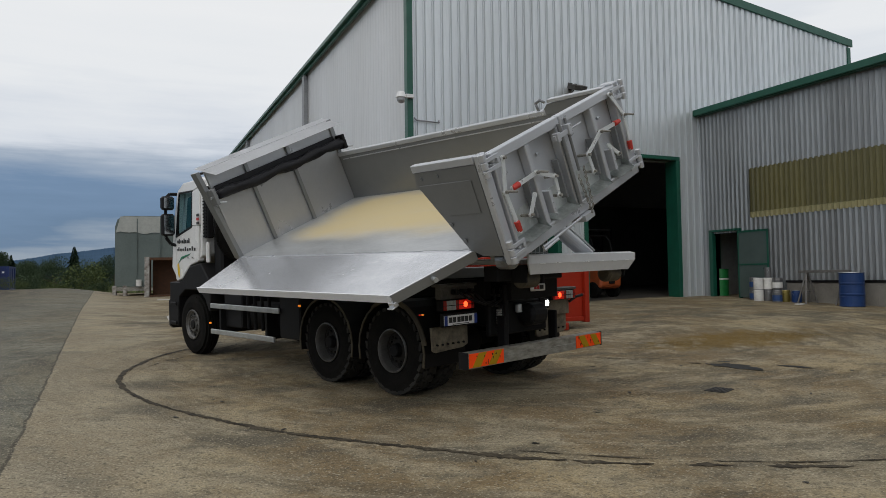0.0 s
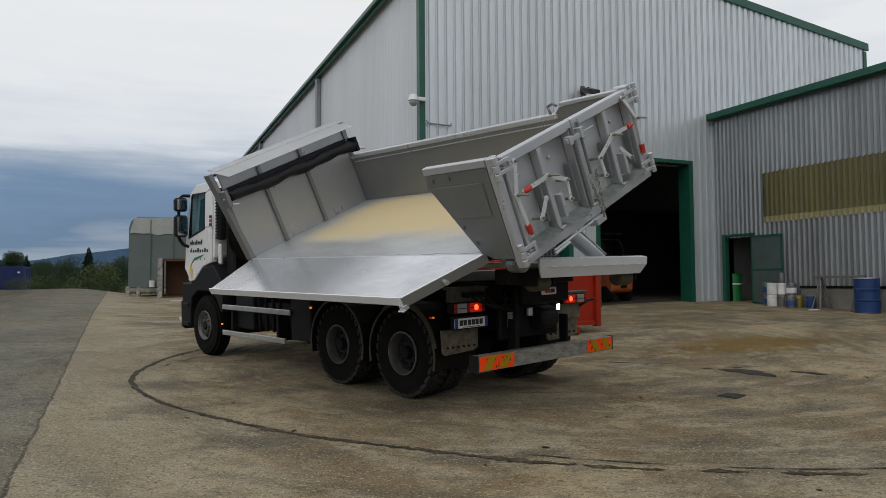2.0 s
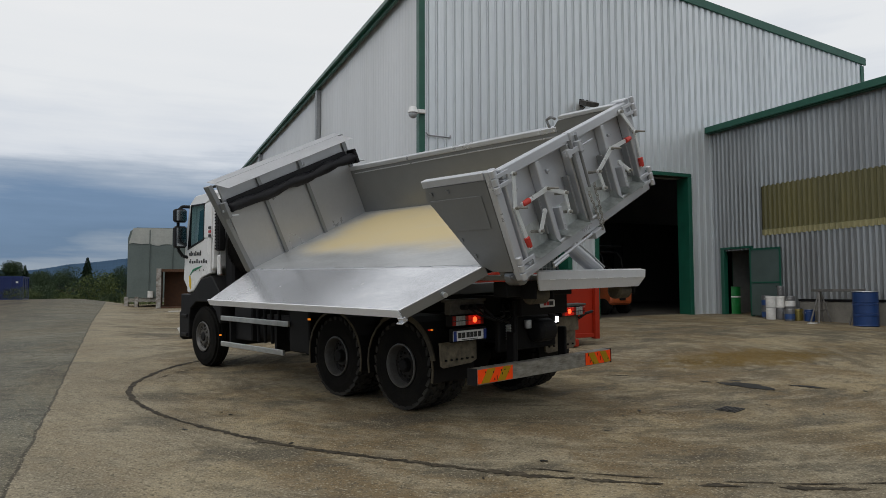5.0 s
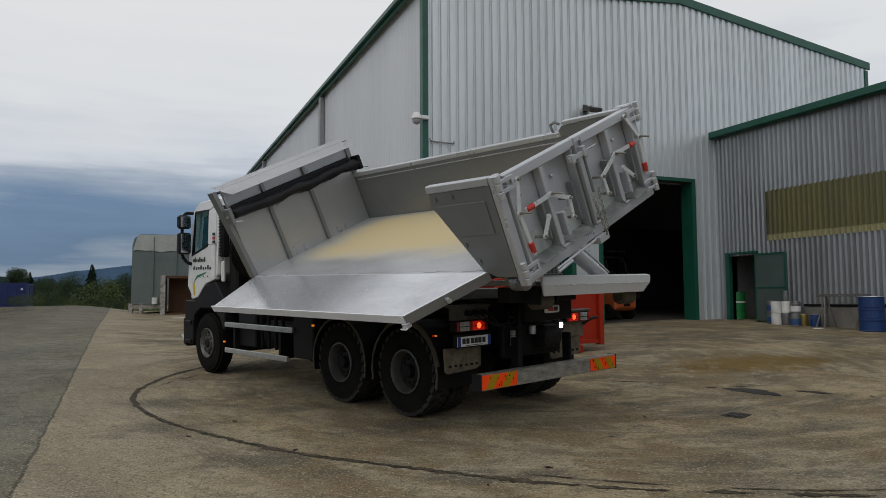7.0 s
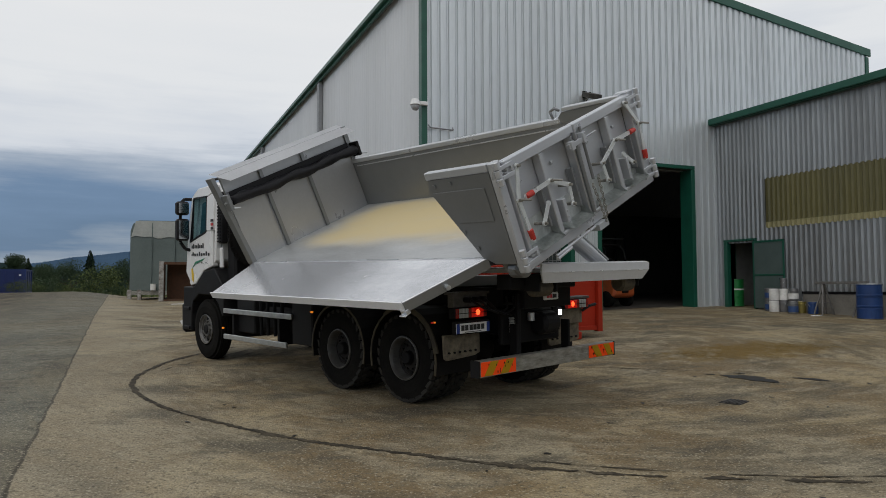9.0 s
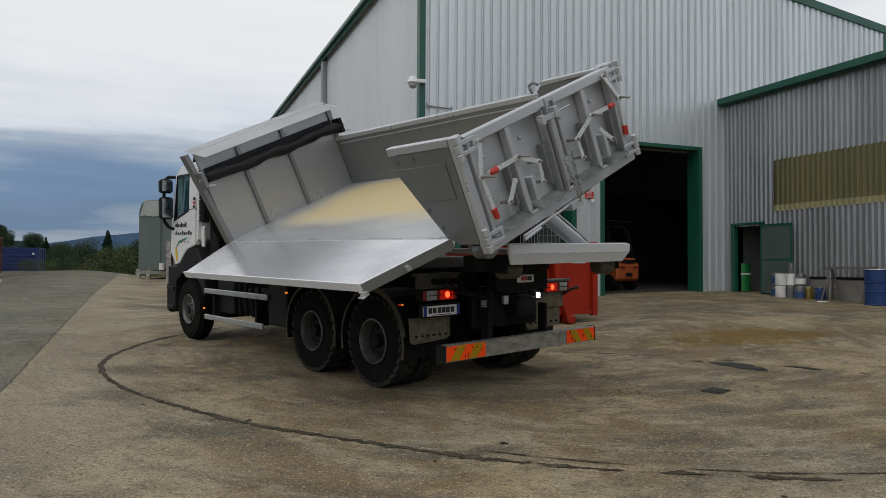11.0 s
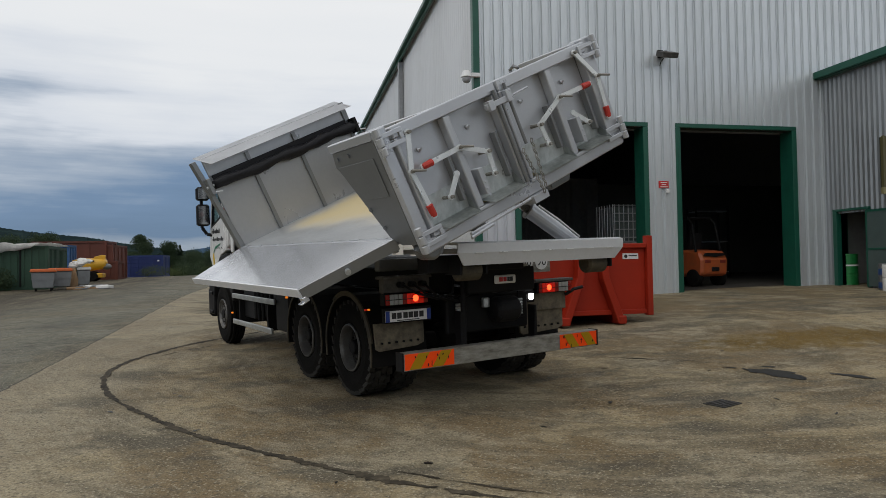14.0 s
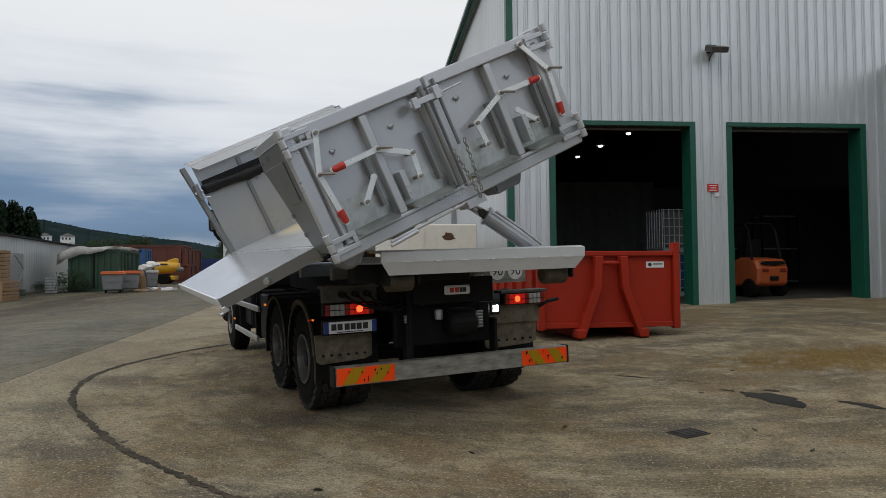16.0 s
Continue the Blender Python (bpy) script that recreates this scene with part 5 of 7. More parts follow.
# stickers on the door
for k, (y0, y1, z0, z1, mm) in enumerate(((6.86, 7.46, 1.98, 2.07, INK), (6.62, 7.48, 1.84, 1.92, INK), (6.62, 7.15, 1.70, 1.73, INK))):
    n = 9
    for i in range(n):
        a = y0 + (y1 - y0) * i / n
        part("letter_bar", box(B(), -1.2105, -1.2065, a, a + (y1 - y0) / n * 0.55, z0 + 0.004 * (i % 3), z1 - 0.03 * (1 if (i * 2 + k) % 3 else 0)), mm, cab)
bm = B()
prism(bm, [(6.80, 1.80), (7.2, 1.74), (7.44, 1.60), (7.2, 1.70), (6.9, 1.76)], "x", -1.2115, -1.2065)
part("leaf_mark", bm, LEAFGREEN, cab, "green swoosh marking")
bm = B()
prism(bm, [(7.30, 1.36), (7.42, 1.42), (7.46, 1.60), (7.36, 1.62), (7.28, 1.50)], "x", -1.2115, -1.2065)
part("yellow_mark", bm, YEL_MARK, cab, "yellow sticker")
for k in range(3):
    part("text_bar", box(B(), -1.176 - 0.032, -1.168 - 0.034, 6.46, 6.56, 2.30 + 0.07 * k, 2.345 + 0.07 * k), RED_MARK if k == 1 else INK, cab)
bm = B()
prism(bm, [(7.66, 2.95), (7.885, 2.41), (7.90, 2.42), (7.68, 2.965)], "x", -1.02, 1.02)
part("windscreen", bm, GLASS, cab, "tinted windscreen")
bm = B()
box(bm, -1.02, 1.02, 8.14, 8.22, 1.0, 1.9)
part("grille", bm, PLASTIC, cab, bevel=0.03)
bm = B()
box(bm, -1.22, 1.22, 8.05, 8.30, 0.42, 0.98)
part("front_bumper", bm, PLASTIC, cab, bevel=0.05)
bm = B()
pipe(bm, [(-0.95, 6.5, 3.14), (-0.95, 6.52, 3.24), (-0.95, 7.1, 3.24), (-0.95, 7.15, 3.12)], 0.025)
pipe(bm, [(-0.95, 6.52, 3.24), (0.95, 6.52, 3.24)], 0.025)
part("roof_bar", bm, PLASTIC, cab)
# draw the nose in
for o in (cab, *cab.children):
    if not o.name.startswith("mirror"):
        for v in o.data.vertices:
            if v.co.y > 7.3:
                v.co.y = 7.3 + (v.co.y - 7.3) * 0.5
# spare wheel and intake stack behind the cab
sp = part("spare_tyre", tyre_bm(0.52, 0.29, True), RUBBER, truck, "black spare tyre behind the cab", pose(-0.66, 5.80, 2.12, 0, 0, 68))
tagged(part("tread", tread_bm(0.52, 0.29), RUBBER, sp, "chunky tread lugs", pose(-0.66, 5.80, 2.12, 0, 0, 68)), kind="stuff")
part("spare_rim", rim_bm(0.52, -1, 0.03), RIM, sp, "", pose(-0.66, 5.80, 2.12, 0, 0, 68))
bm = B()
box(bm, -1.0, 1.0, 5.45, 5.60, 1.15, 1.5)
box(bm, -0.95, -0.85, 5.48, 5.58, 1.5, 2.75)
box(bm, 0.85, 0.95, 5.48, 5.58, 1.5, 2.75)
part("spare_carrier", bm, BLACK, truck, bevel=0.01)
bm = B()
box(bm, -1.05, 0.95, 5.95, 6.25, 1.15, 2.55)
part("intake_box", bm, PLASTIC, truck, bevel=0.04)

# ---- tipping bed: u across from the hinge, v forward, w up from the floor ----
TIP = 24.2
HX, HZ = -1.45, 1.722
BEDM = Matrix.Translation((HX, 0, HZ)) @ Matrix.Rotation(radians(-TIP), 4, "Y")
W, V0, V1 = 2.36, -0.78, 4.50          # inner width, tailgate and headboard
HS, HH, HR = 0.86, 1.39, 0.75           # tailgate, headboard and raised side heights

bm = B()
box(bm, 0.0, W, V0, V1, -0.03, 0.0)
floor_ob = part("bed_floor", bm, BED_FLOOR, truck, "worn bed floor plate with pale yellow dust")
floor_ob.matrix_basis = BEDM
for k in range(9):
    part("floor_beam", box(B(), 0.05, W + 0.02, V0 + 0.2 + 0.58 * k, V0 + 0.28 + 0.58 * k, -0.15, -0.034), BED_SHADE, truck, "grey underfloor beam", BEDM)
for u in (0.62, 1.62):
    part("floor_bearer", box(B(), u, u + 0.12, V0 + 0.1, V1, -0.24, -0.153), BED_SHADE, truck, "grey underfloor bearer", BEDM)
# hinge sill along the low side
bm = B()
box(bm, -0.05, -0.004, V0 + 0.45, V1, -0.14, 0.0)
part("side_sill", bm, BED, truck, "", BEDM, bevel=0.006)
for k in range(8):
    part("hinge_knuckle", rod(B(), (-0.02, V0 + 0.55 + 0.62 * k, 0.0), (-0.02, V0 + 0.75 + 0.62 * k, 0.0), 0.010, 8), BED, truck, "", BEDM)
# raised side
bm = B()
# the raised side's shade is carried by its darker paint
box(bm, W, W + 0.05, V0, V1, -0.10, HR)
raised = part("bed_side", bm, BED_SHADE, truck, "plain grey raised bed side", BEDM)
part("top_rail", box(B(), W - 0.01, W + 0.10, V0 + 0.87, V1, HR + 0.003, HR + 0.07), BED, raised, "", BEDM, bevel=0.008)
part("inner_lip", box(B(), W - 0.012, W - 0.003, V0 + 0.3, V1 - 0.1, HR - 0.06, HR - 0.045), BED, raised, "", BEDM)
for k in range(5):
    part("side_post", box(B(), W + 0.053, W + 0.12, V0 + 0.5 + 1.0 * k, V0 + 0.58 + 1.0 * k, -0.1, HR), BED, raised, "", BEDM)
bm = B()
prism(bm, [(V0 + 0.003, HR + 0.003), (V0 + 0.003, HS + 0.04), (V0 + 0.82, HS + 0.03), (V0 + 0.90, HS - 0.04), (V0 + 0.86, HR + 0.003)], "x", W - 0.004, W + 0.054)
part("rear_gusset", bm, BED_SHADE, raised, "raised grey rear corner plate", BEDM, bevel=0.004)
part("top_cap", box(B(), W - 0.02, W + 0.08, V0 + 0.003, V0 + 0.80, HS + 0.043, HS + 0.085), BED, raised, "", BEDM, bevel=0.006)
bm = B()
pipe(bm, [(W + 0.02, V0 + 0.98, HR + 0.07), (W + 0.02, V0 + 1.00, HR + 0.17), (W + 0.02, V0 + 0.92, HR + 0.20), (W + 0.02, V0 + 0.86, HR + 0.16)], 0.018)
part("tarp_hook", bm, BED_SHADE, raised, "", BEDM, smooth=True)
# headboard
bm = B()
# headboard colour includes the shade under the hood
box(bm, 0.0, W, V1, V1 + 0.05, -0.10, HH - 0.0)
head = part("headboard", bm, BED_IN, truck, "tall grey ribbed headboard", BEDM)
# ribs take the dark paint to show their shaded faces
for u in (0.62, 1.42):
    bm = B()
    box(bm, u, u + 0.055, V1 - 0.045, V1 - 0.003, 0.0, HH - 0.14)
    part("rib", bm, BED_SHADE, head, "", BEDM)
    bm = B()
    box(bm, u + 0.058, u + 0.14, V1 - 0.012, V1 - 0.003, 0.0, HH - 0.14)
    part("rib_flange", bm, BED_IN, head, "", BEDM)
bm2 = B()
hood = [(-0.09, V1 + 0.10, HH + 0.055), (W + 0.02, V1 + 0.10, HH + 0.055), (W + 0.13, V1 - 0.20, HH - 0.12), (0.05, V1 - 0.20, HH - 0.12)]
q = [bm2.verts.new(p) for p in hood]
bm2.faces.new(q)
bmesh.ops.solidify(bm2, geom=bm2.faces[:], thickness=0.012)
part("hood", bm2, HOOD, head, "light grey slanted spill hood", BEDM)
bm = B()
prism(bm, [(0.0, -0.12), (0.03, -0.12), (-0.10, HH), (-0.17, HH), (-0.10, 0.6), (-0.06, 0.0)], "y", V1 - 0.06, V1 + 0.10)
part("end_post", bm, BED_SHADE, head, "grey flared end post", BEDM, bevel=0.006)
bm = B()
prism(bm, [(W, -0.12), (W + 0.05, -0.12), (W + 0.09, HH), (W, HH)], "y", V1 - 0.03, V1 + 0.10)
part("end_post", bm, BED_SHADE, head, "", BEDM, bevel=0.006)
# rolled tarpaulin on brackets
bm = B()
rng = random.Random(4)
prev = None
for k in range(31):
    u = -0.02 + (W + 0.10) * k / 30
    rr = 0.088 + 0.005 * math.sin(k * 0.9) + rng.uniform(-0.006, 0.006)
    cw = 0.985 + 0.012 * math.sin(k * 0.6) - 0.02 * math.sin(math.pi * k / 30)
    ring = [bm.verts.new((u, V1 - 0.13 + rr * math.cos(a), cw + rr * 0.85 * math.sin(a) + 0.01 * math.sin(3 * a + k))) for a in (2 * math.pi * i / 14 for i in range(14))]
    if prev:
        for i in range(14):
            j = (i + 1) % 14
            bm.faces.new((prev[i], prev[j], ring[j], ring[i]))
    else:
        bm.faces.new(ring)
    prev = ring
bm.faces.new(prev)
roll = part("rolled_tarpaulin", bm, TARP, truck, "rolled black tarpaulin across the headboard", BEDM, smooth=True)
bm = B()
box(bm, 0.02, W - 0.02, V1 - 0.07, V1 - 0.05, 1.02, 1.12)
part("tarp_flap", bm, TARP, roll, "", BEDM, bevel=0.005)
for u in (-0.09, W + 0.07):
    bm = B()
    box(bm, u - 0.03, u + 0.03, V1 - 0.22, V1 + 0.02, 0.86, 1.10)
    part("roll_bracket", bm, BLACK if u > 1 else BED_SHADE, roll, "", BEDM, bevel=0.008)
    bm = B()
    rod(bm, (u - 0.05, V1 - 0.13, 0.98), (u + 0.09, V1 - 0.13, 0.98), 0.018, 10)
    rod(bm, (u - 0.02, V1 - 0.20, 0.90), (u + 0.12, V1 - 0.22, 0.86), 0.012, 8)
    part("roll_pin", bm, GALV, roll, "", BEDM)

# lowered side flap: hinged at the sill, hanging outward
FLAPM = Matrix.Translation((HX - 0.03, 0, HZ - 0.015)) @ Matrix.Rotation(radians(-29.6), 4, "Y")
LF = 0.855
bm = B()
pts = [(-LF, 0.06), (-LF, 4.30), (0.0, 4.46), (0.0, -0.38)]
prism(bm, pts, "z", -0.035, 0.0)
flap = part("side_flap", bm, ALU, truck, "lowered bright grey bed side flap", FLAPM, bevel=0.004)
bm = B()
prism(bm, [(-LF - 0.02, -0.075), (-LF + 0.06, -0.075), (-LF + 0.06, -0.037), (-LF - 0.004, -0.037), (-LF - 0.004, 0.012), (-LF - 0.02, 0.012)], "y", 0.04, 4.31)
part("edge_channel", bm, HOOD, flap, "pale folded edge", FLAPM)
bm = B()
for p, q in (((-LF, 0.04), (0.0, -0.40)),):
    d = Vector((q[0] - p[0], q[1] - p[1], 0))
    nn = Vector((-d.y, d.x, 0)).normalized() * 0.02
    v = []
    for z in (-0.10, 0.004):
        for s, pt in ((0, p), (0, q), (1, q), (1, p)):
            v.append(bm.verts.new((pt[0] - nn.x * s, pt[1] - nn.y * s, z)))
    for f in ((0, 1, 2, 3), (7, 6, 5, 4), (0, 4, 5, 1), (1, 5, 6, 2), (2, 6, 7, 3), (3, 7, 4, 0)):
        bm.faces.new([v[i] for i in f])
# shadow on the slanted end comes from the darker paint
part("slanted_edge", bm, BED_SHADE, flap, "slanted end of the flap in shade-darkened grey", FLAPM)
bm = B()
rod(bm, (-0.45, -0.17, -0.05), (-0.48, -0.25, -0.05), 0.026, 12)
part("latch_pin", bm, GALV, flap, "", FLAPM)
bm = B()
box(bm, -LF - 0.025, -LF + 0.03, 0.01, 0.10, -0.13, -0.076)
box(bm, -LF - 0.06, -LF - 0.02, 0.01, 0.10, -0.13, -0.115)
part("latch_hook", bm, ALU, flap, "", FLAPM, bevel=0.004)
for k in range(6):
    part("under_rib", box(B(), -LF + 0.08, -0.05, 0.45 + 0.75 * k, 0.50 + 0.75 * k, -0.09, -0.038), BED, flap, "", FLAPM)

# fixed rear quarter of the low side
bm = B()
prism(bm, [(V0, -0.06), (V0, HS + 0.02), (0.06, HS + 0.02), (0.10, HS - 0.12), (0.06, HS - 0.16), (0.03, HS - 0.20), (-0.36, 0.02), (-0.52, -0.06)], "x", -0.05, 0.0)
quarter = part("rear_quarter_panel", bm, BED_SHADE, truck, "grey slanted rear quarter panel", BEDM, bevel=0.004)
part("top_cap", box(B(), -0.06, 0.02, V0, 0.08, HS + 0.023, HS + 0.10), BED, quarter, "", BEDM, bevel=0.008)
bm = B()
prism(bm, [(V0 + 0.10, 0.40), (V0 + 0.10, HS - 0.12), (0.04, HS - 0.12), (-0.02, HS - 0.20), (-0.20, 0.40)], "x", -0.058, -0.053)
part("locker_plate", bm, BED_SHADE, quarter, "", BEDM, bevel=0.002)
for v, w in ((-0.02, HS - 0.05), (-0.26, HS - 0.04), (-0.24, 0.30), (-0.36, 0.12)):
    bm = B()
    prism(bm, [(v - 0.018, w - 0.018), (v + 0.018, w - 0.012), (v + 0.02, w + 0.018), (v - 0.012, w + 0.02)], "x", -0.068, -0.054)
    part("lug", bm, BED_SHADE, quarter, "", BEDM)

# tailgate: two leaves in a frame
def tg(name, bm, material, parent, label="", bevel=0.004):
    return part(name, bm, material, parent, label, BEDM, bevel)


YT = V0 - 0.02
for nm, a, b in (("corner_post", -0.05, 0.065), ("corner_post", W + 0.07, W + 0.19)):
    bm = B()
    box(bm, a, b, YT - 0.06, V0 + 0.10 if a > 1 else V0 - 0.003, -0.16, HS + 0.10)
    tg(nm, bm, BED, truck, "grey bed corner post", 0.012)
bm = B()
box(bm, -0.02, W + 0.16, YT - 0.075, YT + 0.06, -0.16, -0.05)
tg("rear_sill", bm, BED, truck, "grey rear sill under the tailgate", 0.012)
SPLIT = 1.245
leaves = []
for k, (a, b) in enumerate(((0.085, SPLIT - 0.012), (SPLIT + 0.012, W + 0.07))):
    bm = B()
    box(bm, a, b, YT + 0.025, YT + 0.05, -0.02, HS + 0.02)
    lf = tg("tailgate_leaf", bm, BED, truck, "grey tailgate leaf with ribs, levers and scuffed lower plates")
    leaves.append(lf)
    for u0, u1, w0, w1 in ((a, b, HS - 0.03, HS + 0.07), (a, a + 0.032, -0.02, HS - 0.034), (b - 0.07, b, -0.02, HS - 0.034), (a, b, -0.055, -0.023)):
        bm = B()
        box(bm, u0, u1, YT - 0.085, YT + 0.022, w0, w1)
        tg("frame_rail", bm, BED, lf, "", 0.008)
    mid = a + (b - a) * (0.48 if k == 0 else 0.53)
    bm = B()
    box(bm, mid - 0.035, mid + 0.035, YT - 0.08, YT + 0.022, -0.02, HS - 0.034)
    tg("rib", bm, BED, lf, "", 0.008)
    # two scuffed chute plates with folded lips at the foot
    for c0, c1 in ((a + 0.075, mid - 0.06), (mid + 0.06, b - 0.10)):
        bm = B()
        box(bm, c0, c1, YT + 0.014, YT + 0.0225, 0.0, 0.27)
        tg("scuffed_plate", bm, SCUFF, lf, "bare scuffed steel plate", 0)
        bm = B()
        v = [bm.verts.new(p) for p in ((c0, YT + 0.012, 0.02), (c1, YT + 0.012, 0.02), (c1 - 0.01, YT - 0.155, -0.03), (c0 + 0.05, YT - 0.155, -0.03))]
        bm.faces.new(v)
        v = [bm.verts.new(p) for p in ((c1, YT + 0.012, 0.02), (c1, YT + 0.012, 0.15), (c1 - 0.01, YT - 0.155, -0.03))]
        bm.faces.new(v)
        bmesh.ops.solidify(bm, geom=bm.faces[:], thickness=0.006)
        tg("chute_lip", bm, SCUFF, lf, "", 0)
        bm = B()
        box(bm, c1 - 0.075, c1 - 0.045, YT - 0.065, YT + 0.012, 0.10, 0.52)
        tg("guide_bar", bm, BED_SHADE, lf, "", 0.004)
        bm = B()
        cc = (c0 + c1) / 2 - 0.05
        rod(bm, (cc - 0.018, YT + 0.012, HS - 0.20), (cc + 0.018, YT + 0.012, HS - 0.20), 0.016, 8)
        pipe(bm, [(cc, YT + 0.015, HS - 0.185), (cc + 0.02, YT - 0.005, HS - 0.20), (cc, YT + 0.015, HS - 0.225)], 0.007)
        tg("eye_bolt", bm, BED, lf, "", 0)


def lever(parent, pts, grip, label="zinc lever with red grip"):
    """A flat zinc lever through points (u, w); grip: whether its last end has a red sleeve."""
    bm = B()
    for (u0, w0), (u1, w1) in zip(pts, pts[1:]):
        d = Vector((u1 - u0, w1 - w0))
        n2 = Vector((-d.y, d.x)).normalized() * 0.022
        prism(bm, [(u0 + n2.x, w0 + n2.y), (u0 - n2.x, w0 - n2.y), (u1 - n2.x, w1 - n2.y), (u1 + n2.x, w1 + n2.y)], "y", YT - 0.115, YT - 0.10)
    for u, w in pts:
        rod(bm, (u, YT - 0.118, w), (u, YT - 0.097, w), 0.027, 12)
    ob = tg("lever", bm, ZINC, parent, label, 0)
    for u, w in pts[:-1]:
        tg("pivot_bolt", rod(B(), (u, YT - 0.145, w), (u, YT + 0.024, w), 0.016, 10), STEEL, parent, "", 0)
    if grip:
        (u0, w0), (u1, w1) = pts[-2], pts[-1]
        d = Vector((u1 - u0, 0, w1 - w0)).normalized()
        bm = B()
        e = Vector((u1, YT - 0.107, w1))
        rod(bm, e - d * 0.10, e + d * 0.01, 0.032, 12, 0.027)
        tg("red_grip", bm, REDGRIP, parent, "red plastic grip", 0.006)


lever(leaves[0], [(0.215, 0.835), (0.105, 0.53), (0.145, 0.12)], True)
lever(leaves[0], [(0.877, 0.195), (0.895, 0.395), (0.63, 0.535), (0.225, 0.525)], True)
lever(leaves[0], [(0.365, 0.19), (0.505, 0.345)], False, "short zinc link")
lever(leaves[1], [(2.25, 0.865), (2.44, 0.57), (2.41, 0.165)], True)
lever(leaves[1], [(1.575, 0.195), (1.553, 0.395), (1.886, 0.545), (2.30, 0.535)], True)
lever(leaves[1], [(2.135, 0.205), (1.98, 0.355)], False, "short zinc link")
for u, w in ((0.105, 0.53), (0.63, 0.535), (1.886, 0.545), (2.44, 0.57)):
    bm = B()
    rod(bm, (u - 0.01, YT - 0.14, w + 0.01), (u + 0.10, YT - 0.17, w - 0.035), 0.011, 8)
    tg("handle_pin", bm, STEEL, leaves[0 if u < 1.2 else 1], "", 0)
for u in (0.76, 2.03):
    bm = B()
    box(bm, u - 0.045, u + 0.005, YT - 0.12, YT + 0.012, 0.06, 0.30)
    for q in (0.05, 0.11, 0.17):
        rod(bm, (u - 0.02, YT - 0.13, q), (u - 0.02, YT - 0.12, q), 0.012, 8)
    tg("ratchet_bar", bm, BED, leaves[0 if u < 1.2 else 1], "", 0.004)
# hinges and centre latch
for u, w in ((0.02, HS - 0.03), (0.02, -0.04), (W + 0.12, HS - 0.03), (W + 0.12, -0.02)):
    bm = B()
    for k in range(3):
        rod(bm, (u - 0.07 if u < 1 else u + 0.07, YT - 0.10, w - 0.10 + 0.08 * k), (u - 0.07 if u < 1 else u + 0.07, YT - 0.10, w - 0.03 + 0.08 * k), 0.032, 12)
    s = 1 if u < 1 else -1
    box(bm, min(u - s * 0.06, u + s * 0.16), max(u - s * 0.06, u + s * 0.16), YT - 0.105, YT - 0.088, w + 0.035, w + 0.075)
    box(bm, min(u - s * 0.06, u + s * 0.16), max(u - s * 0.06, u + s * 0.16), YT - 0.105, YT - 0.088, w - 0.06, w - 0.02)
    box(bm, min(u + s * 0.12, u + s * 0.16), max(u + s * 0.12, u + s * 0.16), YT - 0.105, YT - 0.088, w - 0.019, w + 0.034)
    tg("hinge", bm, BED, truck, "grey welded tailgate hinge", 0.004)
for w in (-0.02,):
    bm = B()
    rod(bm, (1.185, YT - 0.11, -0.02), (1.185, YT - 0.11, HS), 0.022, 12)
    rod(bm, (1.325, YT - 0.105, 0.30), (1.325, YT - 0.105, HS + 0.02), 0.016, 10)
    tg("latch_rod", bm, BED_SHADE, leaves[0], "", 0)
bm = B()
box(bm, 1.03, 1.35, YT - 0.14, YT - 0.10, HS - 0.14, HS - 0.09)
box(bm, 1.05, 1.11, YT - 0.16, YT - 0.087, HS - 0.16, HS - 0.07)
box(bm, 1.27, 1.33, YT - 0.16, YT - 0.087, HS - 0.15, HS - 0.04)
rod(bm, (1.33, YT - 0.12, HS - 0.11), (1.55, YT - 0.13, HS - 0.10), 0.010, 8)
tg("centre_latch", bm, BED, leaves[0], "grey sliding centre latch", 0.004)
# chains
for u0, u1, dw in ((1.23, 1.30, 0.0), (1.36, 1.33, 0.05)):
    bm = B()
    n = 13
    for k in range(n):
        u = u0 + (u1 - u0) * k / n
        w = 0.26 + dw - 0.035 * k
        a = 90 if k % 2 else 0
        m = Matrix.Translation((u, YT - 0.15, w)) @ pose(0, 0, 0, 0, TIP, a)
        for sgn_ in (-1, 1):
            rod(bm, m @ Vector((sgn_ * 0.011, 0, -0.018)), m @ Vector((sgn_ * 0.011, 0, 0.018)), 0.005, 6)
        for sgn_ in (-1, 1):
            rod(bm, m @ Vector((-0.011, 0, sgn_ * 0.019)), m @ Vector((0.011, 0, sgn_ * 0.019)), 0.005, 6)
    tg("chain", bm, STEEL, leaves[0], "hanging steel chain", 0)
# draw bars under the tailgate
bm = B()
rod(bm, (0.42, YT - 0.09, -0.185), (1.20, YT - 0.09, -0.175), 0.014, 10)
rod(bm, (0.40, YT - 0.11, -0.21), (0.66, YT - 0.11, -0.20), 0.016, 10)
box(bm, 1.16, 1.34, YT - 0.14, YT + 0.05, -0.23, -0.163)
tg("draw_bar", bm, BED, truck, "round steel draw bars under the sill", 0)
bm = B()
lathe(bm, [(-0.10, 0.07), (-0.08, 0.095), (0.08, 0.095), (0.10, 0.07)], 18, pose(0.08, V0 + 0.10, -0.16, 0, 0, 90))
prism(bm, [(-0.08, -0.10), (0.30, -0.10), (0.16, -0.24), (0.02, -0.24)], "y", V0 + 0.02, V0 + 0.06)
tg("pivot_knuckle", bm, BED_SHADE, truck, "grey pivot knuckle", 0.006)
bm = B()
prism(bm, [(1.55, -0.155), (1.95, -0.155), (1.88, -0.27), (1.62, -0.27)], "y", V0 + 0.12, V0 + 0.34)
tg("catch_block", bm, BED_SHADE, truck, "", 0.01)


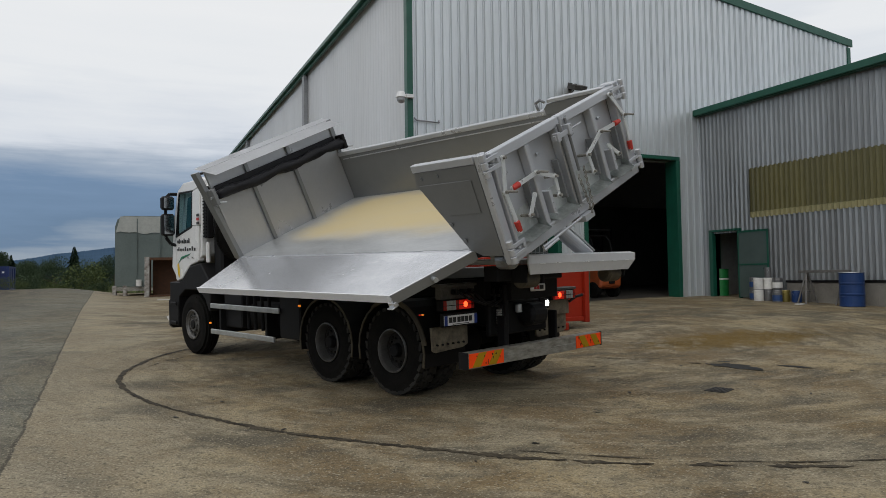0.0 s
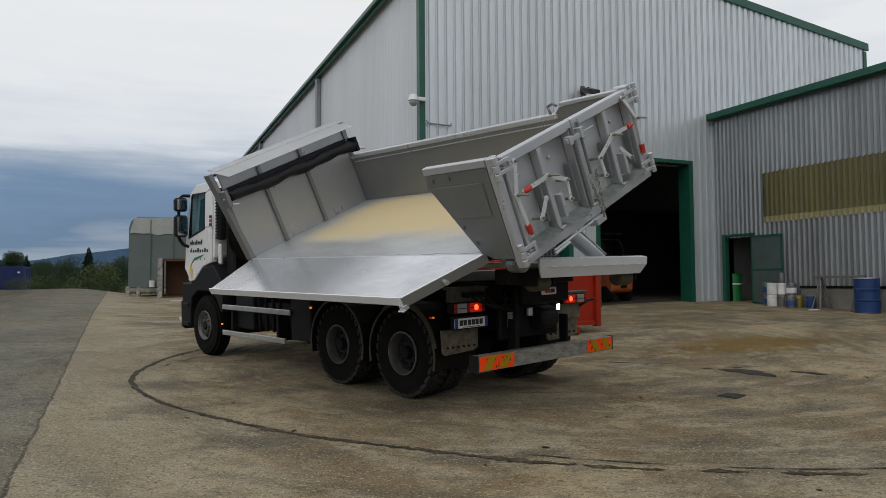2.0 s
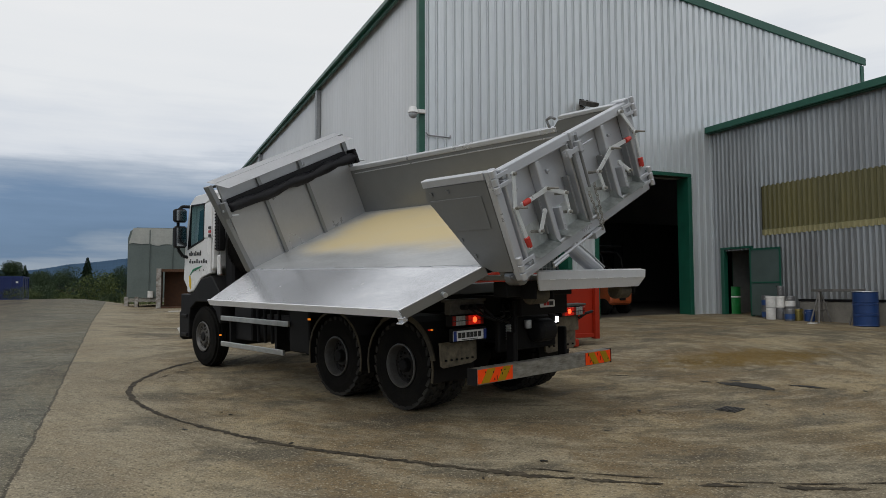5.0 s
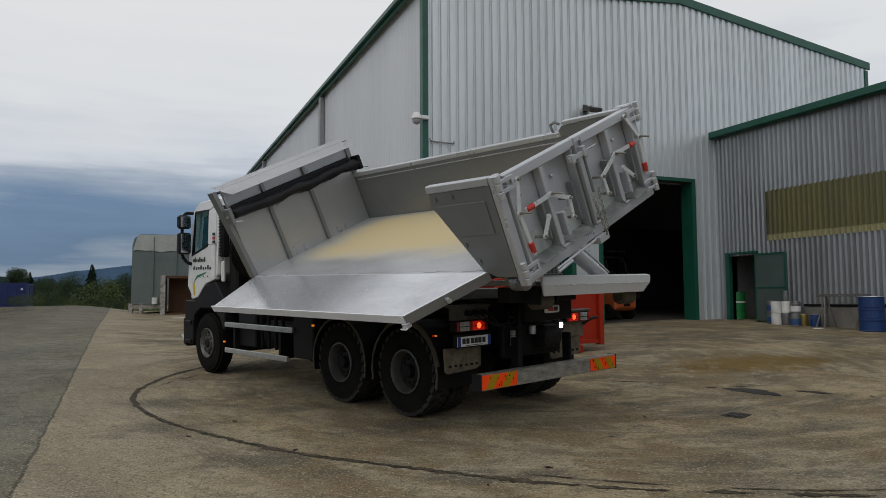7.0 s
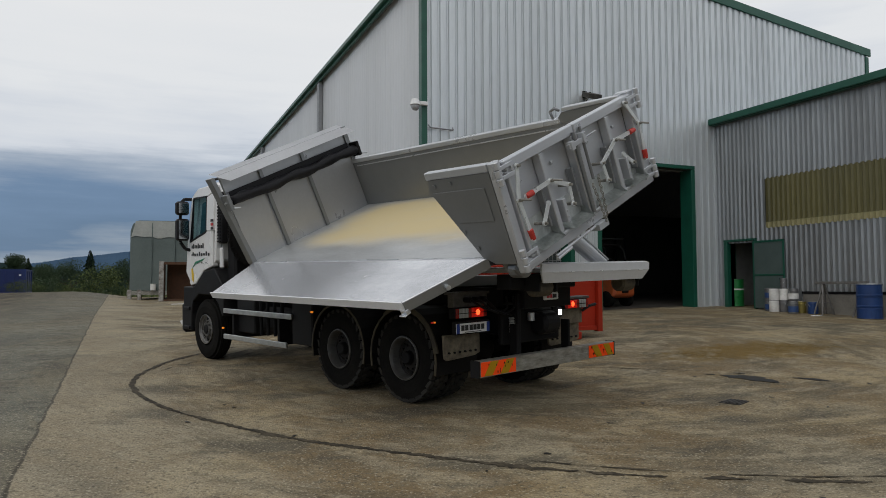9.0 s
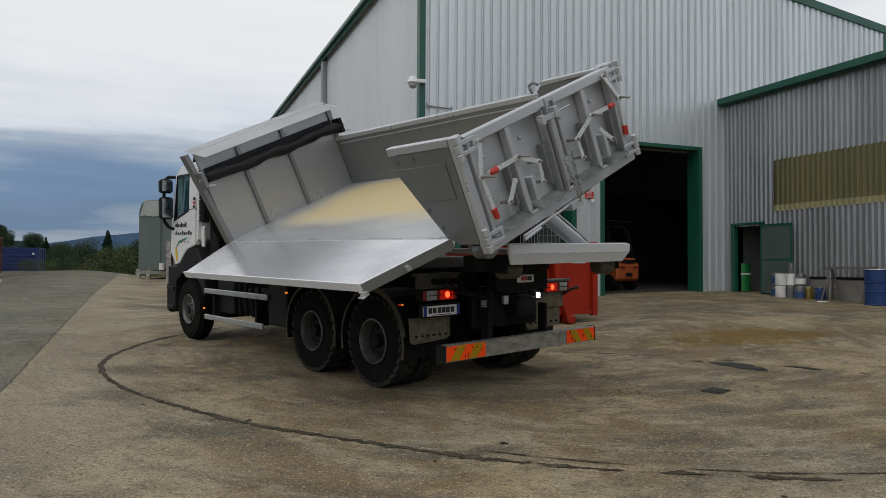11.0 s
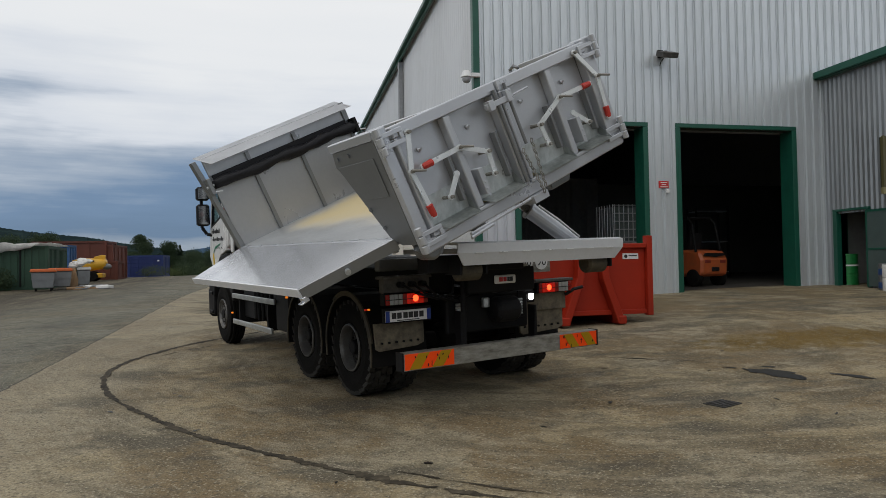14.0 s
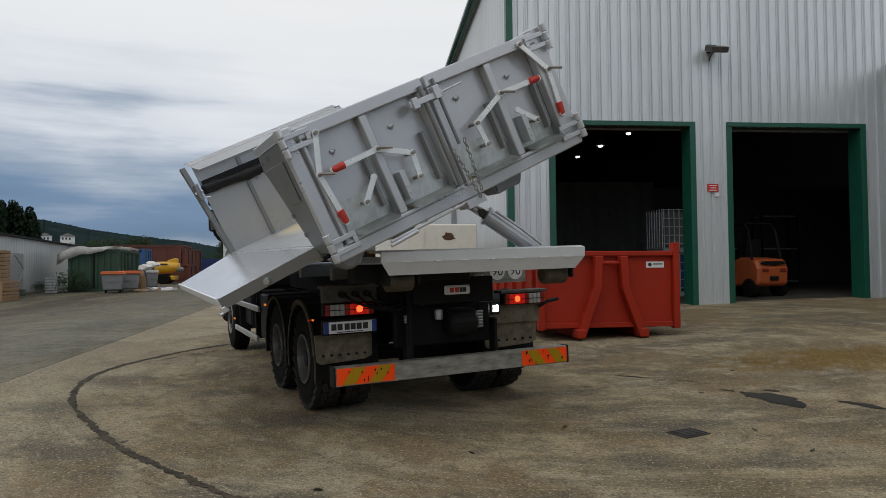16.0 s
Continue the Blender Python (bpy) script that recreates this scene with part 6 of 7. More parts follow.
# ---- things by the annex wall ----
def drum(x, y, material, label, r=0.29, h=0.88, top=None):
    d = thing("steel_drum", pose(x, y, land(x, y) - 0.004), label, "barrel", "drums")
    prof = [(0.0, r * 0.97), (0.015, r + 0.012), (0.03, r)]
    for k in (0.30, 0.34, 0.38, 0.62, 0.66, 0.70):
        prof += [(h * (k - 0.012), r), (h * k, r + 0.011), (h * (k + 0.012), r)]
    prof += [(h - 0.03, r), (h - 0.012, r + 0.012), (h, r + 0.004)]
    part("shell", lathe(B(), [(z, rr) for z, rr in prof], 32, pose(0, 0, 0, 0, -90, 0)), material, d)
    part("lid", lathe(B(), [(h - 0.02, r - 0.02), (h + 0.004, r - 0.022)], 32, pose(0, 0, 0, 0, -90, 0)), top or material, d, "", None, 0.002)
    part("rim", lathe(B(), [(h - 0.006, r + 0.014), (h + 0.012, r + 0.010), (h + 0.012, r - 0.012), (h - 0.006, r - 0.014)], 32, pose(0, 0, 0, 0, -90, 0), True), GALV if top else material, d)
    return d


drum(17.42, 11.95, BLUE_DRUM, "blue steel drum with silver rim standing on the yard", top=TIN)
gd = drum(18.38, 17.18, GREEN_DRUM, "bright green steel drum inside the open annex door", r=0.235)
part("band", lathe(B(), [(0.54, 0.247), (0.585, 0.247), (0.585, 0.239), (0.54, 0.239)], 28, pose(0, 0, 0, 0, -90, 0), True), SHEETW, gd, "pale tape band")


def can(x, y, z, material, label, r=0.135, h=0.33, lab=None):
    c = thing("paint_can", pose(x, y, z, 0, 0, (x * 977 + y * 331) % 360), label, "can", "paint cans")
    part("shell", lathe(B(), [(0, r * 0.96), (0.012, r), (h * 0.8, r), (h * 0.82, r + 0.006), (h * 0.86, r), (h - 0.01, r), (h, r * 0.97)], 24, pose(0, 0, 0, 0, -90, 0)), material, c)
    part("lid", lathe(B(), [(h, r * 0.9), (h + 0.012, r * 0.88)], 24, pose(0, 0, 0, 0, -90, 0)), TIN, c)
    bm = B()
    pipe(bm, [(math.cos(a) * (r + 0.008), math.sin(a) * 0.04 + 0.02, h * 0.80 - abs(math.sin(a)) * 0.12) for a in (math.pi * k / 10 for k in range(11))], 0.004, 6)
    part("handle", bm, GALV, c)
    if lab:
        part("label", lathe(B(), [(h * 0.15, r + 0.003), (h * 0.62, r + 0.003)], 24, pose(0, 0, 0, 0, -90, 0)), lab, c, "coloured printed label")
    return c


g0 = land(17.4, 15.3)
for (x, y, k, mm, lb, lab) in ((17.55, 15.46, 0, TIN, "tin paint can with blue label", TINBLUE), (17.55, 15.46, 1, TIN, "tin paint can with blue label", TINBLUE),
                               (17.36, 15.06, 0, SHEETW, "tall white paint can", None), (17.36, 15.06, 1, SHEETW, "tall white paint can", None), (17.58, 14.86, 0, TIN, "tin paint can", None), (17.58, 14.86, 1, SHEETW, "white paint can", None),
                               (17.62, 14.50, 0, TIN, "tin paint can", TINBLUE), (17.62, 14.50, 1, TIN, "tin paint can with white label", SHEETW), (17.30, 14.20, 0, TIN, "tin paint can with blue label", TINBLUE), (17.60, 14.18, 0, GOLD, "gold paint can", None),
                               (17.62, 13.72, 0, BLUE_DRUM, "small blue paint can", None)):
    y = 13.8 + (y - 13.8) * 0.80
    can(x, y, land(x, y) - 0.003 + 0.345 * k, mm, lb + " stacked by the annex wall", lab=lab)
can(17.58, 14.648, land(17.58, 14.648) + 0.687, TIN, "small open tin on the stacked cans", r=0.09, h=0.28)

tr = thing("trestle", pose(17.55, 12.62, land(17.55, 12.62)), "grey steel trestle bench against the annex plinth", "trestle")
part("top_beam", box(B(), -0.06, 0.06, -0.55, 0.95, 0.86, 0.93), TRESTLE, tr, bevel=0.004)
for yy in (-0.42, 0.72):
    for sy in (-1, 1):
        for sx in (-1, 1):
            bm = B()
            rod(bm, (sx * 0.03, yy, 0.86), (sx * 0.24, yy + sy * 0.13, 0.0), 0.024, 8)
            part("leg", bm, TRESTLE, tr)
    part("brace", rod(B(), (-0.16, yy, 0.35), (0.16, yy, 0.35), 0.015, 8), TRESTLE, tr)
bm = B()
rg = random.Random(3)
pts = [(17.0 + 0.16 * math.cos(a) * rg.uniform(0.6, 1.2), 13.15 + 0.10 * math.sin(a) * rg.uniform(0.6, 1.2)) for a in (2 * math.pi * k / 12 for k in range(12))]
prism(bm, pts, "z", land(17.0, 13.15), land(17.0, 13.15) + 0.025)
mesh_thing("crumpled_paper", bm, SHEETW, "crumpled white paper scrap on the concrete", "litter", bevel=0.005)

# ---- orange skip ----
skip = thing("skip_container", pose(8.16, 12.42, land(8.2, 13.5) + 0.0, 0, 0, 3), "orange red steel roll-off skip on the yard", "container")
SL, SW, SH, SB = 4.4, 1.20, 1.44, 0.20
bm = B()
prism(bm, [(-SW, SB), (SW, SB), (SW, SH), (-SW, SH)], "y", 0.0, 0.06)
rear = part("end_panel", bm, ORANGE_SKIP, skip, bevel=0.005)
for s in (-1, 1):
    bm = B()
    prism(bm, [(0.06, SB), (SL, SB), (SL, SH), (0.06, SH)], "x", s * SW, s * (SW - 0.05))
    part("side_panel", bm, ORANGE_SKIP, skip, bevel=0.005)
    for k in range(6):
        bm = B()
        prism(bm, [(s * SW, SB), (s * (SW + 0.07), SB), (s * (SW + 0.07), SH - 0.12), (s * SW, SH - 0.12)], "y", 0.5 + 0.72 * k, 0.58 + 0.72 * k)
        part("side_rib", bm, ORANGE_SKIP, skip, bevel=0.005)
    bm = B()
    box(bm, s * (SW - 0.05), s * (SW + 0.09), -0.01, SL, SH + 0.003, SH + 0.09)
    part("top_rail", bm, ORANGE_SKIP, skip, bevel=0.01)
    bm = B()
    prism(bm, [(s * 0.16, SH), (s * 0.30, SH), (s * 0.33, SH * 0.62), (s * 0.66, 0.02), (s * 0.50, 0.02), (s * 0.19, SH * 0.60)], "y", -0.20, -0.003)
    part("end_strut", bm, ORANGE_SKIP, skip, "flared orange strut", bevel=0.012)
    bm = B()
    box(bm, s * 0.50, s * 0.67, -0.22, 0.10, 0.0, 0.16)
    part("foot", bm, ORANGE_SKIP, skip, bevel=0.02)
    bm = B()
    box(bm, s * 0.52, s * 0.64, 0.12, SL, 0.0, SB - 0.003)
    part("skid_rail", bm, ORANGE_SKIP, skip, bevel=0.01)
part("floor_plate", box(B(), -SW + 0.05, SW - 0.05, 0.06, SL, SB, SB + 0.05), ORANGE_SKIP, skip)
part("front_panel", box(B(), -SW, SW, SL, SL + 0.06, SB, SH), ORANGE_SKIP, skip)
part("end_rail", box(B(), -SW, SW, -0.08, 0.06, SH + 0.003, SH + 0.09), ORANGE_SKIP, skip, bevel=0.01)
part("bottom_rail", box(B(), -SW, SW, -0.06, -0.003, SB - 0.03, SB + 0.06), ORANGE_SKIP, skip, bevel=0.008)
part("corner_post", box(B(), SW + 0.003, SW + 0.12, -0.10, 0.06, SB - 0.06, SH + 0.24), ORANGE_SKIP, skip, bevel=0.01)
part("corner_post", box(B(), -SW - 0.12, -SW - 0.003, -0.10, 0.06, SB - 0.06, SH + 0.10), ORANGE_SKIP, skip, bevel=0.01)
part("hook_bar", rod(B(), (-0.16, -0.11, SH - 0.12), (0.16, -0.11, SH - 0.12), 0.035, 14), ORANGE_SKIP, skip)
lb = part("label_plate", box(B(), 0.72, 1.06, -0.010, -0.004, SH - 0.21, SH - 0.10), PLATE, skip, "white label with dark marks")
part("mark", lathe(B(), [(-0.013, 0.035), (-0.0105, 0.035)], 20, pose(0.79, 0.0, SH - 0.155, 0, 0, 90)), INK, lb)
part("mark", box(B(), 0.85, 1.03, -0.0135, -0.0105, SH - 0.155, SH - 0.135), INK, lb)

# ---- forklift ----
fk = thing("forklift", pose(15.10, 18.75, land(15.1, 19.4), 0, 0, 12), "worn orange forklift parked in the hall doorway", "forklift")
bm = B()
prism(bm, [(0.0, 0.42), (0.05, 0.30), (1.9, 0.28), (1.9, 0.85), (1.1, 1.0), (0.75, 1.12), (0.10, 1.05), (-0.02, 0.8)], "x", -0.53, 0.53)
body = part("body", bm, FORK_O, fk, "worn orange counterweight body", bevel=0.07)
# solid black plate coloured as the shade of a hollow
part("dark_recess", prism(B(), [(-0.33, 1.0), (0.33, 1.0), (0.42, 0.93), (0.0, 0.88), (-0.42, 0.93)], "y", -0.03, 0.06), BLACK, body)
part("tow_hitch", box(B(), -0.14, 0.14, -0.05, 0.03, 0.46, 0.58), BLACK, body, bevel=0.015)
for s in (-1, 1):
    part("rear_light", box(B(), s * 0.30 - 0.11, s * 0.30 + 0.11, -0.035, 0.02, 0.70, 0.80), mat("dull_red_lens", (0.2, 0.03, 0.02), 0.3), body, bevel=0.01)
    part("wheel", lathe(B(), [(-0.10, 0.10), (-0.10, 0.20), (-0.08, 0.26), (0.08, 0.26), (0.10, 0.20), (0.10, 0.10)], 24, pose(s * 0.48, 0.35, 0.26)), RUBBER, fk, "black solid tyre")
    part("wheel", lathe(B(), [(-0.12, 0.10), (-0.12, 0.28), (-0.10, 0.33), (0.10, 0.33), (0.12, 0.28), (0.12, 0.10)], 24, pose(s * 0.50, 1.65, 0.33)), RUBBER, fk, "black solid tyre")
    part("guard_post", pipe(B(), [(s * 0.50, 0.25, 1.04), (s * 0.47, 0.42, 1.9), (s * 0.46, 0.6, 2.08)], 0.035), BLACK, fk)
    part("guard_post", pipe(B(), [(s * 0.50, 1.7, 0.85), (s * 0.47, 1.45, 2.08)], 0.035), BLACK, fk)
    part("mast_rail", box(B(), s * 0.34 - 0.05, s * 0.34 + 0.05, 2.0, 2.14, 0.08, 2.15), BLACK, fk)
    part("fork_tine", box(B(), s * 0.25 - 0.06, s * 0.25 + 0.06, 2.2, 3.2, 0.06, 0.10), BLACK, fk)
bm = B()
box(bm, -0.5, 0.5, 0.55, 1.5, 2.06, 2.12)
part("overhead_guard", bm, BLACK, fk, bevel=0.02)
part("seat", prism(B(), [(0.75, 1.1), (1.2, 1.02), (1.2, 1.14), (0.92, 1.2), (0.80, 1.65), (0.70, 1.62)], "x", -0.24, 0.24), BLACK, fk, "black seat", bevel=0.03)

# pale container behind the truck, beside the hall corner
wc = thing("white_container", pose(5.52, 18.05, land(5.5, 18.0) - 0.01, 0, 0, 4), "scuffed white steel container with a rust stain", "container")
part("body", box(B(), -1.14, 1.14, 0.0, 5.0, 0.12, 2.36), CREAM, wc, bevel=0.03)
part("base_frame", box(B(), -1.16, 1.16, -0.02, 5.0, 0.0, 0.117), STEEL, wc)
bm = B()
rg = random.Random(8)
prism(bm, [(0.38 + 0.22 * math.cos(a) * rg.uniform(0.5, 1.2), 2.05 + 0.10 * math.sin(a) * rg.uniform(0.5, 1.3)) for a in (2 * math.pi * k / 18 for k in range(18))], "y", -0.007, -0.003)
part("rust_stain", bm, RUST, wc, "brown rust stain")
bm = B()
box(bm, -0.30, -0.26, -0.03, -0.003, 0.2, 2.3)
box(bm, 0.0, 0.04, -0.03, -0.003, 0.2, 2.3)
part("lock_rods", bm, CREAM, wc)

# ---- marks on the yard ----
def strip(name, pts, width, material, label, seed, lift=0.006, broken=1e9):
    """A thin ragged trace along a smooth line, which breaks up past the given share of its run."""
    rg = random.Random(seed)
    dense = []
    P = [pts[0], *pts, pts[-1]]
    for i in range(1, len(P) - 2):
        p0, p1, p2, p3 = (Vector(p) for p in P[i - 1:i + 3])
        for k in range(50):
            t = k / 50
            dense.append(0.5 * ((2 * p1) + (p2 - p0) * t + (2 * p0 - 5 * p1 + 4 * p2 - p3) * t * t + (3 * p1 - p0 - 3 * p2 + p3) * t ** 3))
    bm = B()
    prev = None
    n = len(dense)
    for i, p in enumerate(dense[:-1]):
        d = (dense[i + 1] - p).normalized()
        nn = Vector((-d.y, d.x))
        swell = 0.60 + 0.7 * noise.noise(Vector((i * 0.035, seed, 0)))
        if i > broken * n:
            swell += 1.3 * noise.noise(Vector((i * 0.05, seed, 9))) - 0.30
        swell *= min(1.0, i / 20, (n - i) / 30)
        if swell < 0.08:
            prev = None
            continue
        p = p + nn * 0.5 * width * noise.noise(Vector((i * 0.09, seed, 4)))
        a, b = (p + nn * width * swell * s * (0.75 + 0.7 * noise.noise(Vector((i * 0.31, seed, 5 + s))) + rg.uniform(-0.22, 0.22)) for s in (1, -1))
        cur = [bm.verts.new((q.x, q.y, land(q.x, q.y) + lift)) for q in (a, b)]
        if prev:
            bm.faces.new((prev[0], prev[1], cur[1], cur[0]))
        prev = cur
    bmesh.ops.delete(bm, geom=[v for v in bm.verts if not v.link_faces], context="VERTS")
    return mesh_thing(name, bm, material, label, "trace", "structure")


strip("tyre_trace", [(2.2, 14.8), (1.42, 13.9), (0.72, 12.4), (0.29, 10.6), (0.34, 9.45), (0.63, 8.5), (1.04, 7.8), (1.42, 7.22), (1.92, 6.5), (2.42, 5.92), (2.86, 5.40), (3.42, 4.83), (4.05, 4.33), (4.72, 3.92), (5.34, 3.55), (6.6, 3.0), (8.2, 2.5)], 0.074, TAR, "dark curved tyre trace across the concrete", 1, broken=0.70)
strip("tyre_trace", [(3.3, 5.20), (4.0, 4.56), (4.9, 3.92), (5.7, 3.55), (6.8, 3.2), (8.4, 2.9)], 0.030, TAR, "thin dark tyre trace beside the larger one", 2, broken=0.1)
strip("tyre_trace", [(2.5, 14.3), (1.75, 13.4), (1.0, 12.3), (0.62, 11.4)], 0.035, TAR, "thin dark tyre trace beside the larger one", 7, broken=0.3)
strip("tyre_trace", [(6.5, 9.3), (7.2, 8.8), (7.9, 8.2)], 0.04, TAR, "short dark tyre trace by the truck", 6, broken=0.0)


def blot(name, x, y, rx, ry, turn, material, label, seed, lift=0.007):
    rg = random.Random(seed)
    bm = B()
    ring = []
    ph = [rg.uniform(0, 6.28) for _ in range(4)]
    for k in range(40):
        a = 2 * math.pi * k / 40
        r = 1 + 0.22 * math.sin(2 * a + ph[0]) + 0.16 * math.sin(3 * a + ph[1]) + 0.10 * math.sin(7 * a + ph[2]) + 0.06 * math.sin(11 * a + ph[3])
        px, py = rx * r * math.cos(a), ry * r * math.sin(a)
        c, s = math.cos(radians(turn)), math.sin(radians(turn))
        qx, qy = x + px * c - py * s, y + px * s + py * c
        ring.append(bm.verts.new((qx, qy, land(qx, qy) + lift)))
    bm.faces.new(ring)
    return mesh_thing(name, bm, material, label, "stain", "structure")


blot("oil_stain", 8.15, 7.24, 0.33, 0.19, -64, OIL, "black oily stain on the concrete", 11)
blot("oil_stain", 8.80, 6.80, 0.20, 0.07, -58, OIL, "thin black oily stain on the concrete", 12)
blot("oil_stain", 7.9, 7.75, 0.07, 0.03, -50, OIL, "small oily spot on the concrete", 13)
blot("oil_stain", 8.35, 7.62, 0.07, 0.04, -50, OIL, "small oily spot on the concrete", 14)
rg = random.Random(21)
for k in range(34):
    x, y = rg.uniform(0.2, 9.5), rg.uniform(2.2, 9.0)
    blot("oil_stain", x, y, rg.uniform(0.012, 0.05), rg.uniform(0.010, 0.03), rg.uniform(0, 180), OIL, "small dark drip spot on the concrete", 100 + k)
dr = thing("drain_cover", pose(6.70, 6.16, land(6.70, 6.16), 0, -1.3, 20), "small square cast iron drain cover in the concrete", "drain cover", "", "structure")
part("frame", box(B(), -0.14, 0.14, -0.12, 0.12, -0.05, 0.008), IRON, dr)
for k in range(5):
    part("bar", box(B(), -0.12, 0.12, -0.10 + 0.043 * k, -0.074 + 0.043 * k, 0.0085, 0.016), IRON, dr)
bm = B()
v = [bm.verts.new((x, y, land(x, y) + 0.012)) for x, y in ((1.45, 20.5), (7.25, 20.5), (7.25, 34), (1.7, 34))]
bm.faces.new(v)
tagged(link("pavement", bm, PALE), "pale concrete slab beside the hall", "pavement", "", "structure")

# ---- far end of the yard ----
def tall_box(name, x, y, turn, lx, ly, h, material, label, ribs=0.28, z=0.0, group=""):
    """A corrugated steel container with corner posts and rails; its front face looks to -y."""
    c = thing(name, pose(x, y, land(x, y) + z, 0, 0, turn), label, "container", group)
    part("body", box(B(), 0.06, lx - 0.06, 0.06, ly - 0.06, 0.12, h - 0.06), material, c)
    for px, py in ((0, 0), (lx - 0.14, 0), (0, ly - 0.14), (lx - 0.14, ly - 0.14)):
        part("corner_post", box(B(), px, px + 0.14, py, py + 0.14, 0.0, h), material, c, bevel=0.01)
    for z0, z1 in ((0.02, 0.14), (h - 0.12, h)):
        part("front_rail", box(B(), 0.143, lx - 0.143, 0.0, 0.10, z0, z1), material, c)
        part("side_rail", box(B(), lx - 0.10, lx, 0.143, ly - 0.143, z0, z1), material, c)
        part("side_rail", box(B(), 0.0, 0.10, 0.143, ly - 0.143, z0, z1), material, c)
    bm = B()
    k = 0.3
    while k < lx - 0.3:
        box(bm, k, k + ribs * 0.45, 0.02, 0.057, 0.18, h - 0.16)
        k += ribs
    k = 0.3
    while k < ly - 0.3:
        box(bm, lx - 0.057, lx - 0.02, k, k + ribs * 0.45, 0.18, h - 0.16)
        k += ribs
    tagged(part("ribs", bm, material, c), kind="stuff")
    return c


# corrugated shed
SHX, SHY = -10.75, 29.0
sh = thing("shed", pose(SHX, SHY, land(-12, 34) - 0.10, 0, 0, 100), "long low grey corrugated metal shed", "shed")
part("wall", box(B(), 0.0, 22.0, 0.08, 6.0, 0.0, 2.52), INNER, sh)
bm = B()
k = 0.0
while k < 22.0:
    prism(bm, [(k, 0.075), (k + 0.10, 0.03), (k + 0.22, 0.03), (k + 0.32, 0.075)], "z", 0.05, 2.52)
    k += 0.36
tagged(part("wall_ribs", bm, CLAD, sh, "weathered ribbed sheet"), kind="stuff")
part("end_wall", box(B(), -0.06, -0.003, 0.0, 6.0, 0.0, 2.52), CLAD_OLD, sh)
part("roof", prism(B(), [(-0.15, 2.52), (6.2, 2.77), (6.2, 2.85), (-0.15, 2.60)], "x", -0.3, 22.3), BLACK, sh, "dark edged shallow roof")
part("door", box(B(), 1.0, 3.6, -0.03, 0.02, 0.05, 1.85), mat("grey_shed_door", (0.33, 0.35, 0.36), 0.5, 0.2, None, 2, 0.5), sh, "grey sheet metal door", bevel=0.01)
bm = B()
for a, b in (((1.05, 1.2), (2.3, 1.8)), ((2.3, 1.8), (3.55, 1.2)), ((1.05, 1.1), (2.3, 0.1)), ((3.55, 1.1), (2.3, 0.1))):
    rod(bm, (a[0], -0.035, a[1]), (b[0], -0.035, b[1]), 0.02, 6)
part("door_crease", bm, CLAD_OLD, sh)

green = tall_box("green_container", -10.15, 34.15, 6, 2.22, 4.3, 1.98, BOX_GREEN, "dark green steel shipping container under a loose tarp")
part("door_line", box(B(), 1.08, 1.14, -0.02, 0.015, 0.15, 1.85), BLACK, green)
bm = B()
rg = random.Random(5)
nx, ny = 14, 12
grid = []
for i in range(nx + 1):
    row = []
    for j in range(ny + 1):
        x, y = -0.5 + 3.05 * i / nx, -0.45 + 5.4 * j / ny
        z = 2.76 + 0.16 * noise.noise(Vector((x * 1.3, y * 1.3, 0)))
        if y < 0.05:
            z -= (0.05 - y) * max(0.15, 1.3 - 0.5 * x + 0.5 * noise.noise(Vector((x * 2.1, 0, 3))))
            y *= 0.35
        if x < 0.1:
            z -= 0.55 * (0.1 - x) * (1.0 if j < 4 else 0.6) + 0.15 * noise.noise(Vector((x * 3, y * 2, 4)))
        row.append(bm.verts.new((x, y, z)))
    grid.append(row)
for i in range(nx):
    for j in range(ny):
        bm.faces.new((grid[i][j], grid[i + 1][j], grid[i + 1][j + 1], grid[i][j + 1]))
bmesh.ops.solidify(bm, geom=bm.faces[:], thickness=0.02)
mesh_thing("loose_tarp", bm, SHEETW, "dirty white tarp thrown over the green container", "tarp", smooth=True, m=green.matrix_world @ Matrix.Diagonal((0.91, 0.88, 0.76, 1)))


def wheelie(x, y, turn, label, lid):
    b = thing("waste_bin", pose(x, y, land(x, y), 0, 0, turn), label, "bin", "waste bins")
    b.matrix_world = b.matrix_world @ Matrix.Scale(0.68, 4)
    part("body", prism(B(), [(-0.55, 0.20), (0.55, 0.20), (0.66, 1.18), (-0.66, 1.18)], "y", -0.45, 0.45), BIN_GREY, b, bevel=0.04)
    part("rim", box(B(), -0.70, 0.70, -0.50, 0.50, 1.183, 1.25), BIN_GREY, b, bevel=0.02)
    part("lid", prism(B(), [(-0.73, 1.20), (0.73, 1.20), (0.66, 1.40), (-0.66, 1.40)], "y", -0.53, 0.53), lid, b, bevel=0.03)
    part("band", box(B(), -0.64, 0.64, -0.475, -0.455, 0.72, 0.80), BIN_GREY, b)
    for sx in (-0.42, 0.42):
        for sy in (-0.32, 0.32):
            part("castor", lathe(B(), [(-0.03, 0.06), (-0.03, 0.10), (0.03, 0.10), (0.03, 0.06)], 14, pose(sx, sy, 0.10)), RUBBER, b)
    return b


wheelie(-7.62, 32.7, 14, "grey wheeled waste bin with orange lid", BIN_LID)
wheelie(-7.28, 33.75, 18, "grey wheeled waste bin with orange lid", BIN_LID)
heap = wheelie(-6.75, 35.3, 22, "small grey open bin heaped with plastic rubbish", SHEETW)
heap.matrix_world = heap.matrix_world @ Matrix.Diagonal((0.6, 0.7, 1, 1))


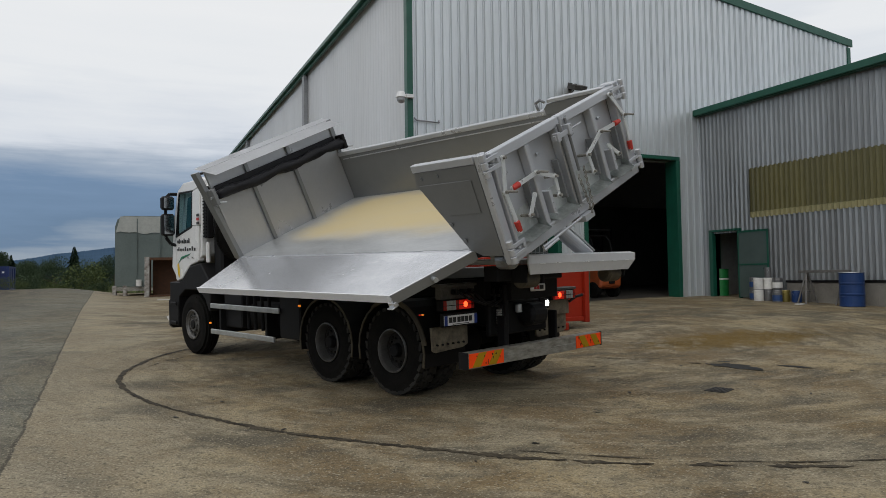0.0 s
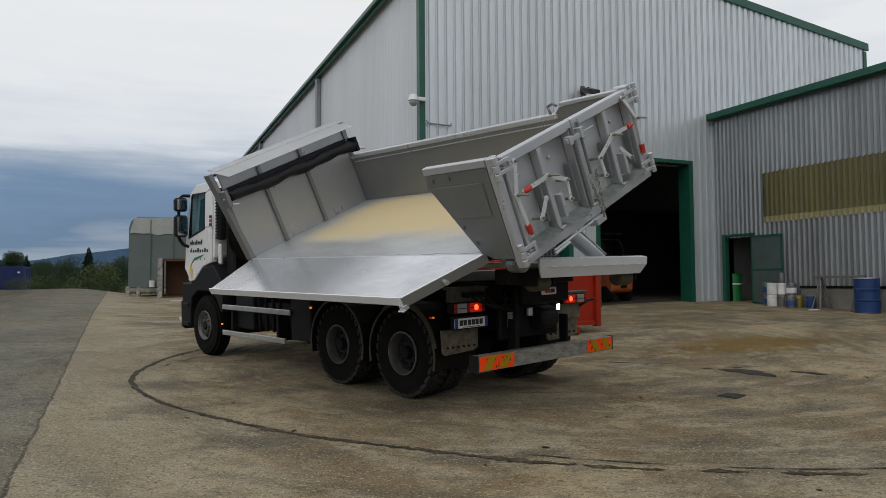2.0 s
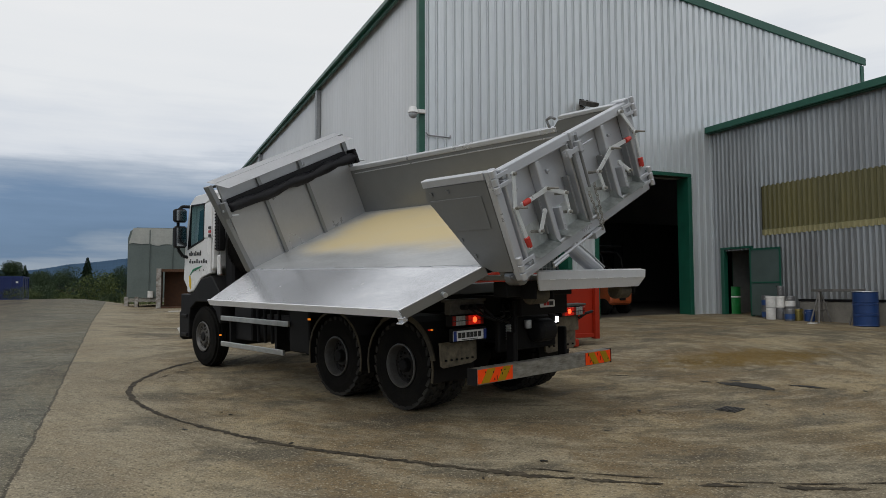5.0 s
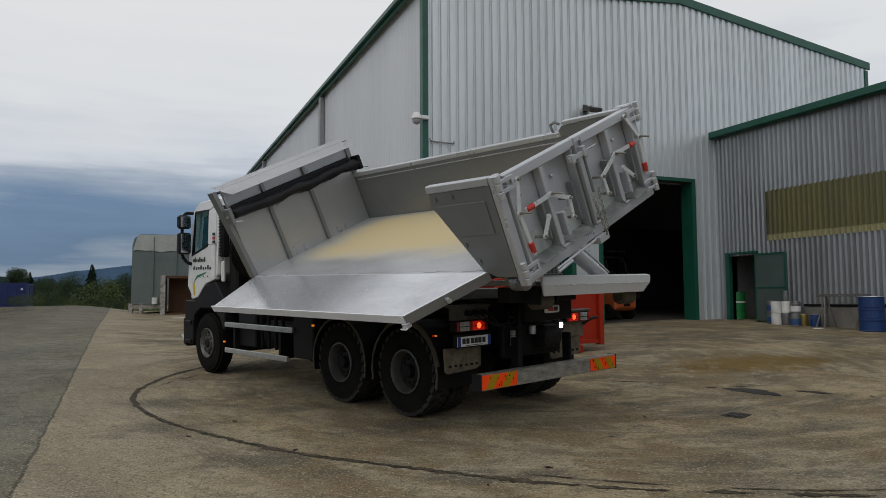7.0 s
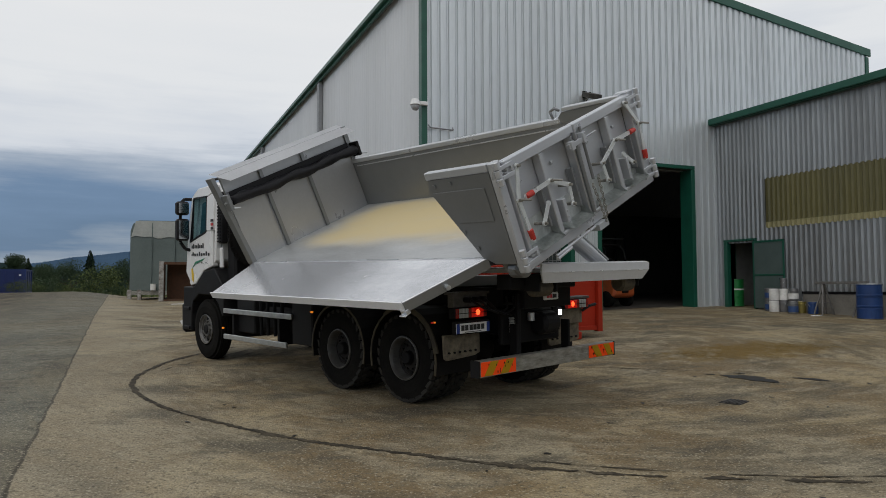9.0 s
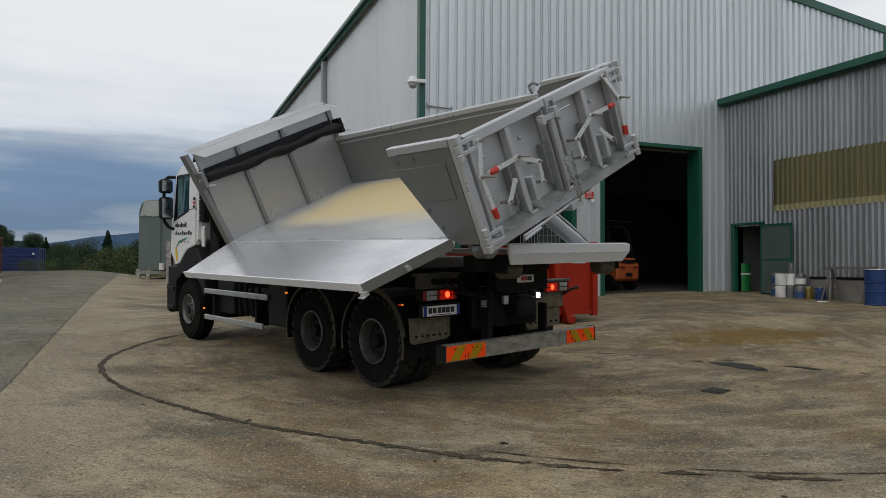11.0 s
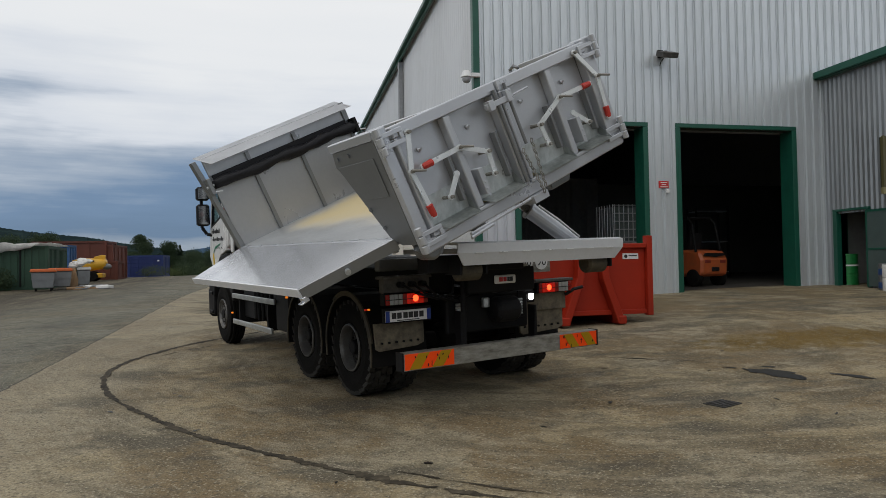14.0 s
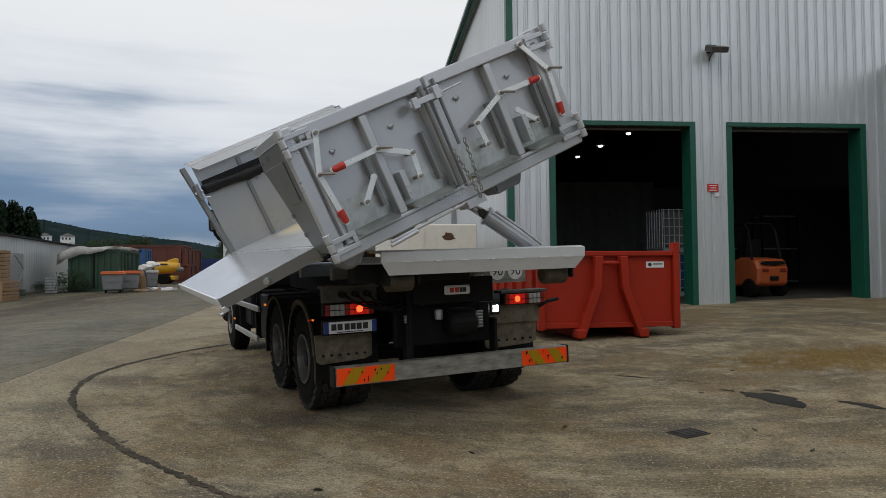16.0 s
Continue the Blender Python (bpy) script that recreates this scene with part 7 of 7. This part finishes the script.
def crumple(name, x, y, z, r, material, label, seed):
    """A crushed bag or box: a lumpy ball with hard folds."""
    bm = B()
    bmesh.ops.create_icosphere(bm, subdivisions=2, radius=1)
    for v in bm.verts:
        f = 1 + 0.45 * noise.noise(v.co * 1.9 + Vector((seed, 0, 0)))
        v.co = Vector((v.co.x * r[0] * f, v.co.y * r[1] * f, max(-0.75, v.co.z) * r[2] * f))
    return mesh_thing(name, bm, material, label, "litter", m=pose(x, y, z + r[2] * 0.7))


for k in range(7):
    rgx = random.Random(200 + k)
    crumple("plastic_bag", -6.75 + rgx.uniform(-0.35, 0.35), 35.25 + rgx.uniform(-0.25, 0.25), land(-6.75, 35.3) + 0.92 + 0.10 * (k % 3), (rgx.uniform(0.16, 0.3), 0.2, rgx.uniform(0.10, 0.2)), SHEETW, "crumpled white plastic bag heaped on the bin", k * 7.0)
crumple("cardboard_box", -7.0, 34.5, land(-7.0, 34.5), (0.22, 0.18, 0.55), WOODP, "crushed brown cardboard box between the bins", 3.0)
for k in range(4):
    crumple("plastic_bag", -6.5 + 0.35 * k, 33.9 - 0.1 * k, land(-6.2, 33.8), (0.22, 0.16, 0.10), SHEETW if k % 2 else BIN_GREY, "crumpled plastic bag on the dirt by the bins", 50.0 + k)
rg = random.Random(9)
for k in range(6, 16):
    bm = B()
    x, y = -6.0 + rg.uniform(-0.7, 0.8), 33.7 + rg.uniform(-0.6, 0.5)
    sx, sy, sz = rg.uniform(0.15, 0.5), rg.uniform(0.1, 0.4), rg.uniform(0.03, 0.22)
    hgt = land(x, y)
    prism(bm, [(-sx, -sy), (sx * 0.8, -sy * 1.1), (sx, sy * 0.8), (-sx * 0.7, sy)], "z", 0, sz)
    mesh_thing("rubbish_piece", bm, (WOODP, SHEETW, WOODP, BIN_GREY)[k % 4], "piece of cardboard or plastic rubbish by the bins", "litter", bevel=0.02, m=pose(x, y, hgt, 0, 0, rg.uniform(0, 180)))

# boom lift: a rounded hood over a low chassis, its boom folded along it
bl = thing("boom_lift", pose(-9.10, 43.6, land(-9.10, 43.6), 0, 0, 5) @ Matrix.Diagonal((1.30, 1.05, 0.92, 1)), "yellow boom lift with rounded hood", "machine")
part("chassis", box(B(), -1.2, 0.95, -0.55, 0.55, 0.22, 0.52), LIFT_Y, bl, bevel=0.05)
for sx in (-0.95, 0.45):
    for sy in (-0.6, 0.6):
        part("wheel", lathe(B(), [(-0.11, 0.14), (-0.11, 0.28), (-0.08, 0.32), (0.08, 0.32), (0.11, 0.28), (0.11, 0.14)], 24, pose(sx, sy, 0.32, 0, 0, 90)), RUBBER, bl, "black tyre")
bm = B()
prev = None
for k in range(15):
    f = k / 14
    x = -1.15 + 2.2 * f
    hh = 0.40 * math.sin(math.pi * min(1.0, 0.02 + f * 0.76)) ** 0.8
    zc = 0.98 + 0.10 * f
    ring = [bm.verts.new((x, 0.50 * math.copysign(abs(math.cos(a)) ** 0.6, math.cos(a)) * (0.5 + hh), zc + hh * math.sin(a))) for a in (2 * math.pi * i / 16 for i in range(16))]
    if prev:
        for i in range(16):
            bm.faces.new((prev[i], prev[(i + 1) % 16], ring[(i + 1) % 16], ring[i]))
    else:
        bm.faces.new(ring)
    prev = ring
bm.faces.new(prev)
hd = part("hood", bm, LIFT_Y, bl, "yellow rounded hood", smooth=True)
part("label_mark", box(B(), -0.22, 0.02, -0.515, -0.470, 0.85, 1.22), INK, hd)
part("vent_slot", box(B(), 0.28, 0.62, -0.50, -0.455, 1.22, 1.31), INK, hd, bevel=0.02)
part("counterweight", ball(B(), (1.02, 0, 0.92), (0.24, 0.36, 0.20), seg=16), BIN_GREY, bl, "grey rounded counterweight", smooth=True)
part("boom", prism(B(), [(-2.3, 1.22), (-0.9, 1.22), (-0.9, 1.48), (-2.3, 1.48)], "y", -0.12, 0.12), LIFT_Y, bl, bevel=0.02)
part("boom_head", prism(B(), [(0.55, 1.30), (1.02, 1.18), (1.02, 1.62), (0.86, 1.66), (0.55, 1.52)], "y", -0.14, 0.14), LIFT_Y, bl, bevel=0.03)

rc = tall_box("rust_container", -13.0, 47.6, -3, 4.4, 2.2, 2.42, BOX_RUST, "rust brown open steel skip container", 0.9, group="skips")
rc2 = tall_box("rust_container", -9.35, 47.5, -6, 1.15, 2.6, 2.16, BOX_RUST, "rust brown steel skip container with stepped end", 0.7, group="skips")
rc3 = tall_box("rust_container", -9.35, 46.0, -6, 1.75, 1.2, 1.14, BOX_RUST, "low rust brown steel skip", 0.7, group="skips")
bb = tall_box("blue_container", -12.25, 60.3, -3, 4.9, 2.4, 1.80, BOX_BLUE, "blue steel skip container at the yard's edge", 0.6, group="skips")
part("label_mark", box(B(), 4.45, 4.6, -0.012, -0.004, 1.30, 1.42), WHITE, bb)
for k in range(5):
    part("rail", box(B(), 0.145, 4.755, -0.035, -0.004, 0.28 + 0.30 * k, 0.33 + 0.30 * k), BOX_BLUE, bb)
bs = tall_box("blue_container", -9.95, 42.8, -4, 0.50, 1.1, 2.1, mat("blue_cabin_paint", (0.03, 0.10, 0.26), 0.6), "tall narrow blue cabin behind the green container", 0.4)

# crates in front of the shed
for k, (x, y, h, lx) in enumerate(((-10.62, 28.4, 0.80, 0.56), (-11.25, 28.9, 2.0, 0.60))):
    cr = thing("wooden_crate", pose(x, y, land(x, y), 0, 0, -6), "tall stack of pale wooden pallets" if k else "slatted wooden crate on a pallet", "crate")
    n = 5 if not k else 12
    for i in range(n):
        part("slat", box(B(), 0, lx, 0, 1.0, 0.12 + i * (h - 0.12) / n, 0.12 + (i + 0.82) * (h - 0.12) / n), WOODP, cr, bevel=0.01)
    for px in (0.02, lx / 2 - 0.04, lx - 0.10):
        part("post", box(B(), px, px + 0.08, -0.03, -0.003, 0.0, h), WOODP, cr)
    part("base", box(B(), 0.0, lx, 0.0, 1.0, 0.0, 0.117), WOODP, cr)
bm = B()
for k in range(6):
    prism(bm, [(0, 0.14 * k), (0.8, 0.14 * k + 0.02), (0.8, 0.14 * k + 0.10), (0, 0.14 * k + 0.08)], "y", 0, 1.2)
mesh_thing("sheet_stack", bm, GALV, "stack of bent grey sheet metal by the shed", "sheet stack", m=pose(-10.65, 33.0, land(-10.6, 33.5), 0, 0, 10) @ Matrix.Diagonal((0.6, 0.7, 0.9, 1)))

# tarp-covered trailer and rusty bay beyond the cab
tn = thing("covered_trailer", pose(-0.15, 45.6, land(0, 46) - 0.02, 0, 0, -10), "tall frame trailer covered with a grey green tarp", "trailer")
bm = B()
rg = random.Random(14)
sec = [(0.0, 0.55), (0.0, 4.1), (0.12, 4.55), (0.45, 4.75), (5.6, 4.75), (5.9, 4.5), (6.0, 0.55)]
for j in range(9):
    y = 7.0 * j / 8
    ring = [bm.verts.new((x + 0.05 * noise.noise(Vector((x, y, z))), y + 0.05 * noise.noise(Vector((z, x, y))), z + 0.05 * noise.noise(Vector((y, z * 0.5, x))))) for x, z in sec]
    if j:
        for i in range(len(sec) - 1):
            bm.faces.new((prev[i], prev[i + 1], ring[i + 1], ring[i]))
    else:
        bm.faces.new(ring)
    prev = ring
bm.faces.new(prev)
cov = part("tarp", bm, TENT, tn, "grey green tarp", smooth=False)
bm = B()
low = [(0.05 + 5.85 * i / 24, 3.75 + 0.04 * math.sin(i * 1.7) + 0.05 * math.sin(i * 0.7)) for i in range(25)]
prism(bm, low + [(5.7, 4.72), (0.3, 4.72)], "y", -0.06, -0.015)
part("faded_band", bm, TENT_TOP, cov, "faded pale tarp top")
for k in range(4):
    bm = B()
    x = 1.2 + 1.3 * k
    rod(bm, (x, -0.06, 0.6), (x + 0.04, -0.06, 4.6), 0.03, 8)
    part("hoop", bm, TENT, cov)
part("base_frame", box(B(), -0.15, 6.1, 0.0, 7.0, 0.28, 0.5), STEEL, tn, "pale dirty base frame")
for x in (-0.12, 0.45, 2.6):
    part("leg", box(B(), x, x + 0.2, -0.02, 0.25, 0.0, 0.6), PEEL, tn)
part("white_bucket", rod(B(), (1.35, -0.2, 0.55), (1.35, -0.2, 0.95), 0.16, 16), SHEETW, tn)
rb = thing("rusty_bay", pose(1.5, 40.4, land(2, 41) - 0.02, 0, 0, -10), "open rusty brown steel bay with pale peeling posts", "container")
part("post", box(B(), -0.16, 0.08, -0.05, 0.15, 0, 2.15), PEEL, rb, "pale peeling post", bevel=0.01)
part("back", box(B(), 0.083, 3.6, 1.2, 1.3, 0, 2.05), RUST, rb)
part("top_rail", box(B(), 0.083, 3.6, -0.02, 0.12, 1.98, 2.12), RUST, rb)
part("side", box(B(), -0.1, 0.0, 0.153, 1.2, 0, 2.05), RUST, rb)
# roof panel added only to shade the inside of the bay
part("roof", box(B(), -0.1, 3.6, 0.15, 1.3, 2.06, 2.12), RUST, rb)
part("bottom_rail", box(B(), 0.083, 3.6, -0.02, 1.2, 0.0, 0.10), RUST, rb)

# ---- plants and distance ----
def leaf_cloud(bm, c, r, n, size, rg):
    for _ in range(n):
        d = Vector((rg.gauss(0, 1), rg.gauss(0, 1), rg.gauss(0, 1))).normalized() * (rg.random() ** 0.4)
        p = Vector((c[0] + d.x * r[0], c[1] + d.y * r[1], c[2] + d.z * r[2]))
        s = size * rg.uniform(0.5, 1.3)
        m = Matrix.Translation(p) @ Euler((rg.uniform(0, 6.3), rg.uniform(0, 6.3), rg.uniform(0, 6.3))).to_matrix().to_4x4()
        v = [bm.verts.new(m @ Vector(q)) for q in ((-s, -s * 0.6, 0), (s * 0.2, -s * 0.8, s * 0.2), (s, s * 0.4, 0), (-s * 0.3, s * 0.8, -s * 0.15))]
        bm.faces.new(v)


def broad_tree(x, y, h, w, seed, material=LEAF, label="dense dark green broadleaf tree at the yard's edge", z=None, density=1.0):
    rg = random.Random(seed)
    base = land(x, y) if z is None else z
    t = thing("tree", pose(x, y, base - 0.05), label, "tree", "trees")
    bm = B()
    rod(bm, (0, 0, 0), (0.05 * h * 0.2, 0, h * 0.55), 0.028 * h, 10, 0.014 * h)
    for k in range(6):
        a = 2 * math.pi * k / 6 + rg.uniform(-0.4, 0.4)
        z0 = h * rg.uniform(0.25, 0.5)
        rod(bm, (0, 0, z0), (w * 0.35 * math.cos(a), w * 0.35 * math.sin(a), z0 + h * rg.uniform(0.15, 0.3)), 0.010 * h, 6, 0.004 * h)
    part("trunk", bm, BARK, t)
    bm = B()
    for k in range(15):
        f = rg.uniform(0.18, 0.95)
        rad = w * 0.5 * math.sin(math.pi * min(0.97, 0.2 + f * 0.75)) * rg.uniform(0.3, 0.85)
        a = rg.uniform(0, 6.28)
        c = (rad * math.cos(a), rad * math.sin(a), h * f)
        q = w * rg.uniform(0.14, 0.24)
        leaf_cloud(bm, c, (q * 1.1, q * 1.1, q * 0.9), int(900 * density), h * 0.0105, rg)
    part("crown", bm, material, t)
    return t


def spruce(x, y, h, w, seed, z=None, label="tall dark spruce against the sky"):
    rg = random.Random(seed)
    base = land(x, y) if z is None else z
    t = thing("spruce_tree", pose(x, y, base - 0.05), label, "tree", "spruces")
    part("trunk", rod(B(), (0, 0, 0), (0, 0, h * 0.96), 0.016 * h, 8, 0.003 * h), BARK, t)
    bm = B()
    n = 40
    for k in range(n):
        f = k / n
        z = h * (0.06 + 0.94 * f)
        r = w * 0.5 * (1 - f) ** 0.85 * rg.uniform(0.75, 1.15) + 0.05 * w
        m = int(15 - 8 * f)
        for i in range(m):
            a = 2 * math.pi * i / m + rg.uniform(-0.4, 0.4)
            rr = r * rg.uniform(0.7, 1.15)
            tip = Vector((rr * math.cos(a), rr * math.sin(a), z - rr * 0.28))
            sd = Vector((-math.sin(a), math.cos(a), 0)) * rr * 0.30
            mid = Vector((rr * 0.55 * math.cos(a), rr * 0.55 * math.sin(a), z + rr * 0.02))
            v = [bm.verts.new(q) for q in (Vector((0, 0, z + h * 0.02)), mid + sd, tip, mid - sd)]
            bm.faces.new(v)
            v = [bm.verts.new(q) for q in (mid + sd * 0.6 + Vector((0, 0, 0.02 * h)), tip + Vector((0, 0, -0.012 * h)), mid - sd * 0.6 - Vector((0, 0, 0.03 * h)))]
            bm.faces.new(v)
    part("crown", bm, NEEDLE, t)
    return t


def bush(x, y, h, w, seed, material=LEAF2):
    rg = random.Random(seed)
    bm = B()
    for k in range(7):
        c = (rg.uniform(-0.35, 0.35) * w, rg.uniform(-0.25, 0.25) * w, h * rg.uniform(0.2, 0.7))
        leaf_cloud(bm, c, (w * 0.27, w * 0.24, h * 0.34), 190, h * 0.028, rg)
    return mesh_thing("bush", bm, material, "rough green bush along the yard's edge", "bush", m=pose(x, y, land(x, y)))


bush(-4.6, 98.0, 4.3, 5.5, 31)
for k, (x, y, h, w) in enumerate(((-10.5, 101, 3.0, 4.5), (-8.0, 100, 2.3, 4.0), (-1.2, 97, 2.8, 4.5), (1.8, 96, 3.2, 4.5), (-13.5, 103, 2.6, 5), (-17, 100, 2.6, 5), (-21, 100, 2.4, 5), (4.5, 96, 3.4, 5), (-6.5, 99, 1.8, 3.5), (-2.8, 96, 1.8, 3.0))):
    bush(x, y, h, w, 40 + k, LEAF2 if k % 3 else LEAF)
bush(-6.9, 50.5, 0.85, 2.0, 62, LEAF2)
bush(-6.4, 55.0, 0.7, 1.8, 63, LEAF2)
bush(-9.75, 33.6, 1.25, 1.5, 60, LEAF)
bush(-11.2, 34.0, 0.6, 1.0, 61, LEAF)
bush(-10.9, 31.6, 0.4, 0.8, 64, LEAF)
for k, (x, y, h, w) in enumerate(((-20.3, 120, 7.9, 5.2), (-16.4, 121, 6.4, 4.8), (-12.6, 124, 5.2, 6.0), (-27, 118, 4.6, 7), (-9.0, 118, 5.2, 7.0), (-5.5, 122, 5.0, 7), (-1.0, 120, 5.6, 8), (3.5, 118, 6.6, 8), (-24, 128, 5.0, 8), (-34, 120, 7.8, 6.5), (-41, 118, 6.8, 9), (-30, 126, 5.8, 8), (-37.5, 124, 7.4, 7.5), (-46, 120, 6.2, 9), (-64.5, 152, 8.0, 11), (-60.0, 153, 8.2, 9), (-55, 155, 9.0, 10), (-50, 150, 8.6, 11), (-44.5, 152, 8.2, 11), (-68.5, 150, 8.8, 10), (7.5, 116, 7, 8), (-12, 112, 4.4, 6), (-18.5, 112, 4.0, 6))):
    broad_tree(x, y, h, w, 70 + k, label="dense dark green broadleaf tree beyond the yard")
for k, (x, y, h, w) in enumerate(((-15.0, 122, 6.3, 2.6), (-9.05, 165, 9.6, 4.5), (-20.5, 150, 7.2, 3.6), (-57.5, 117, 13.6, 8.6), (-56.0, 119, 14.4, 8.6), (-54.6, 116, 13.4, 8.2), (-53.4, 118, 14.0, 8.2), (-52.2, 117, 13.2, 7.8), (-51.2, 119, 12.4, 7.2), (-55.3, 121, 14.6, 8.8), (-50.6, 117, 11.0, 6.6), (-53.0, 122, 13.6, 8.8))):
    spruce(x, y, h, w, 90 + k)
rg = random.Random(33)
bm = B()
for _ in range(2600):
    x, y = rg.uniform(-32, 10), rg.uniform(92.5, 100)
    y += 0.25 * x * 0.2
    h = rg.uniform(0.25, 0.95)
    a = rg.uniform(0, 3.14)
    dx, dy, z = 0.09 * math.cos(a), 0.09 * math.sin(a), land(x, y)
    v = [bm.verts.new(q) for q in ((x - dx, y - dy, z), (x + dx, y + dy, z), (x + dx * 0.3 + rg.uniform(-0.15, 0.15), y + dy * 0.3, z + h))]
    bm.faces.new(v)
mesh_thing("tall_grass", bm, GRASS, "tall rough meadow grass beyond the yard", "grass", "stuff")


def ridge(name, pts, depth, material, label, rough, seed, step=0.004):
    """A wooded hill whose crest follows (x, y, height); it falls off towards the yard and behind."""
    bm = B()
    crest = []
    n = 420
    tot = len(pts) - 1
    for i in range(n + 1):
        f = i / n * tot
        k = min(int(f), tot - 1)
        t = f - k
        t = t * t * (3 - 2 * t)
        p = Vector(pts[k]).lerp(Vector(pts[k + 1]), t)
        p.z += rough * (noise.noise(Vector((i * 0.9, seed, 0))) + 0.6 * noise.noise(Vector((i * 0.23, seed, 3))) + 0.7 * noise.noise(Vector((i * 2.3, seed, 7))))
        crest.append(p)
    rows = []
    for back, low in ((-depth, 0.0), (-depth * 0.45, 0.55), (-depth * 0.12, 0.9), (0.0, 1.0), (depth * 0.5, 0.3), (depth * 1.2, 0.0)):
        rows.append([bm.verts.new((p.x * (1 + back / p.length), p.y * (1 + back / p.length), p.z * low - (3 if low == 0 else 0) + (rough * 0.8 * noise.noise(Vector((i * 0.7, low * 9, seed))) if 0 < low < 1 else 0))) for i, p in enumerate(crest)])
    for a, b in zip(rows, rows[1:]):
        for i in range(n):
            bm.faces.new((a[i], a[i + 1], b[i + 1], b[i]))
    return mesh_thing(name, bm, material, label, "hill", "structure", smooth=True)


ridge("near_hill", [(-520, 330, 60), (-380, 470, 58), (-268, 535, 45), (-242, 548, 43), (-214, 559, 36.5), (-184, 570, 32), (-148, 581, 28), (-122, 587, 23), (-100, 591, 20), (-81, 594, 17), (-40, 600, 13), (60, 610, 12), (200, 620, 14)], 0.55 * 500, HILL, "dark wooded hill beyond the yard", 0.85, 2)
ridge("far_hill", [(-900, 2300, 90), (-560, 2400, 60), (-341, 2477, 66), (-253, 2487, 80), (-192, 2493, 93), (-129, 2497, 100), (-23, 2500, 115), (122, 2497, 138), (500, 2450, 160), (1200, 2300, 120)], 900, MOUNT, "distant hill range tinted blue for haze", 2.0, 5)
for x, y, w in ((-151.5, 347, 5.6), (-142.5, 350, 6.2)):
    hs = thing("house", pose(x, y, 17.2, 0, 0, 22), "small white house far off on the wooded hill", "house", "far houses")
    part("wall", box(B(), -w / 2, w / 2, 0, 5, -6, 3.0), WHITE, hs)
    part("roof", prism(B(), [(-w / 2 - 0.4, 2.9), (w / 2 + 0.4, 2.9), (0, 4.4)], "y", -0.4, 5.3), mat("grey_tile_roof", (0.25, 0.23, 0.21), 0.8), hs)
    for k in range(3):
        part("window", box(B(), -w / 2 + 0.7 + 1.5 * k, -w / 2 + 1.4 + 1.5 * k, -0.05, -0.01, 1.2, 2.2), BLACK, hs)
